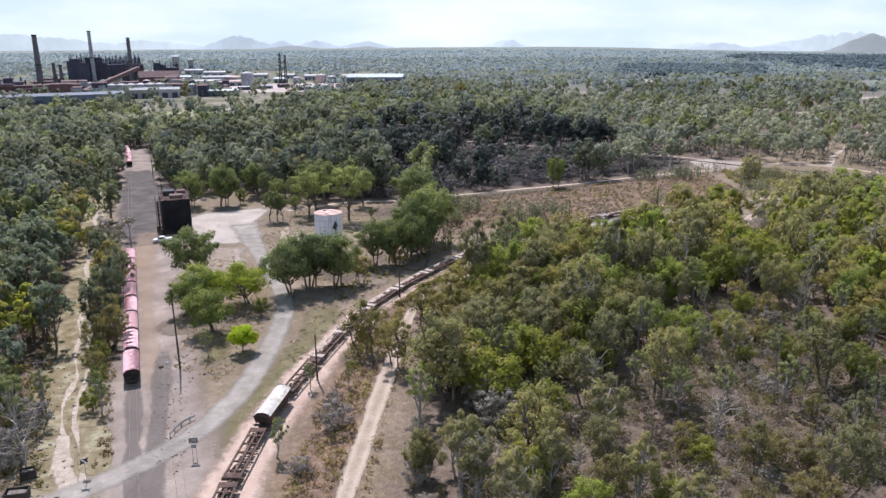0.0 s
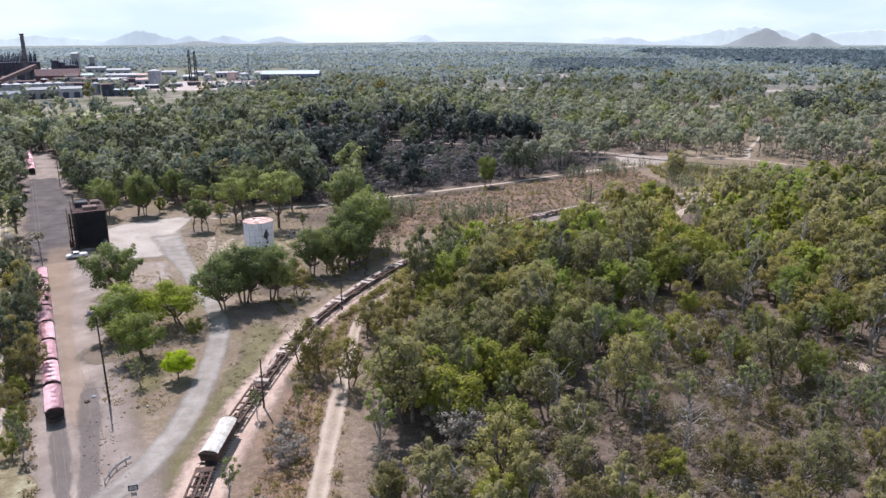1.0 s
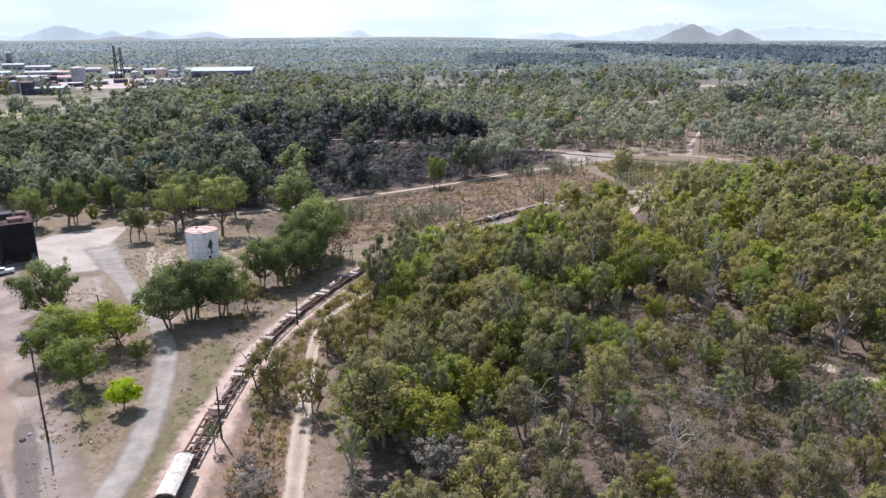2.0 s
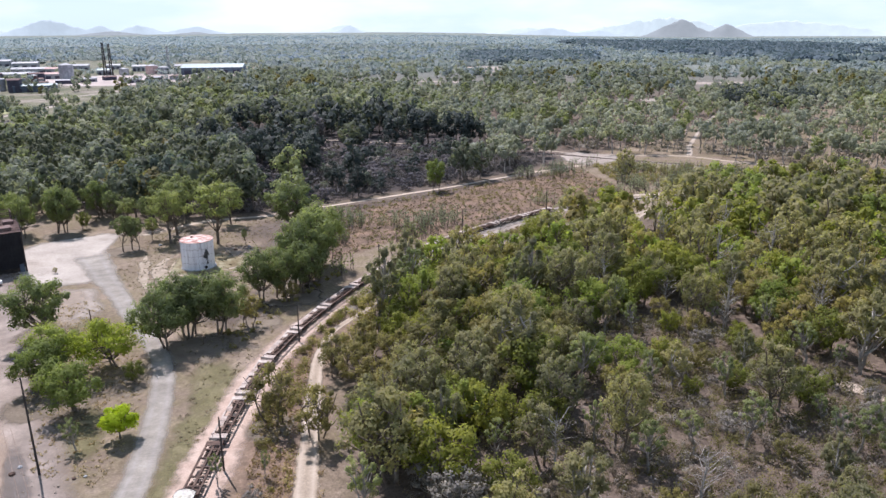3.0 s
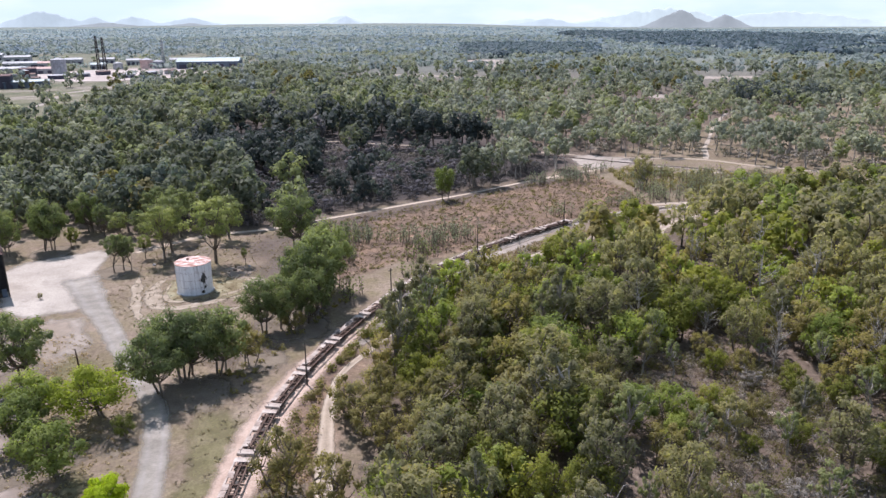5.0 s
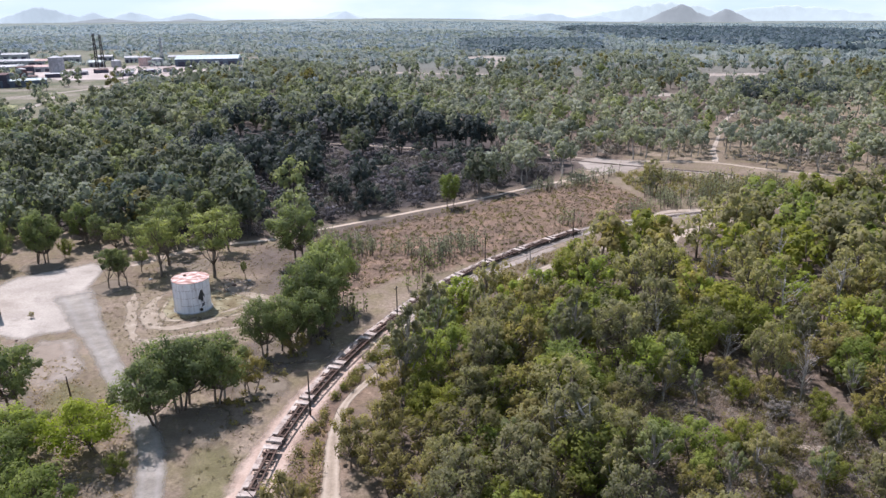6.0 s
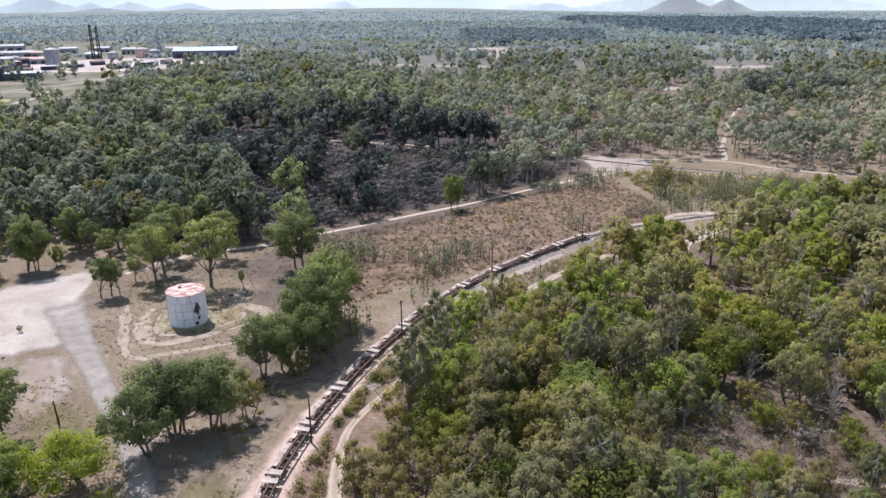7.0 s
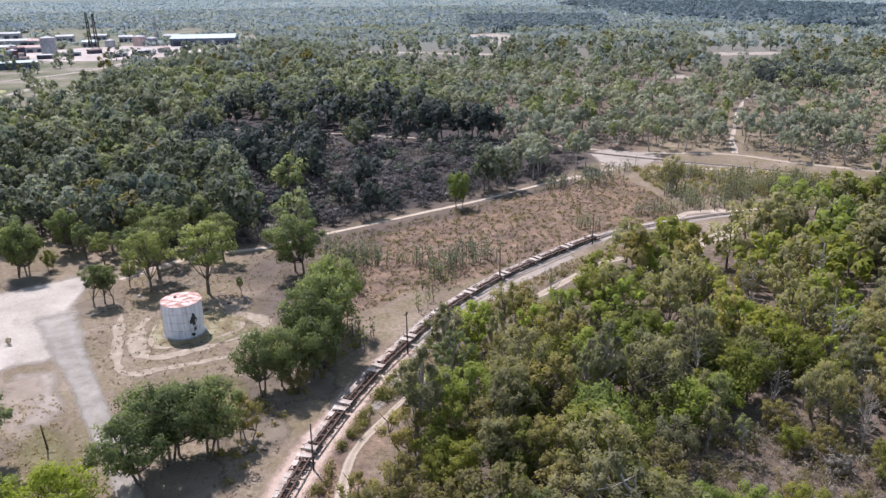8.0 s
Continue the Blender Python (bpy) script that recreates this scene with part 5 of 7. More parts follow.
MATS = [BARK, LEAF_GUM, LEAF_GREEN, LEAF_OLIVE, LEAF_GREY, LEAF_DARK, LEAF_FAR, BARK_WHITE, LEAF_DARKGREY, LEAF_PALE, LEAF_MID, LEAF_MID_PALE, LEAF_HORIZON, LEAF_BLUE, LEAF_LUSH, LEAF_MID_GREEN, LEAF_WEST]
LUSH_S, MIDG_S, WEST_S = 14, 15, 16
fine = dict(sides=4, tuft=0.74)
mid = [
    lod([1, 2, 8], ((1.0, 0.60, 22, 1060, 0.036, 0.20, 2, 0.05, 1.15), fine), GUM_S, 0.34) + lod([3, 4], ((0.82, 0.64, 20, 1040, 0.036, 0.08, 2, 0.05, 1.05), fine), GREEN_S, 0.22) + lod([9], ((0.82, 0.66, 20, 1040, 0.036, 0.08, 2, 0.05, 1.05), fine), LUSH_S, 0.22)
    + lod([5, 6], ((0.82, 0.64, 20, 960, 0.036, 0.10, 3, 0.06, 1.05), fine), OLIVE_S, 0.25) + [(bare_tree(7, 0.95, 0.5, 18), None, DEAD_S, GREY_S, 0.03)],
    lod([11, 12], ((1.0, 0.62, 18, 800, 0.046, 0.28, 2, 0.05, 0.95), fine), BLUE_S, 0.66) + lod([13], ((0.9, 0.7, 16, 700, 0.048, 0.35, 2), fine), OLIVE_S, 0.14) + lod([14], ((0.8, 0.7, 14, 700, 0.048, 0.3, 2), fine), GREEN_S, 0.10) + lod([15], ((0.35, 0.5, 6, 160, 0.05, 0.15, 3), dict(sides=3)), GREY_S, 0.06),
    lod([21, 22], ((0.6, 0.75, 9, 380, 0.06, 0.2, 3), dict(sides=3)), DGREY_S, 0.5) + lod([23, 24], ((0.9, 0.75, 14, 560, 0.055, 0.3, 2), fine), DARK_S, 0.5),
    lod([31, 32], ((1.0, 0.6, 12, 460, 0.055, 0.48), fine), BLUE_S, 0.6) + lod([33], ((0.9, 0.6, 12, 440, 0.055, 0.45), fine), OLIVE_S, 0.4),
]
coarse = dict(limbs=False, sides=3, up=0.3, tuft=1.0, shell=True)
TALL_A, TALL_B, TALL_C = (1.0, 0.66, 11, 420, 0.068, 0.16, 1, 0.05, 1.0), (0.84, 0.68, 10, 390, 0.068, 0.12, 1, 0.05, 0.95), (0.95, 0.56, 9, 300, 0.067, 0.38, 1, 0.05, 0.9)
low = [
    lod([1, 2, 3], (TALL_A, coarse), GUM_S, 0.4) + lod([4, 5], (TALL_B, coarse), GREEN_S, 0.25) + lod([7], (TALL_B, coarse), LUSH_S, 0.12) + lod([6], (TALL_B, coarse), OLIVE_S, 0.23),
    lod([11, 12, 13], (TALL_A, coarse), MID_S, 0.12) + lod([18, 19], (TALL_A, coarse), WEST_S, 0.48) + lod([9], (TALL_A, coarse), BLUE_S, 0.10) + lod([14], (TALL_B, coarse), OLIVE_S, 0.06) + lod([15], (TALL_B, coarse), MIDG_S, 0.12) + lod([16], (TALL_C, coarse), PALE_S, 0.05) + lod([17], ((0.4, 0.6, 8, 160, 0.06, 0.15), coarse), GREY_S, 0.06),
    # dark and dark-grey slots carry the cloud shadow in their colour
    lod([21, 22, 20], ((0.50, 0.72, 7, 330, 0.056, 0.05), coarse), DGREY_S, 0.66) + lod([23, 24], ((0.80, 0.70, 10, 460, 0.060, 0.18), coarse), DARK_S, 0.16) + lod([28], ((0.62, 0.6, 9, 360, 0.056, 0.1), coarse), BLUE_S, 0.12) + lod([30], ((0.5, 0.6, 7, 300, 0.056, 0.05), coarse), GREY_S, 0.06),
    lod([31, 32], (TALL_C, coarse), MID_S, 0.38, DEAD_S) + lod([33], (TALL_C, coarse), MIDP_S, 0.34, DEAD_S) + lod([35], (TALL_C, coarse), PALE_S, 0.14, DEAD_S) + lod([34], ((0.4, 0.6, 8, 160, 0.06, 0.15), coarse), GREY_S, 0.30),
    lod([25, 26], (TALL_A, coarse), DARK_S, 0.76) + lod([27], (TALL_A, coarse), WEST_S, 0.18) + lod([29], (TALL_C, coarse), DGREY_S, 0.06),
]
belt_args = ((1.0, 0.72, 8, 210, 0.098, 0.14, 1, 0.05, 0.9), dict(limbs=False, sides=3, up=0.35, tuft=1.05, shell=True))
belt = [lod([1, 2, 3], belt_args, MID_S, 0.32) + lod([4, 5], belt_args, MIDG_S, 0.30) + lod([7], belt_args, WEST_S, 0.20) + lod([8], belt_args, BLUE_S, 0.18)] * 3
open_args = ((1.0, 0.66, 7, 150, 0.098, 0.36, 1, 0.05, 0.85), dict(limbs=False, sides=3, up=0.35, tuft=1.05, shell=True))
belt.append(lod([1, 2, 3], open_args, MID_S, 0.40, DEAD_S) + lod([4], open_args, MIDG_S, 0.2, DEAD_S) + lod([5, 6], open_args, MIDP_S, 0.34, DEAD_S) + lod([7], ((0.4, 0.6, 6, 90, 0.1, 0.15), coarse), GREY_S, 0.16))
# north end of the cloud shadow, coloured into the crowns
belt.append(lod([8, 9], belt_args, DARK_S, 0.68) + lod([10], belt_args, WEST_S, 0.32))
# from here outwards the haze comes from the leaf colours
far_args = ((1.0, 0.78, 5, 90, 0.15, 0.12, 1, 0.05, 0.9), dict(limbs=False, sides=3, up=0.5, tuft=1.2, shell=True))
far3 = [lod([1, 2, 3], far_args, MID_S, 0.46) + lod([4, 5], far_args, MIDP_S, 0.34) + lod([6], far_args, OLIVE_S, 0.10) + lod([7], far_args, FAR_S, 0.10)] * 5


def copse(seed, blobs, n, size):
    """A few far tree crowns over a stretch of the plain."""
    rng = np.random.RandomState(seed)
    return join([leaves(rng, np.array([rng.uniform(-0.9, 0.9), rng.uniform(-0.9, 0.9), rng.uniform(0.22, 0.4)]), np.array([0.26, 0.26, 0.26]) * rng.uniform(0.8, 1.35), n, size, None, 1.5, True) for _ in range(blobs)])


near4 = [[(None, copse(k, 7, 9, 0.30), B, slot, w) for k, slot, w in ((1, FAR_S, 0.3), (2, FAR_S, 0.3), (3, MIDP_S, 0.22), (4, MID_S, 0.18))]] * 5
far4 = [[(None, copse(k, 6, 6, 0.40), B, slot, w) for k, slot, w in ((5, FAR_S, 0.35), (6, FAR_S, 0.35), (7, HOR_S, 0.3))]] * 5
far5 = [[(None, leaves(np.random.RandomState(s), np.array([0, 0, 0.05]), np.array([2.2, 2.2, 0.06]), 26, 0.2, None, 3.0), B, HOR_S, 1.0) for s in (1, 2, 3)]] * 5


def rest_of_near():
    """The scrub behind the nearest trees, as one stand."""
    rng = np.random.RandomState(8)
    VV, FF, II, n = [], [], [], 0
    for a, b, k in zip(*far_xy):
        opts = mid[k]
        w = np.array([o[-1] for o in opts])
        wood, crown, bark, leaf, _ = opts[rng.choice(len(opts), p=w / w.sum())]
        t, s = rng.uniform(0, 6.28), 14.0 * rng.uniform(0.62, 1.2)
        for geo, slot in ((wood, bark), (crown, leaf)):
            if geo is None:
                continue
            v, f = geo
            VV.append(moved(v, a, b, -0.03, s, t))
            FF.append(f + n)
            II.append(np.full(len(f), slot))
            n += len(v)
    me = np_mesh("scrub_stand", np.concatenate(VV), np.concatenate(FF), MATS, np.concatenate(II))
    tagged(new("scrub_stand", me), "dense mixed green and olive scrub woodland", "woodland", kind="stuff")


rest_of_near()
stands("woodland_stand", "mixed gum woodland with green and grey crowns", 12, 200, 400, 6.3, low, (13.5, 15.4, 9.0, 13.5, 15.0))
stands("woodland_belt", "sunlit green gum woodland beyond the service road", 13, 400, 640, 9.0, belt, (13.5, 14.6, 14.5, 13.5, 16.5))
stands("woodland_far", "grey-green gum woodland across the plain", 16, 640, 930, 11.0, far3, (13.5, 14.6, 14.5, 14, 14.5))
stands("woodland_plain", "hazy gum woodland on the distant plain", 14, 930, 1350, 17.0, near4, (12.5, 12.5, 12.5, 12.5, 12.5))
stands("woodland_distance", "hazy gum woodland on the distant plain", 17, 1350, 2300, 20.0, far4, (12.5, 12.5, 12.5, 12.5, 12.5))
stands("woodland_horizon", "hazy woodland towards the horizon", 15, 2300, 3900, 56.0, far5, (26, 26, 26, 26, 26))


# ---- railway ----
def rails(name, pts, label, z=0.05, sleepers=True, gauge=1.067):
    """A railway line: two rails and their sleepers."""
    c = spline(pts, 1.5)
    _, r = normals2(c)
    top = thing(name, label, "railway track", kind="structure")
    for side in (-1, 1):
        p = c + r * side * gauge / 2
        V, F = [], []
        prof = ((-0.035, 0), (-0.035, 0.16), (0.035, 0.16), (0.035, 0))
        for (x, y), n in zip(p, r):
            V += [(x + n[0] * u, y + n[1] * u, z + 0.06 + h) for u, h in prof]
        for i in range(len(p) - 1):
            for j in range(3):
                F.append((i * 4 + j, i * 4 + j + 1, i * 4 + 5 + j, i * 4 + 4 + j))
        ob = new("rail", np_mesh("rail", V, F, [RAIL]))
        ob.parent = top
    if sleepers:
        cs = spline(pts, 0.68)
        t, r = normals2(cs)
        base = np.array([(-1, -1, 0), (1, -1, 0), (1, 1, 0), (-1, 1, 0), (-1, -1, 1), (1, -1, 1), (1, 1, 1), (-1, 1, 1)], float)
        q = np.array([(4, 5, 6, 7), (0, 1, 5, 4), (1, 2, 6, 5), (2, 3, 7, 6), (3, 0, 4, 7)])
        V = [np.stack([c[0] + a[0] * b[:, 0] * 1.05 + d[0] * b[:, 1] * 0.11, c[1] + a[1] * b[:, 0] * 1.05 + d[1] * b[:, 1] * 0.11, z + b[:, 2] * 0.07], 1)
             for c, a, d, b in zip(cs, r, t, [base] * len(cs))]
        F = np.concatenate([q + 8 * k for k in range(len(V))])
        ob = new("sleepers", np_mesh("sleepers", np.concatenate(V), F, [TIMBER]))
        ob.parent = top
        tagged(ob, "weathered timber sleepers", kind="stuff")
    return top


rails("railway_line", TRACK_2, "rusty narrow-gauge railway line on pinkish ballast", 0.04)
rails("yard_track", [yard(-60, 0), yard(-20, 0), yard(120, 0), yard(330, 0)], "straight yard track half buried in gravel", -0.18)
rails("yard_siding", [yard(-60, 5.6), yard(-20, 5.4), yard(20, 5.2)], "disused siding half buried in gravel", -0.18)
rails("far_railway", EW_RAIL, "far railway line along the woodland edge", 0.03)


def bogie(parent, x):
    """A four-wheel bogie: side frames, bolster, axles and wheels."""
    bm = bmesh.new()
    for s in (-1, 1):
        box(bm, (2.3, 0.12, 0.22), (x, s * 0.78, 0.62), bevel=0.03)
        for a in (-0.85, 0.85):
            box(bm, (0.32, 0.16, 0.34), (x + a, s * 0.80, 0.55))
    box(bm, (0.45, 1.7, 0.22), (x, 0, 0.72), bevel=0.03)
    b = part("bogie", bm, STEEL_DARK, parent)
    for a in (-0.85, 0.85):
        for s in (-1, 1):
            w = bmesh.new()
            cyl(w, 0.42, 0.42, (x + a, s * 0.50, 0.68), (x + a, s * 0.60, 0.68), 14)
            cyl(w, 0.46, 0.46, (x + a, s * 0.47, 0.68), (x + a, s * 0.50, 0.68), 14)
            part("wheel", w, RUST, b)


def coupler(parent, x, s):
    bm = bmesh.new()
    box(bm, (0.55, 0.22, 0.22), (x + s * 0.25, 0, 0.95), bevel=0.03)
    box(bm, (0.25, 0.36, 0.34), (x + s * 0.52, 0, 0.95), bevel=0.05)
    part("coupler", bm, STEEL_DARK, parent)


def arch(bm, L, w, z0, rise, x0=0.0, n=10, thick=0.05, sag=0.0, seed=0):
    """A curved cover along x with slightly slack cloth."""
    rng = np.random.RandomState(seed)
    nx = 25 if L > 1 else 2
    grid = []
    for i in range(nx):
        x = x0 - L / 2 + L * i / (nx - 1)
        bay = abs(math.sin(math.pi * (i / (nx - 1)) * 5)) if L > 1 else 0
        row = []
        for j in range(n + 1):
            u = -1 + 2 * j / n
            y = u * w / 2
            z = z0 + rise * (1 - abs(u) ** 3.0) - sag * bay * (1 - u * u) + (rng.uniform(-0.015, 0.015) if L > 1 else 0)
            row.append(bm.verts.new((x, y, z)))
        grid.append(row)
    for a, b in zip(grid[:-1], grid[1:]):
        for j in range(n):
            bm.faces.new((a[j], a[j + 1], b[j + 1], b[j]))
    r = bmesh.ops.solidify(bm, geom=bm.faces[:], thickness=thick)
    for f in bm.faces:
        f.smooth = True


def covered_wagon(label, tarp, body_mat, tarp_label, ribs, group, L=9.7, W=2.5):
    """An ore wagon with a tarpaulin over its bows."""
    top = thing("ore_wagon", label, "railway wagon", group)
    bm = bmesh.new()
    zb, zt = 1.15, 2.35
    vs = [bm.verts.new(p) for p in ((-L / 2 + 0.5, -W / 2 + 0.12, zb), (L / 2 - 0.5, -W / 2 + 0.12, zb), (L / 2 - 0.5, W / 2 - 0.12, zb), (-L / 2 + 0.5, W / 2 - 0.12, zb),
                                    (-L / 2 + 0.15, -W / 2, zt), (L / 2 - 0.15, -W / 2, zt), (L / 2 - 0.15, W / 2, zt), (-L / 2 + 0.15, W / 2, zt))]
    for q in ((3, 2, 1, 0), (4, 5, 6, 7), (0, 1, 5, 4), (1, 2, 6, 5), (2, 3, 7, 6), (3, 0, 4, 7)):
        bm.faces.new([vs[i] for i in q])
    body = part("body", bm, body_mat, top)
    for k in range(9):
        x = -L / 2 + 0.8 + k * (L - 1.6) / 8
        for s in (-1, 1):
            b = bmesh.new()
            beam(b, (x, s * (W / 2 - 0.10), zb), (x, s * (W / 2 + 0.02), zt), 0.10)
            part("stanchion", b, body_mat, body)
    b = bmesh.new()
    for s in (-1, 1):
        box(b, (L - 0.1, 0.10, 0.14), (0, s * (W / 2 + 0.01), zt), bevel=0.02)
        box(b, (0.10, W, 0.14), (s * (L / 2 - 0.12), 0, zt), bevel=0.02)
    part("top_rail", b, STEEL_DARK, body)
    b = bmesh.new()
    box(b, (L - 0.2, 0.5, 0.3), (0, 0, 1.0), bevel=0.03)
    for s in (-1, 1):
        box(b, (0.25, 2.3, 0.32), (s * (L / 2 - 0.15), 0, 1.0), bevel=0.03)
    part("underframe", b, STEEL_DARK, top)
    b = bmesh.new()
    arch(b, L - 0.35, W + 0.06, zt + 0.06, 0.50, sag=0.05, seed=int(L * 7))
    cover = part("cover", b, tarp, top, tarp_label)
    for k in range(ribs):
        x = -L / 2 + 0.22 + k * (L - 0.44) / (ribs - 1)
        b = bmesh.new()
        arch(b, 0.10, W + 0.14, zt + 0.10, 0.50, x, 10, 0.08)
        part("strap", b, STEEL_DARK if k in (0, ribs - 1) else tarp, cover)
    for k in range(6):
        for s in (-1, 1):
            b = bmesh.new()
            box(b, (0.16, 0.12, 0.14), (-L / 2 + 0.9 + k * (L - 1.8) / 5, s * (W / 2 + 0.08), zt + 0.02), bevel=0.02)
            part("clamp", b, STEEL_DARK, cover)
    for s in (-1, 1):
        b = bmesh.new()      # end bulkhead with hand rails
        for y in (-0.85, -0.3, 0.3, 0.85):
            beam(b, (s * (L / 2 - 0.05), y, 1.1), (s * (L / 2 - 0.05), y, 2.6), 0.06)
        for z in (1.5, 2.05, 2.6):
            beam(b, (s * (L / 2 - 0.05), -0.9, z), (s * (L / 2 - 0.05), 0.9, z), 0.06)
        part("end_ladder", b, STEEL_DARK, top)
        coupler(top, s * (L / 2 - 0.1), s)
    bogie(top, -L / 2 + 1.75)
    bogie(top, L / 2 - 1.75)
    return top


heading = math.degrees(math.atan2(T1_DIR.y, T1_DIR.x))
first = covered_wagon("dark steel ore wagon under a faded pink tarpaulin", PINK, STEEL_DARK, "faded pink tarpaulin", 2, "pink covered wagons")
for k in range(8):
    x, y = yard(4.9 + 10.35 * k, 0)
    m = pose(x, y, -0.1, 0, 0, heading)
    if k == 0:
        first.matrix_basis = m
    else:
        copy_thing(first, m)
for k in range(6):
    x, y = yard(251 + 10.35 * k, -0.0 - 0.045 * k * k)
    copy_thing(first, pose(x, y, -0.1, 0, 0, heading + 0.6 * k))

T2 = spline(TRACK_2, 0.25)
T2_S = np.r_[0, np.cumsum(np.linalg.norm(np.diff(T2, axis=0), axis=1))]


def along(s, z=0.0):
    """The pose of a vehicle on the curved line, s metres from its start."""
    p = [np.interp(s, T2_S, T2[:, k]) for k in (0, 1)]
    a = [np.interp(s - 4.5, T2_S, T2[:, k]) for k in (0, 1)]
    b = [np.interp(s + 4.5, T2_S, T2[:, k]) for k in (0, 1)]
    return pose((a[0] + b[0]) / 2, (a[1] + b[1]) / 2, z, 0, 0, math.degrees(math.atan2(b[1] - a[1], b[0] - a[0])))


white = covered_wagon("brown steel ore wagon under a strapped cream tarpaulin", WHITE_TARP, RUST, "cream tarpaulin with straps", 7, "")
S_WHITE = float(np.interp(98.6, T2[:, 1], T2_S))
white.matrix_basis = along(S_WHITE, 0.08)


def flat_wagon(deck, plate=None):
    """A skeletal wagon: sills, cross-bearers, end platforms and bogies. deck: which bays still carry plates."""
    L, W = 12.6, 2.3
    top = thing("skeletal_wagon", "rusty skeletal flat wagon with bare frame", "railway wagon", "flat wagons")
    b = bmesh.new()
    box(b, (L - 0.4, 0.34, 0.34), (0, 0, 1.0), bevel=0.03)
    part("centre_sill", b, RUST, top)
    for s in (-1, 1):
        b = bmesh.new()
        box(b, (L - 0.6, 0.16, 0.26), (0, s * (W / 2 - 0.10), 1.06), bevel=0.02)
        box(b, (L - 0.6, 0.26, 0.04), (0, s * (W / 2 - 0.10), 1.21))
        part("side_sill", b, DECK if s > 0 and not plate else RUST, top)
        b = bmesh.new()
        box(b, (1.15, W + 0.1, 0.10), (s * (L / 2 - 0.55), 0, 1.22), bevel=0.02)
        box(b, (0.16, W + 0.2, 0.42), (s * (L / 2 - 0.02), 0, 1.02), bevel=0.02)
        part("end_platform", b, plate or DECK, top, "" if plate else "pale weathered end platform")
        coupler(top, s * (L / 2 - 0.05), s)
        b = bmesh.new()
        cyl(b, 0.025, 0.025, (s * (L / 2 - 0.05), 0.7, 1.2), (s * (L / 2 - 0.05), 0.7, 1.85), 6)
        beam(b, (s * (L / 2 - 0.05), 0.45, 1.85), (s * (L / 2 - 0.05), 0.95, 1.85), 0.05)
        part("brake_stand", b, STEEL_DARK, top)
    for k in range(5):
        x = -L / 2 + 1.9 + k * (L - 3.8) / 4
        b = bmesh.new()
        box(b, (0.3, W - 0.2, 0.18), (x, 0, 1.08), bevel=0.02)
        part("cross_bearer", b, RUST, top)
    for k in deck:
        b = bmesh.new()
        x = -L / 2 + 2.6 + k * (L - 3.8) / 6
        box(b, (1.35, 0.85, 0.05), (x, 0.66, 1.24), (0, 0, 2 * (k % 3) - 2))
        part("deck_plate", b, DECK, top)
    b = bmesh.new()
    box(b, (0.9, 0.5, 0.45), (0.8, -0.45, 0.72), bevel=0.05)
    part("brake_box", b, STEEL_DARK, top)
    b = bmesh.new()
    cyl(b, 0.2, 0.2, (-1.6, 0.45, 0.75), (-0.7, 0.45, 0.75), 10)
    part("air_tank", b, STEEL_DARK, top)
    bogie(top, -L / 2 + 2.1)
    bogie(top, L / 2 - 2.1)
    return top


patterns = [flat_wagon((0, 1, 3, 4)), flat_wagon((1, 2, 4)), flat_wagon((0, 1, 2, 3, 5)), flat_wagon((), RUST)]
used = set()
spots = [S_WHITE - 12.2, S_WHITE - 25.8] + [S_WHITE + 12.2 + 13.55 * k for k in range(13)]
for k, s in enumerate(spots):
    if s > float(np.interp(68, T2[:, 0], T2_S)):
        break
    src = patterns[3 if k < 3 else (k * 2 + k // 3) % 3]
    m = along(s, 0.08)
    if src in used:
        copy_thing(src, m)
    else:
        src.matrix_basis = m
        used.add(src)


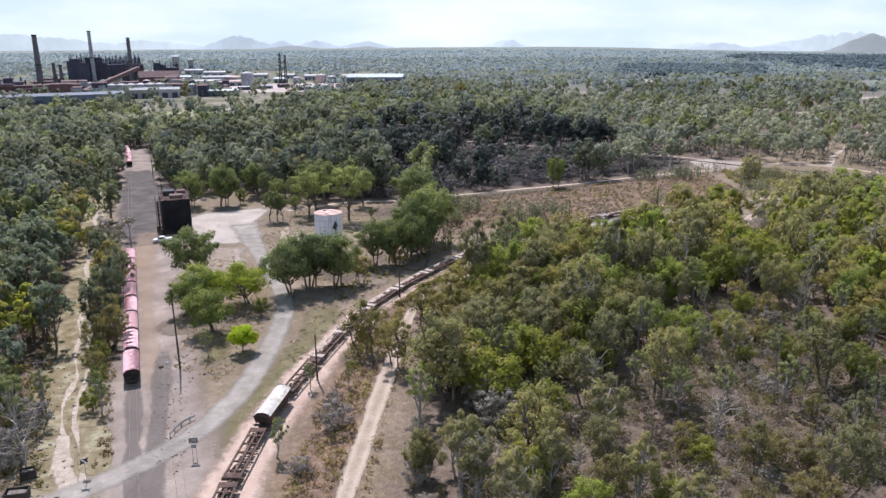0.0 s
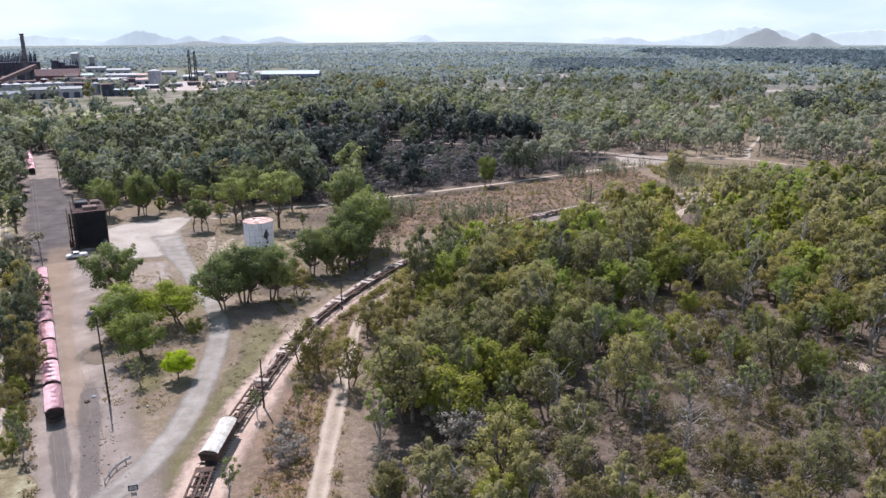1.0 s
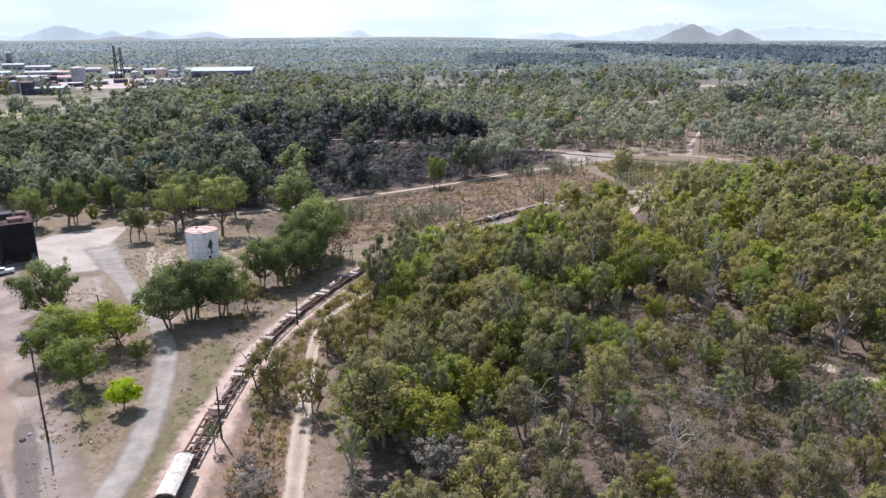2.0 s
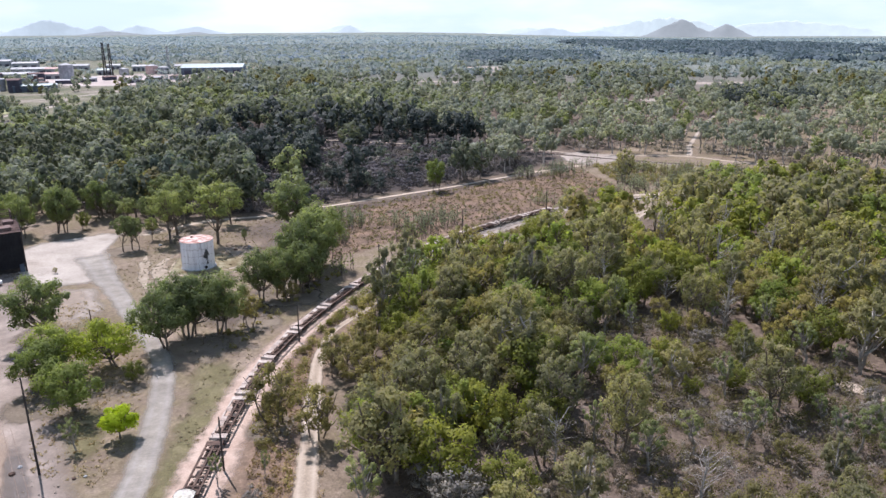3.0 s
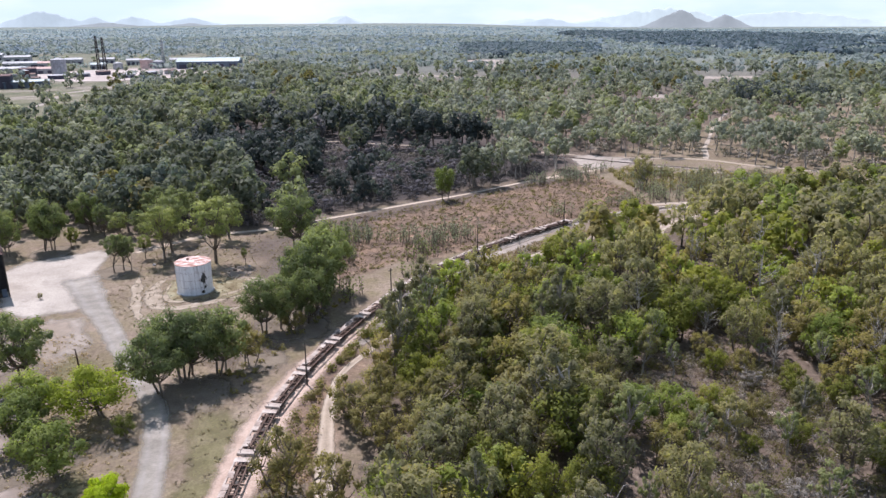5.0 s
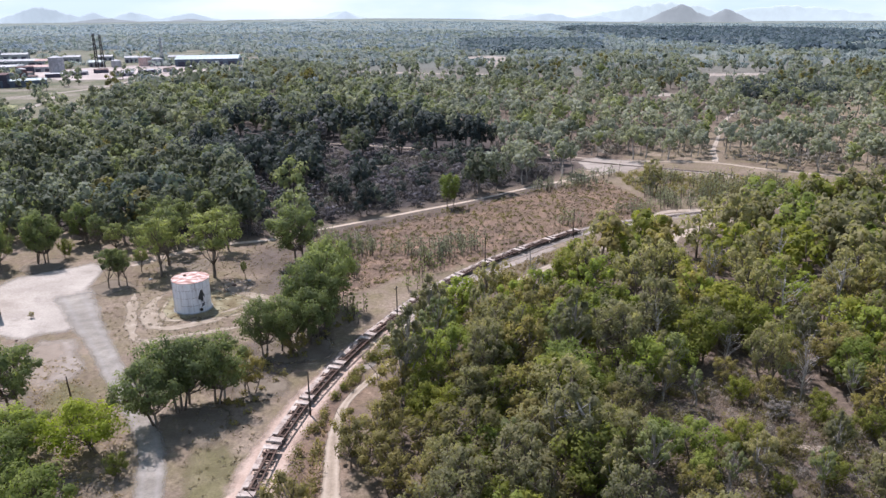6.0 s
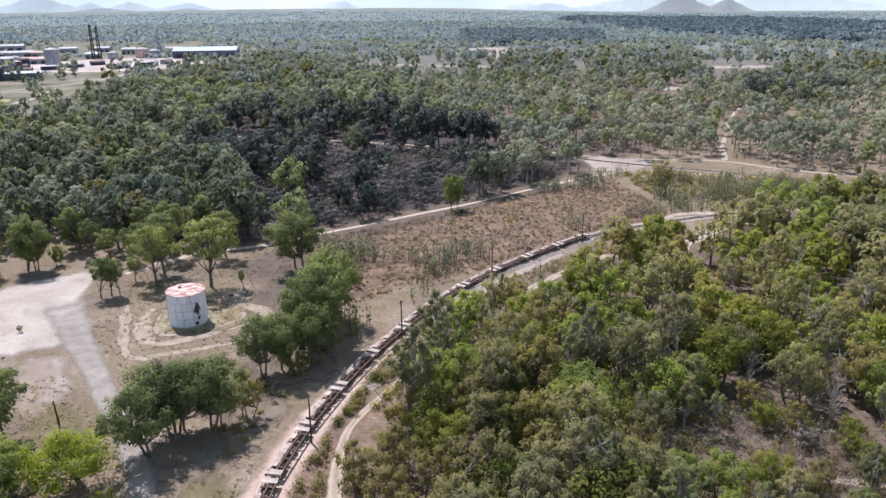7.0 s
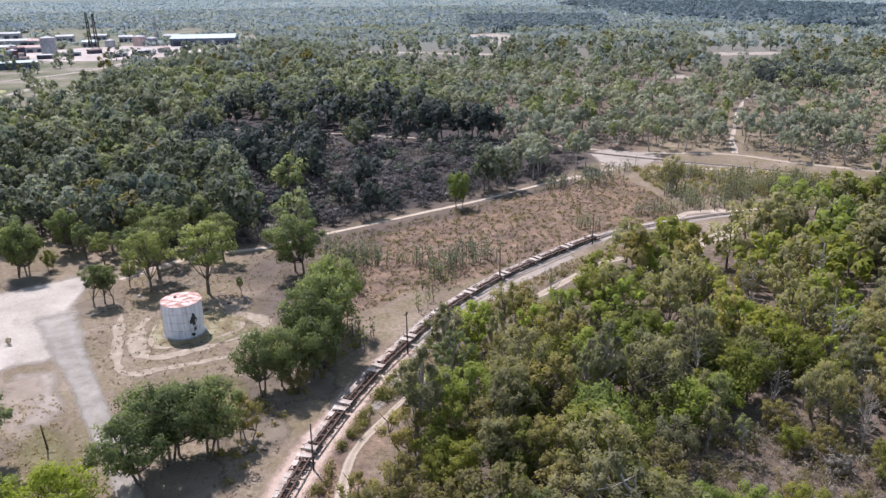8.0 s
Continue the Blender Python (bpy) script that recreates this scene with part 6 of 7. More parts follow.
# ---- tank ----
def storage_tank(x, y, R=4.0, H=7.2):
    top = thing("storage_tank", "white plated storage tank with rust runs and rusty roof", "storage tank")
    b = bmesh.new()
    bmesh.ops.create_cone(b, cap_ends=True, segments=64, radius1=R - 0.06, radius2=R - 0.06, depth=H, matrix=pose(0, 0, H / 2))
    part("inner_shell", b, RUST, top)
    n, rows = 20, 4
    b = bmesh.new()
    hh = H / rows - 0.05
    a = math.pi / n * 0.978
    k = 5
    ring = [[b.verts.new((r * math.cos(-a + 2 * a * i / (k - 1)), r * math.sin(-a + 2 * a * i / (k - 1)), z)) for i in range(k)] for r, z in ((R - 0.05, 0), (R, 0.01), (R, hh - 0.01), (R - 0.05, hh))]
    for lo, hi in zip(ring[:-1], ring[1:]):
        for i in range(k - 1):
            b.faces.new((lo[i], lo[i + 1], hi[i + 1], hi[i]))
    for s in (0, k - 1):
        b.faces.new([ring[j][s] for j in range(4)])
    me = bpy.data.meshes.new("plate")
    b.to_mesh(me)
    b.free()
    me.materials.append(TANK_PAINT)
    for r in range(rows):
        for i in range(n):
            share("plate", me, top, pose(0, 0, 0.03 + r * H / rows, 0, 0, 360 / n * i))
    b = bmesh.new()
    rings = [(R + 0.12, H - 0.06), (R + 0.12, H + 0.02), (R * 0.7, H + 0.16), (R * 0.35, H + 0.28), (0.02, H + 0.36)]
    prev = None
    for r, z in rings:
        ring = [b.verts.new((r * math.cos(2 * math.pi * i / 64), r * math.sin(2 * math.pi * i / 64), z)) for i in range(64)]
        if prev:
            for i in range(64):
                b.faces.new((prev[i], prev[(i + 1) % 64], ring[(i + 1) % 64], ring[i]))
        prev = ring
    roof = part("roof", b, TANK_ROOF, top, "flaking white roof with rust patches")
    b = bmesh.new()
    cyl(b, 0.35, 0.35, (-1.2, 0.8, H + 0.1), (-1.2, 0.8, H + 0.5), 12)
    part("hatch", b, RUST, roof)
    b = bmesh.new()
    bmesh.ops.create_cone(b, cap_ends=True, segments=48, radius1=R + 0.35, radius2=R + 0.25, depth=0.16, matrix=pose(0, 0, 0.05))
    part("footing", b, PLANT_GREY, top)
    # ladder on the shaded side and the manhole
    b = bmesh.new()
    for s in (-0.2, 0.2):
        beam(b, (-R - 0.15, s, 0.1), (-R - 0.15, s, H + 0.5), 0.05)
    for i in range(20):
        beam(b, (-R - 0.15, -0.2, 0.4 + i * 0.32), (-R - 0.15, 0.2, 0.4 + i * 0.32), 0.03)
    part("ladder", b, GALV, top).matrix_basis = pose(0, 0, 0, 0, 0, 25)
    az = math.radians(-58)
    c, s = math.cos(az), math.sin(az)
    b = bmesh.new()
    cyl(b, 0.36, 0.36, (c * R, s * R, 0.7), (c * (R + 0.22), s * (R + 0.22), 0.7), 14)
    part("manhole", b, STEEL_DARK, top)
    # oil spill running down from an old fitting
    rng = np.random.RandomState(3)
    b = bmesh.new()
    for k in range(44):
        a0 = az + 0.10 + rng.randn() * 0.06
        z0 = 4.1 + rng.randn() * 0.55
        ln, w = rng.uniform(0.4, 1.2), rng.uniform(0.04, 0.11)
        q = [b.verts.new(((R + 0.012 + 0.0003 * k) * math.cos(a0 + da), (R + 0.012 + 0.0003 * k) * math.sin(a0 + da), z)) for da, z in
             ((-w * 0.6, z0), (0, z0 + 0.15), (w * 0.6, z0), (w * 0.5, z0 - ln * 0.5), (0, z0 - ln), (-w * 0.5, z0 - ln * 0.5))]
        b.faces.new(q)
    for k in range(12):
        a0 = az + 0.16 + rng.randn() * 0.04
        z0 = 1.9 + rng.randn() * 0.35
        ln, w = rng.uniform(0.3, 0.7), rng.uniform(0.03, 0.06)
        q = [b.verts.new(((R + 0.026 + 0.0004 * k) * math.cos(a0 + da), (R + 0.026 + 0.0004 * k) * math.sin(a0 + da), z)) for da, z in ((-w * 0.6, z0), (0, z0 + 0.1), (w * 0.6, z0), (0, z0 - ln))]
        b.faces.new(q)
    part("spill", b, STAIN, top, "black oil stain")
    top.location = (x, y, 0)


storage_tank(*TANK_AT)


# ---- loading bin beside the yard ----
def loading_bin():
    top = thing("loading_bin", "tall charcoal sheeted ore loading bin with rusty roof", "industrial building")
    W, D, H = 8.0, 13.0, 10.2

    def sheet(name, w, h, m, gap=None):
        """Corrugated cladding, w wide and h high."""
        b = bmesh.new()
        n = int(w / 0.32)
        cols = []
        for i in range(n + 1):
            x = -w / 2 + w * i / n
            y = 0.05 * (i % 2)
            cols.append((b.verts.new((x, -y, 0)), b.verts.new((x, -y, h))))
        for a, c in zip(cols[:-1], cols[1:]):
            b.faces.new((a[0], c[0], c[1], a[1]))
        bmesh.ops.solidify(b, geom=b.faces[:], thickness=0.04)
        part(name, b, BLACK_SHEET, top).matrix_basis = m
    sheet("wall_front", W, H - 1.2, pose(0, 0, 1.2))
    sheet("wall_back", W, H - 1.2, pose(0, D, 1.2, 0, 0, 180))
    sheet("wall_side", D, H - 1.2, pose(W / 2, D / 2, 1.2, 0, 0, 90))
    sheet("wall_side", D, H - 1.2, pose(-W / 2, D / 2, 1.2, 0, 0, -90))
    b = bmesh.new()
    box(b, (W - 1.2, D - 0.6, 1.2), (0, D / 2, 0.6))
    part("base", b, STEEL_DARK, top)
    for x in (-W / 2 + 0.1, W / 2 - 0.1):
        for y in (-0.12, D * 0.33, D * 0.66, D):
            b = bmesh.new()
            beam(b, (x, y, 0), (x, y, H + 0.1), 0.3)
            part("column", b, STEEL_DARK, top)
    b = bmesh.new()
    n = 40
    rows = []
    for i in range(n + 1):
        x = -W / 2 - 0.3 + (W + 0.6) * i / n
        z = H + 0.12 + 0.05 * (i % 2)
        rows.append((b.verts.new((x, -0.4, z)), b.verts.new((x, D + 0.4, z + 0.25))))
    for a, c in zip(rows[:-1], rows[1:]):
        b.faces.new((a[0], c[0], c[1], a[1]))
    bmesh.ops.solidify(b, geom=b.faces[:], thickness=0.05)
    roof = part("roof", b, RUST_ROOF, top, "rust-brown corrugated roof")
    for x, y, w, d, h in ((0.4, 3.2, 3.6, 3.0, 0.9), (-1.4, 8.2, 3.2, 4.0, 1.5), (2.2, 9.8, 2.4, 3.0, 1.0)):
        b = bmesh.new()
        box(b, (w, d, h), (x, y, H + 0.2 + h / 2), bevel=0.08)
        part("roof_housing", b, RUST_ROOF if h < 1.2 else BLACK_SHEET, roof)
    # roof rails
    for y0, y1, x0, x1 in ((-0.3, -0.3, -W / 2, W / 2), (D + 0.3, D + 0.3, -W / 2, W / 2), (-0.3, D + 0.3, -W / 2 - 0.2, -W / 2 - 0.2), (-0.3, D + 0.3, W / 2 + 0.2, W / 2 + 0.2)):
        b = bmesh.new()
        n = 6
        for i in range(n + 1):
            x, y = x0 + (x1 - x0) * i / n, y0 + (y1 - y0) * i / n
            beam(b, (x, y, H + 0.1), (x, y, H + 1.25), 0.06)
        for z in (H + 0.7, H + 1.25):
            beam(b, (x0, y0, z), (x1, y1, z), 0.06)
        part("guard_rail", b, STEEL_DARK, roof)
    # open steel frame at the far end
    b = bmesh.new()
    for x in (-3.2, 3.2):
        for y in (D - 2.5, D + 2.0):
            beam(b, (x, y, 0 if y > D else H), (x, y, H + 3.0), 0.18)
    for z in (H + 3.0, H + 1.6):
        for y in (D - 2.5, D + 2.0):
            beam(b, (-3.2, y, z), (3.2, y, z), 0.14)
        for x in (-3.2, 3.2):
            beam(b, (x, D - 2.5, z), (x, D + 2.0, z), 0.14)
    part("hoist_frame", b, RUST, top)
    # stair tower on the track side
    b = bmesh.new()
    for y in (1.0, 3.4):
        for x in (-W / 2 - 0.35, -W / 2 - 1.5):
            beam(b, (x, y, 0), (x, y, H + 1.1), 0.14)
    for k in range(5):
        z = 2.0 * (k + 1)
        box(b, (1.2, 2.5, 0.08), (-W / 2 - 0.93, 2.2, z))
        s = -1 if k % 2 else 1
        beam(b, (-W / 2 - 0.93, 2.2 - s * 1.1, z - 2.0), (-W / 2 - 0.93, 2.2 + s * 1.1, z), 0.5, 0.08)
    part("stair_tower", b, RUST, top)
    b = bmesh.new()
    box(b, (1.0, 0.10, 2.05), (3.0, -0.10, 1.05), bevel=0.02)
    part("door", b, PLANT_BLUE, top)
    for x, y, w, d, h in ((-W / 2 - 1.2, 5.2, 1.2, 1.4, 1.8), (-W / 2 - 1.1, 8.5, 1.0, 2.2, 1.3)):
        b = bmesh.new()
        box(b, (w, d, h), (x, y, h / 2), bevel=0.05)
        part("switch_box", b, RUST, top)
    x, y = -81.3, 210.4
    top.matrix_basis = pose(x, y, 0, 0, 0, heading - 90)


loading_bin()


# ---- white utility vehicle ----
def utility_vehicle():
    car = thing("utility_vehicle", "white parked utility vehicle beside the loading bin", "car")
    b = bmesh.new()
    prof = [(-2.55, 0.45), (-2.55, 1.05), (-0.75, 1.08), (-0.55, 1.62), (0.75, 1.66), (1.25, 1.12), (2.35, 0.98), (2.55, 0.80), (2.55, 0.45)]
    rows = []
    for y, k in ((-0.9, 0.94), (-0.86, 1.0), (0.86, 1.0), (0.9, 0.94)):
        rows.append([b.verts.new((x * (0.985 if abs(y) > 0.88 else 1), y * (0.9 if z > 1.3 else 1), z)) for x, z in prof])
    n = len(prof)
    for a, c in zip(rows[:-1], rows[1:]):
        for i in range(n):
            b.faces.new((a[i], a[(i + 1) % n], c[(i + 1) % n], c[i]))
    b.faces.new(rows[0][::-1])
    b.faces.new(rows[-1])
    body = part("body", b, WHITE_PAINT, car)
    b = bmesh.new()
    box(b, (1.5, 1.5, 0.06), (-1.65, 0, 1.09))
    part("tray", b, GALV, body)
    for s in (-1, 1):
        b = bmesh.new()
        q = [b.verts.new((x, s * y, z)) for x, y, z in ((-0.45, 0.905, 1.14), (1.05, 0.905, 1.14), (0.66, 0.83, 1.58), (-0.42, 0.83, 1.56))]
        b.faces.new(q)
        bmesh.ops.solidify(b, geom=b.faces[:], thickness=0.02)
        part("side_window", b, GLASS_DARK, body)
    b = bmesh.new()
    b.faces.new([b.verts.new(p) for p in ((1.27, -0.75, 1.13), (1.27, 0.75, 1.13), (0.80, 0.68, 1.63), (0.80, -0.68, 1.63))])
    bmesh.ops.solidify(b, geom=b.faces[:], thickness=0.02)
    part("windscreen", b, GLASS_DARK, body)
    for x in (-1.55, 1.6):
        for s in (-1, 1):
            b = bmesh.new()
            cyl(b, 0.37, 0.37, (x, s * 0.70, 0.37), (x, s * 0.93, 0.37), 16)
            w = part("wheel", b, RUBBER, car)
            b = bmesh.new()
            cyl(b, 0.2, 0.2, (x, s * 0.92, 0.37), (x, s * 0.945, 0.37), 12)
            part("rim", b, GALV, w)
    for s in (-1, 1):
        b = bmesh.new()
        box(b, (0.06, 0.34, 0.14), (2.53, s * 0.66, 0.82), bevel=0.02)
        part("headlight", b, CERAMIC, body)
    b = bmesh.new()
    box(b, (0.14, 1.7, 0.2), (2.56, 0, 0.52), bevel=0.04)
    part("bumper", b, STEEL_DARK, body)
    car.matrix_basis = pose(-82.4, 200.9, 0.02, 0, 0, heading - 90 + 182)


utility_vehicle()


# ---- poles, signs, rail ----
def power_pole(x, y, h, label, mat, arm=1.6, turn=0.0, lean=0.0, insul=2):
    top = thing("power_pole", label, "pole", "power poles")
    b = bmesh.new()
    cyl(b, 0.17, 0.10, (0, 0, -0.2), (0, 0, h), 10)
    part("shaft", b, mat, top)
    if arm:
        b = bmesh.new()
        box(b, (arm, 0.1, 0.12), (0, 0.12, h - 0.5), bevel=0.01)
        beam(b, (-arm * 0.32, 0.12, h - 0.5), (0, 0.12, h - 1.05), 0.05)
        beam(b, (arm * 0.32, 0.12, h - 0.5), (0, 0.12, h - 1.05), 0.05)
        c = part("cross_arm", b, mat, top)
        for k in range(insul):
            b = bmesh.new()
            xx = -arm * 0.42 + arm * 0.84 * k / max(1, insul - 1)
            cyl(b, 0.05, 0.03, (xx, 0.12, h - 0.44), (xx, 0.12, h - 0.24), 8)
            part("insulator", b, CERAMIC, c)
    top.matrix_basis = pose(x, y, 0, 0, lean, turn)
    return top


power_pole(-60.1, 97.3, 9.8, "grey timber power pole with a pale cross-arm", TIMBER, 2.4, 8, -1, 3)
power_pole(-46.5, 115.2, 14.6, "tall dark steel light mast in the gravel yard", STEEL_DARK, 0, 0, -0.6)
power_pole(-21.9, 111.0, 8.3, "dark timber pole beside the parked wagons", DARK_TIMBER, 0, 0, 0)
power_pole(-11.2, 153.0, 8.0, "dark timber pole beside the parked wagons", DARK_TIMBER, 0, 0, 0.4)
power_pole(8.2, 186.2, 9.0, "dark timber pole with short arm beside the wagons", DARK_TIMBER, 1.3, 40, 0)
power_pole(36.0, 219.0, 8.0, "dark timber pole beside the parked wagons", DARK_TIMBER, 0, 0, 0)
power_pole(67.6, 238.0, 8.8, "dark timber pole beside the railway", DARK_TIMBER, 0, 0, 0)
power_pole(-127.7, 308.2, 9.8, "dark timber pole at the end of the yard", DARK_TIMBER, 0, 0, 0)
power_pole(-51.8, 167.5, 4.4, "thin leaning steel post in dry grass", RUST, 0, 0, -3)
power_pole(-85.5, 187.5, 8.5, "grey timber power pole with a pale cross-arm", TIMBER, 2.2, 20, 0, 3)


def road_sign(x, y, h, turn, label, plates):
    top = thing("road_sign", label, "sign")
    b = bmesh.new()
    cyl(b, 0.045, 0.045, (-0.25, 0, -0.1), (-0.25, 0, h), 8)
    cyl(b, 0.045, 0.045, (0.25, 0, -0.1), (0.25, 0, h * 0.75), 8)
    part("post", b, GALV, top)
    for w, hh, z, mat in plates:
        b = bmesh.new()
        box(b, (w, 0.03, hh), (0, -0.07, z), bevel=0.01)
        p = part("plate", b, mat, top)
        for k in range(3):
            b = bmesh.new()
            box(b, (w * 0.7, 0.012, hh * 0.08), (0, -0.09, z + hh * (0.22 - 0.22 * k)))
            part("lettering_bar", b, WHITE_PAINT, p)
    top.matrix_basis = pose(x, y, 0, 0, 0, turn)


road_sign(-34.2, 86.7, 3.2, 12, "dark road sign with unreadable pale lines on two posts", [(1.15, 0.75, 2.8, SIGN_FACE), (0.6, 0.4, 1.9, SIGN_FACE)])


def crossing_sign(x, y):
    top = thing("crossing_sign", "crossed boards of a level crossing sign on post", "sign")
    b = bmesh.new()
    cyl(b, 0.05, 0.05, (0, 0, -0.1), (0, 0, 3.4), 8)
    part("post", b, GALV, top)
    for a in (40, -40):
        b = bmesh.new()
        box(b, (1.5, 0.03, 0.2), (0, -0.07 - 0.01 * (a > 0), 3.05), (0, a, 0))
        part("board", b, WHITE_PAINT if a > 0 else PLANT_RED, top)
    b = bmesh.new()
    box(b, (0.9, 0.05, 0.7), (0, -0.03, 3.05), bevel=0.03)
    part("back_plate", b, SIGN_FACE, top)
    b = bmesh.new()
    box(b, (0.9, 0.5, 0.16), (0, 0, 0.06), bevel=0.02)
    part("footing", b, STEEL_DARK, top)
    top.matrix_basis = pose(x, y, 0, 0, 0, 10)


crossing_sign(-46.3, 81.1)


def guardrail():
    top = thing("guardrail", "short galvanised guardrail at the road bend", "guardrail")
    c = spline([(-39.6, 91.9), (-39.5, 94.2), (-38.9, 96.2), (-37.9, 97.6)], 0.4)
    _, r = normals2(c)
    V, F = [], []
    prof = ((0.0, 0.42), (0.06, 0.47), (0.0, 0.55), (0.0, 0.60), (0.06, 0.68), (0.0, 0.75))
    for (x, y), n in zip(c, r):
        V += [(x + n[0] * u, y + n[1] * u, z) for u, z in prof]
        V += [(x + n[0] * (u - 0.02), y + n[1] * (u - 0.02), z) for u, z in prof]
    k = len(prof) * 2
    for i in range(len(c) - 1):
        for off in (0, 6):
            for j in range(5):
                a = i * k + off + j
                F.append((a, a + 1, a + 1 + k, a + k))
    ob = new("rail", np_mesh("rail", V, F, [GALV]))
    ob.parent = top
    for i in range(1, len(c), 4):
        b = bmesh.new()
        box(b, (0.12, 0.12, 0.85), (c[i, 0] - r[i, 0] * 0.1, c[i, 1] - r[i, 1] * 0.1, 0.38))
        part("post", b, TIMBER, top)


guardrail()


def scrap_bin(x, y, w, d, h, turn, label):
    top = thing("scrap_bin", label, "bin", "scrap bins")
    b = bmesh.new()
    box(b, (w, d, 0.12), (0, 0, 0.12))
    for s in (-1, 1):
        box(b, (w, 0.08, h), (0, s * d / 2, h / 2 + 0.08))
        box(b, (0.08, d, h), (s * w / 2, 0, h / 2 + 0.08))
    part("shell", b, STEEL_DARK, top)
    b = bmesh.new()
    box(b, (w * 0.8, d * 0.7, 0.25), (0, 0, h * 0.75), (4, 3, 0), bevel=0.08)
    part("load", b, TIMBER, top)
    top.matrix_basis = pose(x, y, 0, 0, 0, turn)


scrap_bin(-53.2, 77.4, 2.6, 1.6, 1.1, 15, "dark open bin with pale scrap by the road")
scrap_bin(-54.4, 82.0, 1.8, 1.2, 1.2, 30, "small dark open bin by the dirt track")
scrap_bin(-47.5, 76.0, 0.5, 0.4, 1.0, 0, "narrow dark marker box at the road edge")
# debris in the yard and by the tank
for k, (x, y, s) in enumerate([(-50.2, 116, 0.9), (-49.7, 117.6, 0.7), (-41.6, 113.2, 0.6), (-40.2, 113.4, 0.5), (-44, 152, 0.5), (-24, 222, 0.8), (-27.5, 219.5, 1.1), (-48.5, 228.5, 1.0), (-69.5, 196, 0.6), (-66, 181, 0.6)]):
    b = bmesh.new()
    bmesh.ops.create_icosphere(b, subdivisions=2, radius=s * 0.5)
    rr = random.Random(k)
    for v in b.verts:
        v.co *= rr.uniform(0.75, 1.2)
        v.co.z *= 0.55
    ob = part("rubble_lump", b, PLANT_GREY if k % 2 else RUST)
    ob.location = (x, y, s * 0.18)
    tagged(ob, "lump of broken rubble on the dry ground", "rubble", "rubble lumps")


# ---- refinery and town on the plain ----
def works_stack(x, y, h, r, mat, label):
    top = thing("chimney_stack", label, "chimney", "refinery chimneys")
    b = bmesh.new()
    cyl(b, r, r * 0.66, (0, 0, 0), (0, 0, h), 20)
    part("shaft", b, mat, top)
    for f in (0.5, 0.985):
        b = bmesh.new()
        rr = r * (1 - 0.34 * f) + 0.5
        cyl(b, rr, rr, (0, 0, h * f), (0, 0, h * f + 1.2), 20)
        part("collar", b, STEEL_DARK, top)
    top.location = (x, y, 0)


def works_shed(name, x, y, w, d, h, turn, wall, roof, label, rise=2.5, doors=4):
    top = thing(name, label, "industrial building", "refinery buildings")
    b = bmesh.new()
    box(b, (w, d, h), (0, 0, h / 2))
    part("hall_wall", b, wall, top)
    b = bmesh.new()
    p = [(-w / 2 - 0.6, -d / 2 - 0.6, h), (-w / 2 - 0.6, 0, h + rise), (-w / 2 - 0.6, d / 2 + 0.6, h), (w / 2 + 0.6, -d / 2 - 0.6, h), (w / 2 + 0.6, 0, h + rise), (w / 2 + 0.6, d / 2 + 0.6, h)]
    v = [b.verts.new(q) for q in p]
    for q in ((0, 1, 4, 3), (1, 2, 5, 4), (0, 2, 1), (3, 4, 5), (0, 3, 5, 2)):
        b.faces.new([v[i] for i in q])
    part("roof", b, roof, top)
    for k in range(doors):
        b = bmesh.new()
        box(b, (w / doors * 0.55, 0.4, h * 0.62), (-w / 2 + w * (k + 0.5) / doors, -d / 2 - 0.1, h * 0.31))
        part("door", b, PLANT_DARK, top)
    top.matrix_basis = pose(x, y, 0, 0, 0, turn)


def works_tank(x, y, r, h, mat, label):
    top = thing("process_tank", label, "storage tank", "refinery tanks")
    b = bmesh.new()
    cyl(b, r, r, (0, 0, 0), (0, 0, h), 24)
    part("shell", b, mat, top)
    b = bmesh.new()
    cyl(b, r * 1.02, r * 0.1, (0, 0, h), (0, 0, h + r * 0.25), 24)
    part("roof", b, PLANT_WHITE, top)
    top.location = (x, y, 0)


def process_plant(x, y, w, d, h, turn, mat, label, vents, seed):
    """A large process building: stepped blocks, roof vents, pipe racks and bracing."""
    rng = np.random.RandomState(seed)
    top = thing("process_plant", label, "industrial building", "refinery buildings")
    b = bmesh.new()
    box(b, (w, d, h * 0.72), (0, 0, h * 0.36))
    part("main_block", b, mat, top)
    for k in range(6):
        b = bmesh.new()
        ww, hh = w * rng.uniform(0.1, 0.26), h * rng.uniform(0.55, 1.0)
        box(b, (ww, d * 0.8, hh), (w * rng.uniform(-0.42, 0.42), rng.uniform(-0.35, 0.1) * d, hh / 2))
        part("bay", b, mat, top)
    for k in range(vents):
        b = bmesh.new()
        xx = -w * 0.47 + w * 0.94 * k / max(1, vents - 1)
        z = h * rng.uniform(0.92, 1.12)
        row = (-0.28, -0.05, 0.2)[k % 3]
        cyl(b, 0.9, 0.6, (xx, d * row, h * 0.6), (xx, d * row, z), 8)
        part("vent", b, mat, top)
    for k in range(8):
        b = bmesh.new()
        xx = -w * 0.48 + w * 0.96 * k / 7
        beam(b, (xx, -d * 0.53, 0), (xx, -d * 0.53, h * 0.7), 1.0)
        beam(b, (xx, -d * 0.53, h * rng.uniform(0.2, 0.5)), (xx + w * 0.13, -d * 0.53, h * rng.uniform(0.3, 0.65)), 0.8)
        part("pipe_rack", b, PLANT_RED if k % 2 else STEEL_DARK, top)
    top.matrix_basis = pose(x, y, 0, 0, 0, turn)


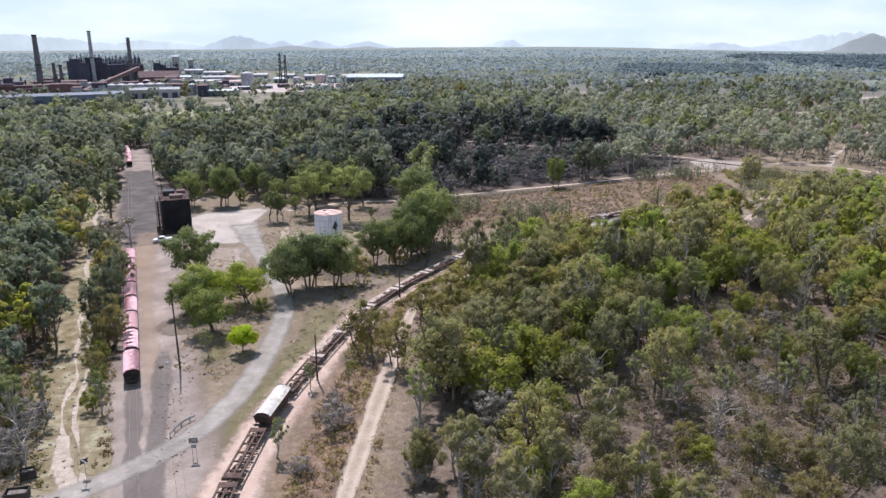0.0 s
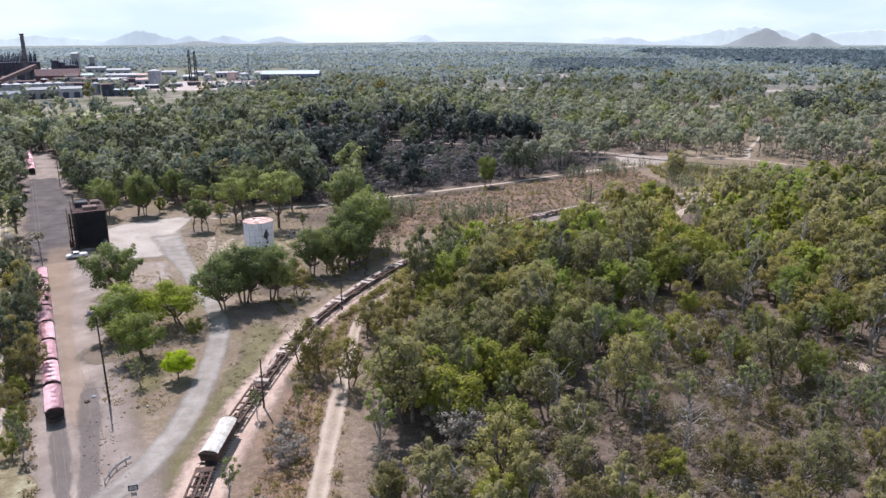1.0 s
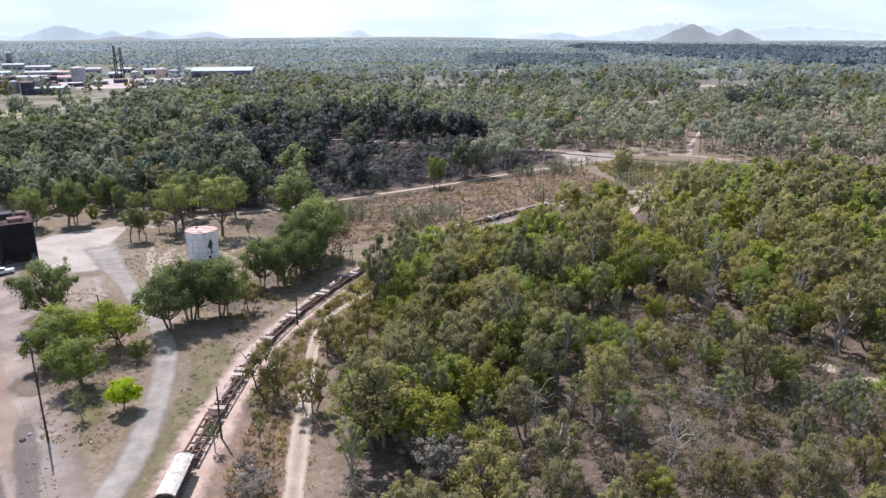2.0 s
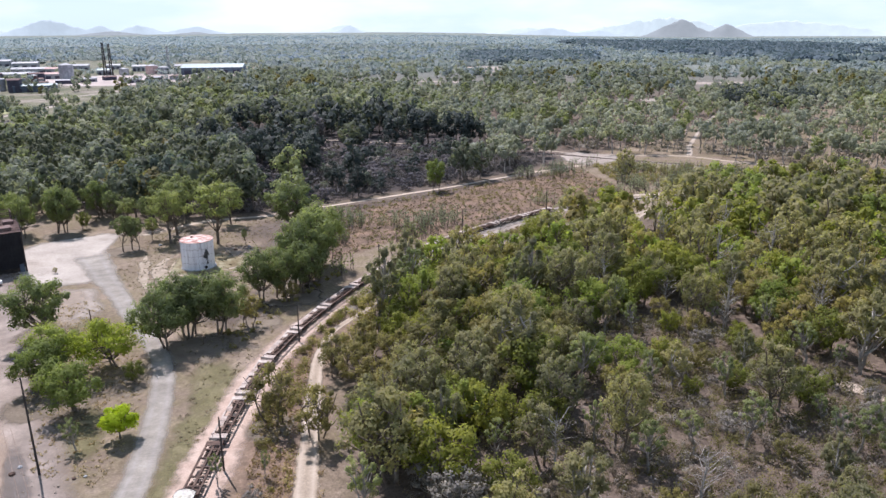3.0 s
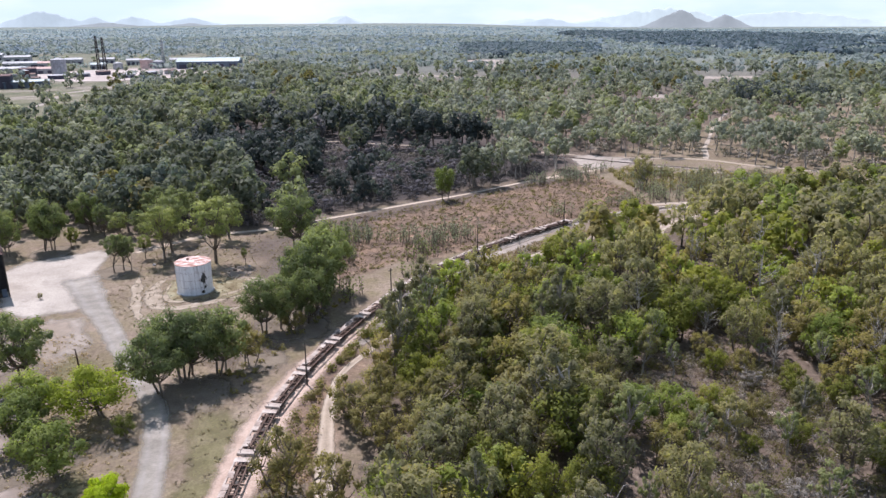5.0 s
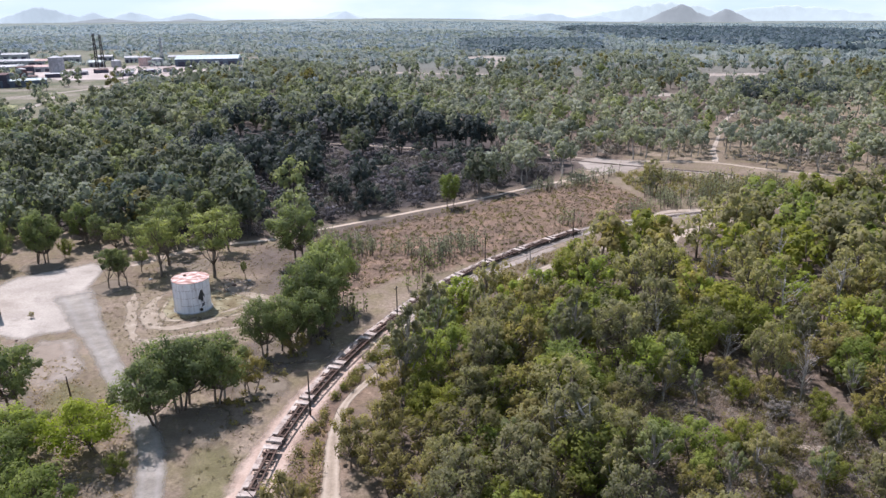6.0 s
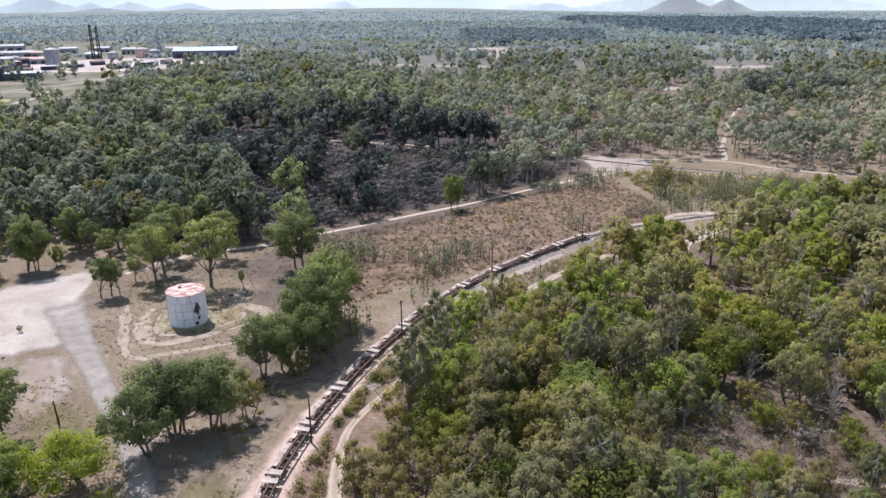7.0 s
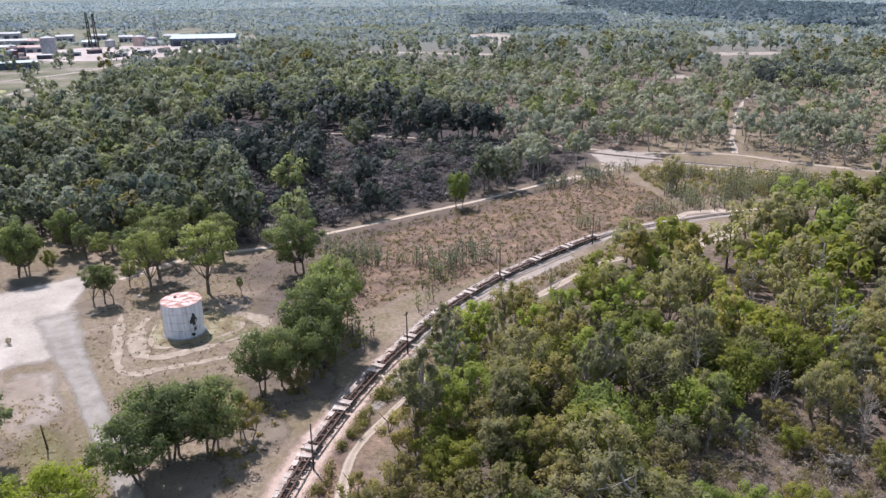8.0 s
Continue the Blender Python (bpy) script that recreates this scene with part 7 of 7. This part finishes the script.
def gallery(a, b_, w, label):
    """An inclined conveyor gallery on trestles."""
    top = thing("conveyor_gallery", label, "conveyor", "refinery conveyors")
    a, b_ = Vector(a), Vector(b_)
    b = bmesh.new()
    beam(b, a, b_, w, w)
    part("gallery", b, RUST_ROOF, top)
    for f in (0.2, 0.45, 0.7, 0.95):
        p = a.lerp(b_, f)
        b = bmesh.new()
        for s in (-1, 1):
            beam(b, (p.x + s * w, p.y, 0), (p.x, p.y, p.z), 0.7)
        part("trestle", b, STEEL_DARK, top)


def lattice_mast(x, y, h, mat, label):
    top = thing("lattice_mast", label, "mast", "refinery masts")
    b = bmesh.new()
    w = 1.6
    for sx in (-1, 1):
        for sy in (-1, 1):
            beam(b, (sx * w, sy * w, 0), (sx * w * 0.5, sy * w * 0.5, h), 0.55)
    part("legs", b, mat, top)
    b = bmesh.new()
    for k in range(8):
        z0, z1 = h * k / 8, h * (k + 1) / 8
        q0, q1 = w * (1 - 0.5 * k / 8), w * (1 - 0.5 * (k + 1) / 8)
        beam(b, (-q0, -q0, z0), (q1, -q1, z1), 0.35)
        beam(b, (q0, -q0, z0), (-q1, -q1, z1), 0.35)
    part("bracing", b, mat, top)
    top.location = (x, y, 0)


def at_bearing(bear, dist):
    dist = 0.955 * dist
    return dist * math.sin(math.radians(bear)), dist * math.cos(math.radians(bear))


# bearing in degrees right of +y and distance from the walk's start
def B_(bear, dist):
    return at_bearing(bear, dist)


works_stack(*B_(-28.9, 1010), 66, 3.7, STACK_GREY, "dark concrete refinery chimney")
works_stack(*B_(-25.6, 1250), 74, 3.3, PLANT_GREY, "grey concrete refinery chimney")
works_stack(*B_(-23.2, 1180), 64, 3.3, STACK_GREY, "dark concrete refinery chimney")
works_stack(*B_(-27.6, 1040), 32, 2.6, STACK_GREY, "short dark refinery chimney")
works_stack(*B_(-28.0, 1050), 34, 2.6, STACK_GREY, "short dark refinery chimney")
process_plant(-512, 1110, 100, 50, 38, 24, PLANT_DARK, "huge dark steel process building with roof vents", 54, 1)
x, y = B_(-29.3, 960)
process_plant(x, y, 90, 40, 20, 26, PLANT_RED, "maroon process plant with pipe racks", 6, 2)
process_plant(-436, 1140, 34, 30, 30, 20, PLANT_DARK, "dark steel process tower block", 5, 3)
works_shed("ore_shed", -408, 1040, 52, 30, 12, 18, PLANT_RED, PLANT_RED, "rust-red ore storage shed", 8, 3)
x, y = B_(-31.5, 980)
process_plant(x, y, 50, 40, 22, 28, PLANT_DARK, "dark steel plant with pipe racks", 6, 4)
a, c = B_(-26.6, 940), B_(-22.7, 1060)
gallery((*a, 5), (*c, 27), 4.0, "long rusty inclined conveyor gallery")
for k in range(7):
    works_tank(*B_(-25.2 + 0.62 * k, 930), 6.0, 13, PLANT_GREY, "grey process tank in the refinery")
works_shed("process_hall", *B_(-21.8, 900), 50, 20, 9, 20, PLANT_GREY, PLANT_GREY, "grey refinery hall with weathered roof", 2, 5)
works_shed("long_store", -372, 692, 120, 22, 10, 30, PLANT_BLUE, PLANT_BLUE, "long blue-grey store shed", 2, 9)
works_shed("long_store", -256, 820, 38, 14, 6, 12, PLANT_BLUE, PLANT_TEAL, "blue store shed with pale roof", 1.5, 4)
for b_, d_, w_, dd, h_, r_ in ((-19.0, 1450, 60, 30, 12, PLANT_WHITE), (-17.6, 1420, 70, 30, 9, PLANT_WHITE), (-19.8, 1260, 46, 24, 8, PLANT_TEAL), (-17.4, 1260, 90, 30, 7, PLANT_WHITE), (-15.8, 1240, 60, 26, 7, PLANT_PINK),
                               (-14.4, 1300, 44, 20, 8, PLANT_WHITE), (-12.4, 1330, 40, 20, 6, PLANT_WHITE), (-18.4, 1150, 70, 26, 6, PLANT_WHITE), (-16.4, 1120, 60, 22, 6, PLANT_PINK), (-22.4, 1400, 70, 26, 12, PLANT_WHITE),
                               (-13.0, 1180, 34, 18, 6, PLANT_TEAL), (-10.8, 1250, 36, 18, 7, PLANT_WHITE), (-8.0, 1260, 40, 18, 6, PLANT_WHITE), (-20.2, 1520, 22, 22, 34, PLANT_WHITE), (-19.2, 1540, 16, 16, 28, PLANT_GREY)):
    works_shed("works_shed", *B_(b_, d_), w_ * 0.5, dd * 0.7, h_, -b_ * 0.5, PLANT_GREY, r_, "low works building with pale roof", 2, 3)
works_tank(-268, 975, 8.0, 18.5, PLANT_WHITE, "large cream storage tank")
works_tank(-193, 1092, 8.0, 11, PLANT_PINK, "pinkish domed storage tank")
works_tank(-177, 1086, 7.0, 9, PLANT_WHITE, "white round storage tank")
works_tank(-226, 1080, 6.0, 8, PLANT_GREY, "grey round storage tank")
lattice_mast(-248, 1076, 42, STEEL_DARK, "dark steel lattice mast")
lattice_mast(-241, 1078, 40, STEEL_DARK, "dark steel lattice mast")
lattice_mast(-172, 1096, 36, PLANT_GREY, "pale grey lattice mast")
works_shed("silver_shed", -111, 1076, 78, 40, 9, -4, PLANT_BLUE, PLANT_TEAL, "large shed with pale green roof and dark sides", 4, 5)
for k in range(9):
    x, y = B_(-17 + 1.4 * k, 985 + 22 * (k % 4))
    works_shed("works_hut", x, y, 14 + 3 * (k % 3), 8, 4, 12 * k, PLANT_DARK if k % 2 else PLANT_GREY, PLANT_WHITE if k % 3 else RUST_ROOF, "small works hut on pale ground", 1, 2)
patch("ore_yard", ORE_YARD, soft_ground("ore_yard_dust", (0.33, 0.27, 0.25), (0.41, 0.35, 0.325), (0.50, 0.44, 0.41), 0.02, 0.3, None, 0.15, 0.05, 0.8), 0.05,
      "pale pinkish bare ore yard", "bare ground", 25)
ribbon("works_road", [(-420, 640), (-330, 650), (-270, 690), (-215, 735), (-180, 790), (-165, 860), (-150, 960)], [7, 8, 8, 9], CLEARING, 0.055, "pale dirt road through the works", "dirt track", 6.0)
ribbon("works_road", [(-215, 560), (-205, 610), (-196, 660), (-205, 730)], [6, 7, 6], CLEARING, 0.056, "pale dirt road beside the paddock", "dirt track", 6.0)
patch("green_paddock", [(-262, 556), (-240, 552), (-214, 600), (-208, 650), (-232, 660), (-252, 600)], soft_ground("paddock_grass", (0.20, 0.20, 0.10), (0.26, 0.26, 0.14), (0.33, 0.31, 0.18), 0.03, 0.4, None, 0.2, 0.05, 0.8), 0.05, "dry green paddock beyond the trees", "grass", 12)
patch("north_clearing", BARE_NORTH, CLEARING, 0.06, "pale bare clearing in the woodland", "bare ground", 30)
patch("bare_strip", BARE_STRIP, CLEARING, 0.06, "pale bare strip in the woodland", "bare ground", 12)
patch("bare_clearing", BARE_EAST, CLEARING, 0.06, "pale bare clearing in the woodland", "bare ground", 14)
patch("bare_clearing", BARE_HUT, CLEARING, 0.06, "pale bare clearing in the woodland", "bare ground", 6)


# ---- far trees coloured for cloud shade, and fig trees ----
def dark_stand(name, label, poly, cell, h, seed, size, mat=LEAF_DARK):
    rng = np.random.RandomState(seed)
    p = np.array(poly)
    gx, gy = np.meshgrid(np.arange(p[:, 0].min(), p[:, 0].max(), cell), np.arange(p[:, 1].min(), p[:, 1].max(), cell))
    x, y = (gx + rng.uniform(-0.4, 0.4, gx.shape) * cell).ravel(), (gy + rng.uniform(-0.4, 0.4, gx.shape) * cell).ravel()
    ok = inside(x + rng.uniform(-2, 2, x.shape) * cell, y + rng.uniform(-2, 2, x.shape) * cell, poly) & (rng.rand(len(x)) < 0.85)
    VV = []
    for a, b in zip(x[ok], y[ok]):
        z0 = float(plain_z(a, b))
        v, _ = leaves(rng, np.array([a, b, z0 + h * 0.55]), np.array([cell * 0.7, cell * 0.7, h * 0.5]), 40, size, None, 0.8)
        VV.append(v)
    V = np.concatenate(VV)
    tagged(new(name, np_mesh(name, V, np.arange(len(V)).reshape(-1, 3), [mat])), label, "woodland", kind="stuff")


# first and last stand: darker trees in place of cloud shadows on the plain
dark_stand("pine_plantation", "trees on the far plain coloured dark for a cloud shadow", [(265, 1180), (455, 1175), (600, 1540), (372, 1660)], 15, 11, 3, 5.0, LEAF_FAR_SHADE)
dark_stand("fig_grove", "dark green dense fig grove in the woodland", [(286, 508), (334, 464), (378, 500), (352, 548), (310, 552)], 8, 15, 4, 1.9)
dark_stand("far_tree_line", "distant trees coloured dark for a cloud shadow", [(742, 1760), (830, 1040), (1414, 1675), (1520, 2300), (1038, 2800)], 32, 11, 6, 9.0, LEAF_FAR_SHADE)


# ---- undergrowth ----
def undergrowth(name, label, seed, n, region, height, spread, per, size, mat, category, dens=1.0):
    """Low tufts or bushes strewn over a stretch of the plan."""
    rng = np.random.RandomState(seed)
    VV = []
    x, y = region(rng, n)
    for line, gap in ((DIRT_E, 1.6), (TANK_PATH, 1.4), (EW_UPPER, 2.0), (EW_LOWER, 2.0), (PATH_NE, 2.5), (EW_RAIL, 2.6), (DIRT_W, 2.0), (TRACK_2, 3.4), (ROAD_LINE, 3.2)):
        d, _ = line_dist(x, y, line)
        k = d > gap
        x, y = x[k], y[k]
    for a, b in zip(x, y):
        s = rng.uniform(0.6, 1.3)
        v, _ = leaves(rng, np.array([a, b, height * s * 0.42]), np.array([spread * s, spread * s, height * s * 0.55]), per, size)
        v[:, 2] = np.maximum(v[:, 2], 0.0)
        VV.append(v)
    V = np.concatenate(VV)
    tagged(new(name, np_mesh(name, V, np.arange(len(V)).reshape(-1, 3), [mat])), label, category, kind="stuff")


def in_poly(poly):
    p = np.array(poly)

    def pick(rng, n):
        x, y = rng.uniform(p[:, 0].min(), p[:, 0].max(), n * 3), rng.uniform(p[:, 1].min(), p[:, 1].max(), n * 3)
        ok = inside(x, y, poly)
        return x[ok][:n], y[ok][:n]
    return pick


SCRUB_POLY = [(-6, 66), (-4, 130), (0, 156), (16, 183), (45, 210), (88, 233), (140, 252), (200, 250), (180, 160), (110, 100), (60, 66)]
undergrowth("dry_scrub", "grey-brown low bushes under the scrub", 1, 700, in_poly(SCRUB_POLY), 1.7, 1.0, 66, 0.16, LEAF_GREY, "undergrowth")
undergrowth("green_scrub", "low olive bushes under the scrub", 2, 700, in_poly(SCRUB_POLY), 2.0, 1.1, 64, 0.2, LEAF_OLIVE, "undergrowth")
undergrowth("dry_grass", "pale dry grass tufts on the scrub floor", 3, 2600, in_poly(SCRUB_POLY), 0.5, 0.6, 14, 0.16, LEAF_VERGE, "grass")
undergrowth("twig_scrub", "grey leafless bushes on the scrub floor", 21, 760, in_poly(DRY), 2.2, 1.1, 78, 0.16, LEAF_GREY, "undergrowth")
undergrowth("brown_scrub", "brown dead bushes on the scrub floor", 26, 700, in_poly(DRY), 1.8, 1.0, 64, 0.16, LEAF_BROWN, "undergrowth")
undergrowth("olive_scrub", "olive bushes on the scrub floor", 22, 1000, in_poly(DRY), 2.2, 1.2, 66, 0.21, LEAF_OLIVE, "undergrowth")
undergrowth("scrub_fringe", "yellow-green bushes along the scrub edge", 23, 260, in_poly([(-6, 150), (2, 168), (14, 184), (30, 200), (50, 214), (54, 219), (34, 207), (14, 191), (0, 175), (-8, 158)]), 2.0, 1.1, 80, 0.26, LEAF_GREEN, "undergrowth")
undergrowth("woodland_shrubs", "grey leafless shrubs under the open woodland", 44, 900, in_poly([(100, 372), (140, 358), (200, 312), (260, 262), (330, 300), (320, 420), (240, 480), (120, 470)]), 2.6, 1.7, 34, 0.42, LEAF_GREY, "undergrowth")
undergrowth("junction_bushes", "grey-green bushes between the far tracks", 24, 520, in_poly([(112, 300), (118, 326), (140, 312), (190, 284), (196, 276), (190, 268), (130, 268), (112, 280)]), 2.2, 1.3, 40, 0.36, LEAF_OLIVE, "undergrowth")
VERGE = [(-21, 66), (-20, 100), (-17, 122), (-10, 146), (-4, 160), (10, 178), (30, 200), (50, 215), (80, 232), (80, 236), (55, 226), (20, 200), (2, 172), (-5, 155), (-8, 130), (-9, 100), (-10, 66)]
undergrowth("verge_grass", "long dry brown grass between railway and dirt track", 4, 6000, in_poly(VERGE), 0.9, 0.7, 12, 0.25, LEAF_VERGE, "grass")
undergrowth("verge_bushes", "scattered grey-green bushes beside the railway", 5, 460, in_poly(VERGE), 1.5, 1.0, 50, 0.24, LEAF_OLIVE, "undergrowth")
undergrowth("verge_thicket", "olive-brown bushes between railway and dirt track", 25, 190, in_poly([(-17, 112), (-8, 142), (0, 163), (8, 174), (4, 178), (-5, 167), (-13, 150), (-19, 125)]), 1.9, 1.1, 70, 0.25, LEAF_OLIVE, "undergrowth")
undergrowth("field_bushes", "small dry olive bushes in the open field", 27, 620, in_poly(FIELD), 0.9, 0.8, 26, 0.26, LEAF_OLIVE, "undergrowth")
undergrowth("field_tufts", "dark brown grass tufts in the open field", 28, 1500, in_poly(FIELD), 0.5, 0.7, 14, 0.26, LEAF_BROWN, "grass")
undergrowth("field_grass", "reddish dry grass across the open field", 6, 2000, in_poly(FIELD), 0.3, 1.5, 11, 0.2, leaf_mat("red_grass_blade", (0.19, 0.145, 0.11), (0.25, 0.19, 0.145), (0.30, 0.245, 0.185), 0.2), "grass")
OPEN = [(-6, 205), (14, 218), (52.6, 236.7), (87.6, 251.5), (136.1, 258.6), (184.7, 260.5), (179.2, 279.3), (134.8, 307.3), (107.5, 320.7), (80.8, 304.3), (67.5, 293.3), (106.2, 292.8), (106.7, 269.3), (77.8, 257.3), (48.6, 246.2), (19.2, 237), (3.3, 246.7), (-4.6, 258.2)]


def saplings(name, label, seed, n, region, h, mat):
    """Slim young gums, each a stem with a few leaf tufts."""
    rng = np.random.RandomState(seed)
    x, y = region(rng, n)
    parts_w, parts_c = [], []
    thick = np.array([noise.noise((a * 0.06, b * 0.06, 2.0)) for a, b in zip(x, y)]) > -0.05
    x, y = x[thick], y[thick]
    for line, gap in ((TANK_PATH, 2.5), (EW_UPPER, 3.0), (EW_LOWER, 3.0), (EW_RAIL, 3.0), (TRACK_2, 4.5)):
        d, _ = line_dist(x, y, line)
        k = d > gap
        x, y = x[k], y[k]
    for a, b in zip(x, y):
        s = h * rng.uniform(0.55, 1.35)
        w, c = grow(int(rng.randint(1 << 20)), s, s * 0.46, 6, 84, 0.24, 0.10, 1, 0.05, 1.9, False, 3)
        parts_w.append((w[0] + (a, b, 0, 0, 0, 0), w[1]))
        parts_c.append((c[0] + (a, b, 0, 0, 0, 0), c[1]))
    W, C = join(parts_w), join(parts_c)
    V, F = join([W, C])
    me = np_mesh(name, V, F, [BARK, mat], np.r_[np.zeros(len(W[1])), np.ones(len(C[1]))])
    tagged(new(name, me), label, "saplings", kind="stuff")


saplings("young_gums", "slim young gum saplings in dry grass", 7, 2100, in_poly(OPEN), 4.6, LEAF_MID)
saplings("railside_saplings", "slim young gums beside the railway", 8, 130, in_poly([(-8, 196), (0, 186), (14, 204), (26, 216), (20, 232), (4, 236), (-6, 226), (-2, 208)]), 4.8, LEAF_PALE)
saplings("junction_saplings", "young gums between the tracks", 9, 400, in_poly([(118, 268), (190, 268), (196, 276), (140, 314), (118, 322)]), 4.8, LEAF_GUM)
GLOOM_POLY = [(-44, 264.4), (-24.3, 260.4), (18.9, 280.7), (84.6, 312.7), (99.6, 334.7), (79.9, 359.9), (37.5, 373.4), (-20.4, 379.9), (-43.8, 341.6)]
# scrub inside the cloud shadow, darkened by its twig colour
undergrowth("gloom_scrub", "dense leafless scrub coloured dark for cloud shade", 10, 1500, in_poly(GLOOM_POLY), 3.0, 1.6, 40, 0.36, LEAF_DARKGREY, "undergrowth")
undergrowth("edge_scrub", "dry scrub along the footpath coloured dark for cloud shade", 18, 520, in_poly([(-60, 266), (-24, 263), (20, 286), (88, 320), (96, 334), (60, 326), (20, 308), (-24, 288), (-64, 284)]), 2.2, 1.4, 44, 0.34, LEAF_DARKGREY, "undergrowth")
WEST = [(-50, 78), (-60, 96), (-70, 118), (-95, 170), (-130, 170), (-100, 100), (-70, 76)]
undergrowth("west_scrub", "grey-brown dry scrub beside the dirt track", 11, 700, in_poly(WEST), 1.5, 0.9, 56, 0.18, LEAF_OLIVE, "undergrowth")
undergrowth("west_grass", "dry brown grass beside the dirt track", 12, 2200, in_poly(WEST + [(-60, 74)]), 0.7, 0.6, 10, 0.3, LEAF_VERGE, "grass")
undergrowth("yard_edge_grass", "dry grass between dirt track and yard", 13, 900, in_poly([(-44, 76), (-50, 92), (-60, 112), (-72, 140), (-84, 170), (-80, 170), (-66, 134), (-54, 106), (-46, 88)]), 0.7, 0.6, 10, 0.3, LEAF_VERGE, "grass")


def stones(name, label, seed, region, n, size, mat):
    """Loose stones half sunk in the ground."""
    rng = np.random.RandomState(seed)
    x, y = region(rng, n)
    ico = np.array([(0, 0, 1), (0.9, 0, 0.2), (0.28, 0.85, 0.25), (-0.72, 0.53, 0.2), (-0.72, -0.53, 0.25), (0.28, -0.85, 0.2), (0, 0, -0.6)])
    face = np.array([(0, 1, 2), (0, 2, 3), (0, 3, 4), (0, 4, 5), (0, 5, 1), (6, 2, 1), (6, 3, 2), (6, 4, 3), (6, 5, 4), (6, 1, 5)])
    VV, FF = [], []
    for k, (a, b) in enumerate(zip(x, y)):
        s = size * rng.uniform(0.4, 1.5)
        VV.append(ico * s * rng.uniform(0.6, 1.3, 3) * rng.uniform(0.85, 1.15, (7, 1)) + (a, b, 0.1 * s))
        FF.append(face + 7 * k)
    tagged(new(name, np_mesh(name, np.concatenate(VV), np.concatenate(FF), [mat])), label, "stones", kind="stuff")


STONE = worn("pale_stone", (0.33, 0.28, 0.23), (0.24, 0.20, 0.165), (0.43, 0.37, 0.32), 0.95, 0, 1.5, 6, "World")
GULLY_POLY = [(-46, 76), (-52, 90), (-60, 108), (-67, 126), (-72, 124), (-64, 104), (-60, 92), (-54, 80), (-50, 74)]
undergrowth("park_tufts", "short dry grass tufts on dusty ground", 41, 1100, in_poly([(-31, 118), (-31, 150), (-38, 170), (-56, 206), (-52, 240), (-30, 254), (-8, 258), (-4, 200), (-14, 166), (-22, 140), (-25, 118)]), 0.28, 0.45, 9, 0.2, LEAF_GRASS, "grass")
undergrowth("park_litter", "brown fallen leaves and twigs on dusty ground", 42, 600, in_poly([(-31, 118), (-31, 150), (-38, 170), (-56, 206), (-52, 240), (-30, 254), (-8, 258), (-4, 200), (-14, 166), (-22, 140), (-25, 118)]), 0.14, 0.7, 8, 0.2, LEAF_BROWN, "leaf litter")
undergrowth("roadside_tufts", "short dry grass tufts between yard and road", 43, 900, in_poly([(-48, 116), (-38, 110), (-36, 122), (-38, 146), (-46, 166), (-56, 186), (-64, 184), (-60, 150), (-52, 130)]), 0.28, 0.45, 9, 0.2, LEAF_GRASS, "grass")
stones("gully_stones", "pale loose stones in the washed-out track", 31, in_poly(GULLY_POLY), 170, 0.20, STONE)
stones("bank_stones", "pale stones and clods on the bare bank", 32, in_poly([(-56, 88), (-60, 98), (-66, 100), (-66, 90), (-60, 80)]), 110, 0.26, STONE)
stones("yard_stones", "small stones scattered in the yard gravel", 33, in_poly([(-46, 120), (-36, 92), (-34, 82), (-38, 82), (-44, 96), (-50, 116)]), 160, 0.16, STONE)
undergrowth("rail_bushes", "low grey bushes beside the wagons", 17, 60, in_poly([(-24, 150), (-14, 172), (0, 192), (-6, 196), (-20, 176), (-28, 158)]), 1.2, 0.9, 30, 0.34, LEAF_OLIVE, "undergrowth")

# small works clutter on the plain
rngw = random.Random(5)
for k in range(64):
    x, y = B_(rngw.uniform(-31, -17), rngw.uniform(900, 1120))
    if k % 3 == 0:
        works_tank(x, y, rngw.uniform(2.5, 5), rngw.uniform(5, 12), PLANT_GREY if k % 2 else PLANT_RED, "small round process tank in the refinery")
    else:
        works_shed("plant_block", x, y, rngw.uniform(8, 26), rngw.uniform(8, 14), rngw.uniform(5, 16), rngw.uniform(0, 40), (PLANT_RED, PLANT_DARK, PLANT_GREY)[k % 3], (PLANT_DARK, PLANT_RED, RUST_ROOF)[k % 3], "small dark refinery block with pipe work", 1.0, 2)
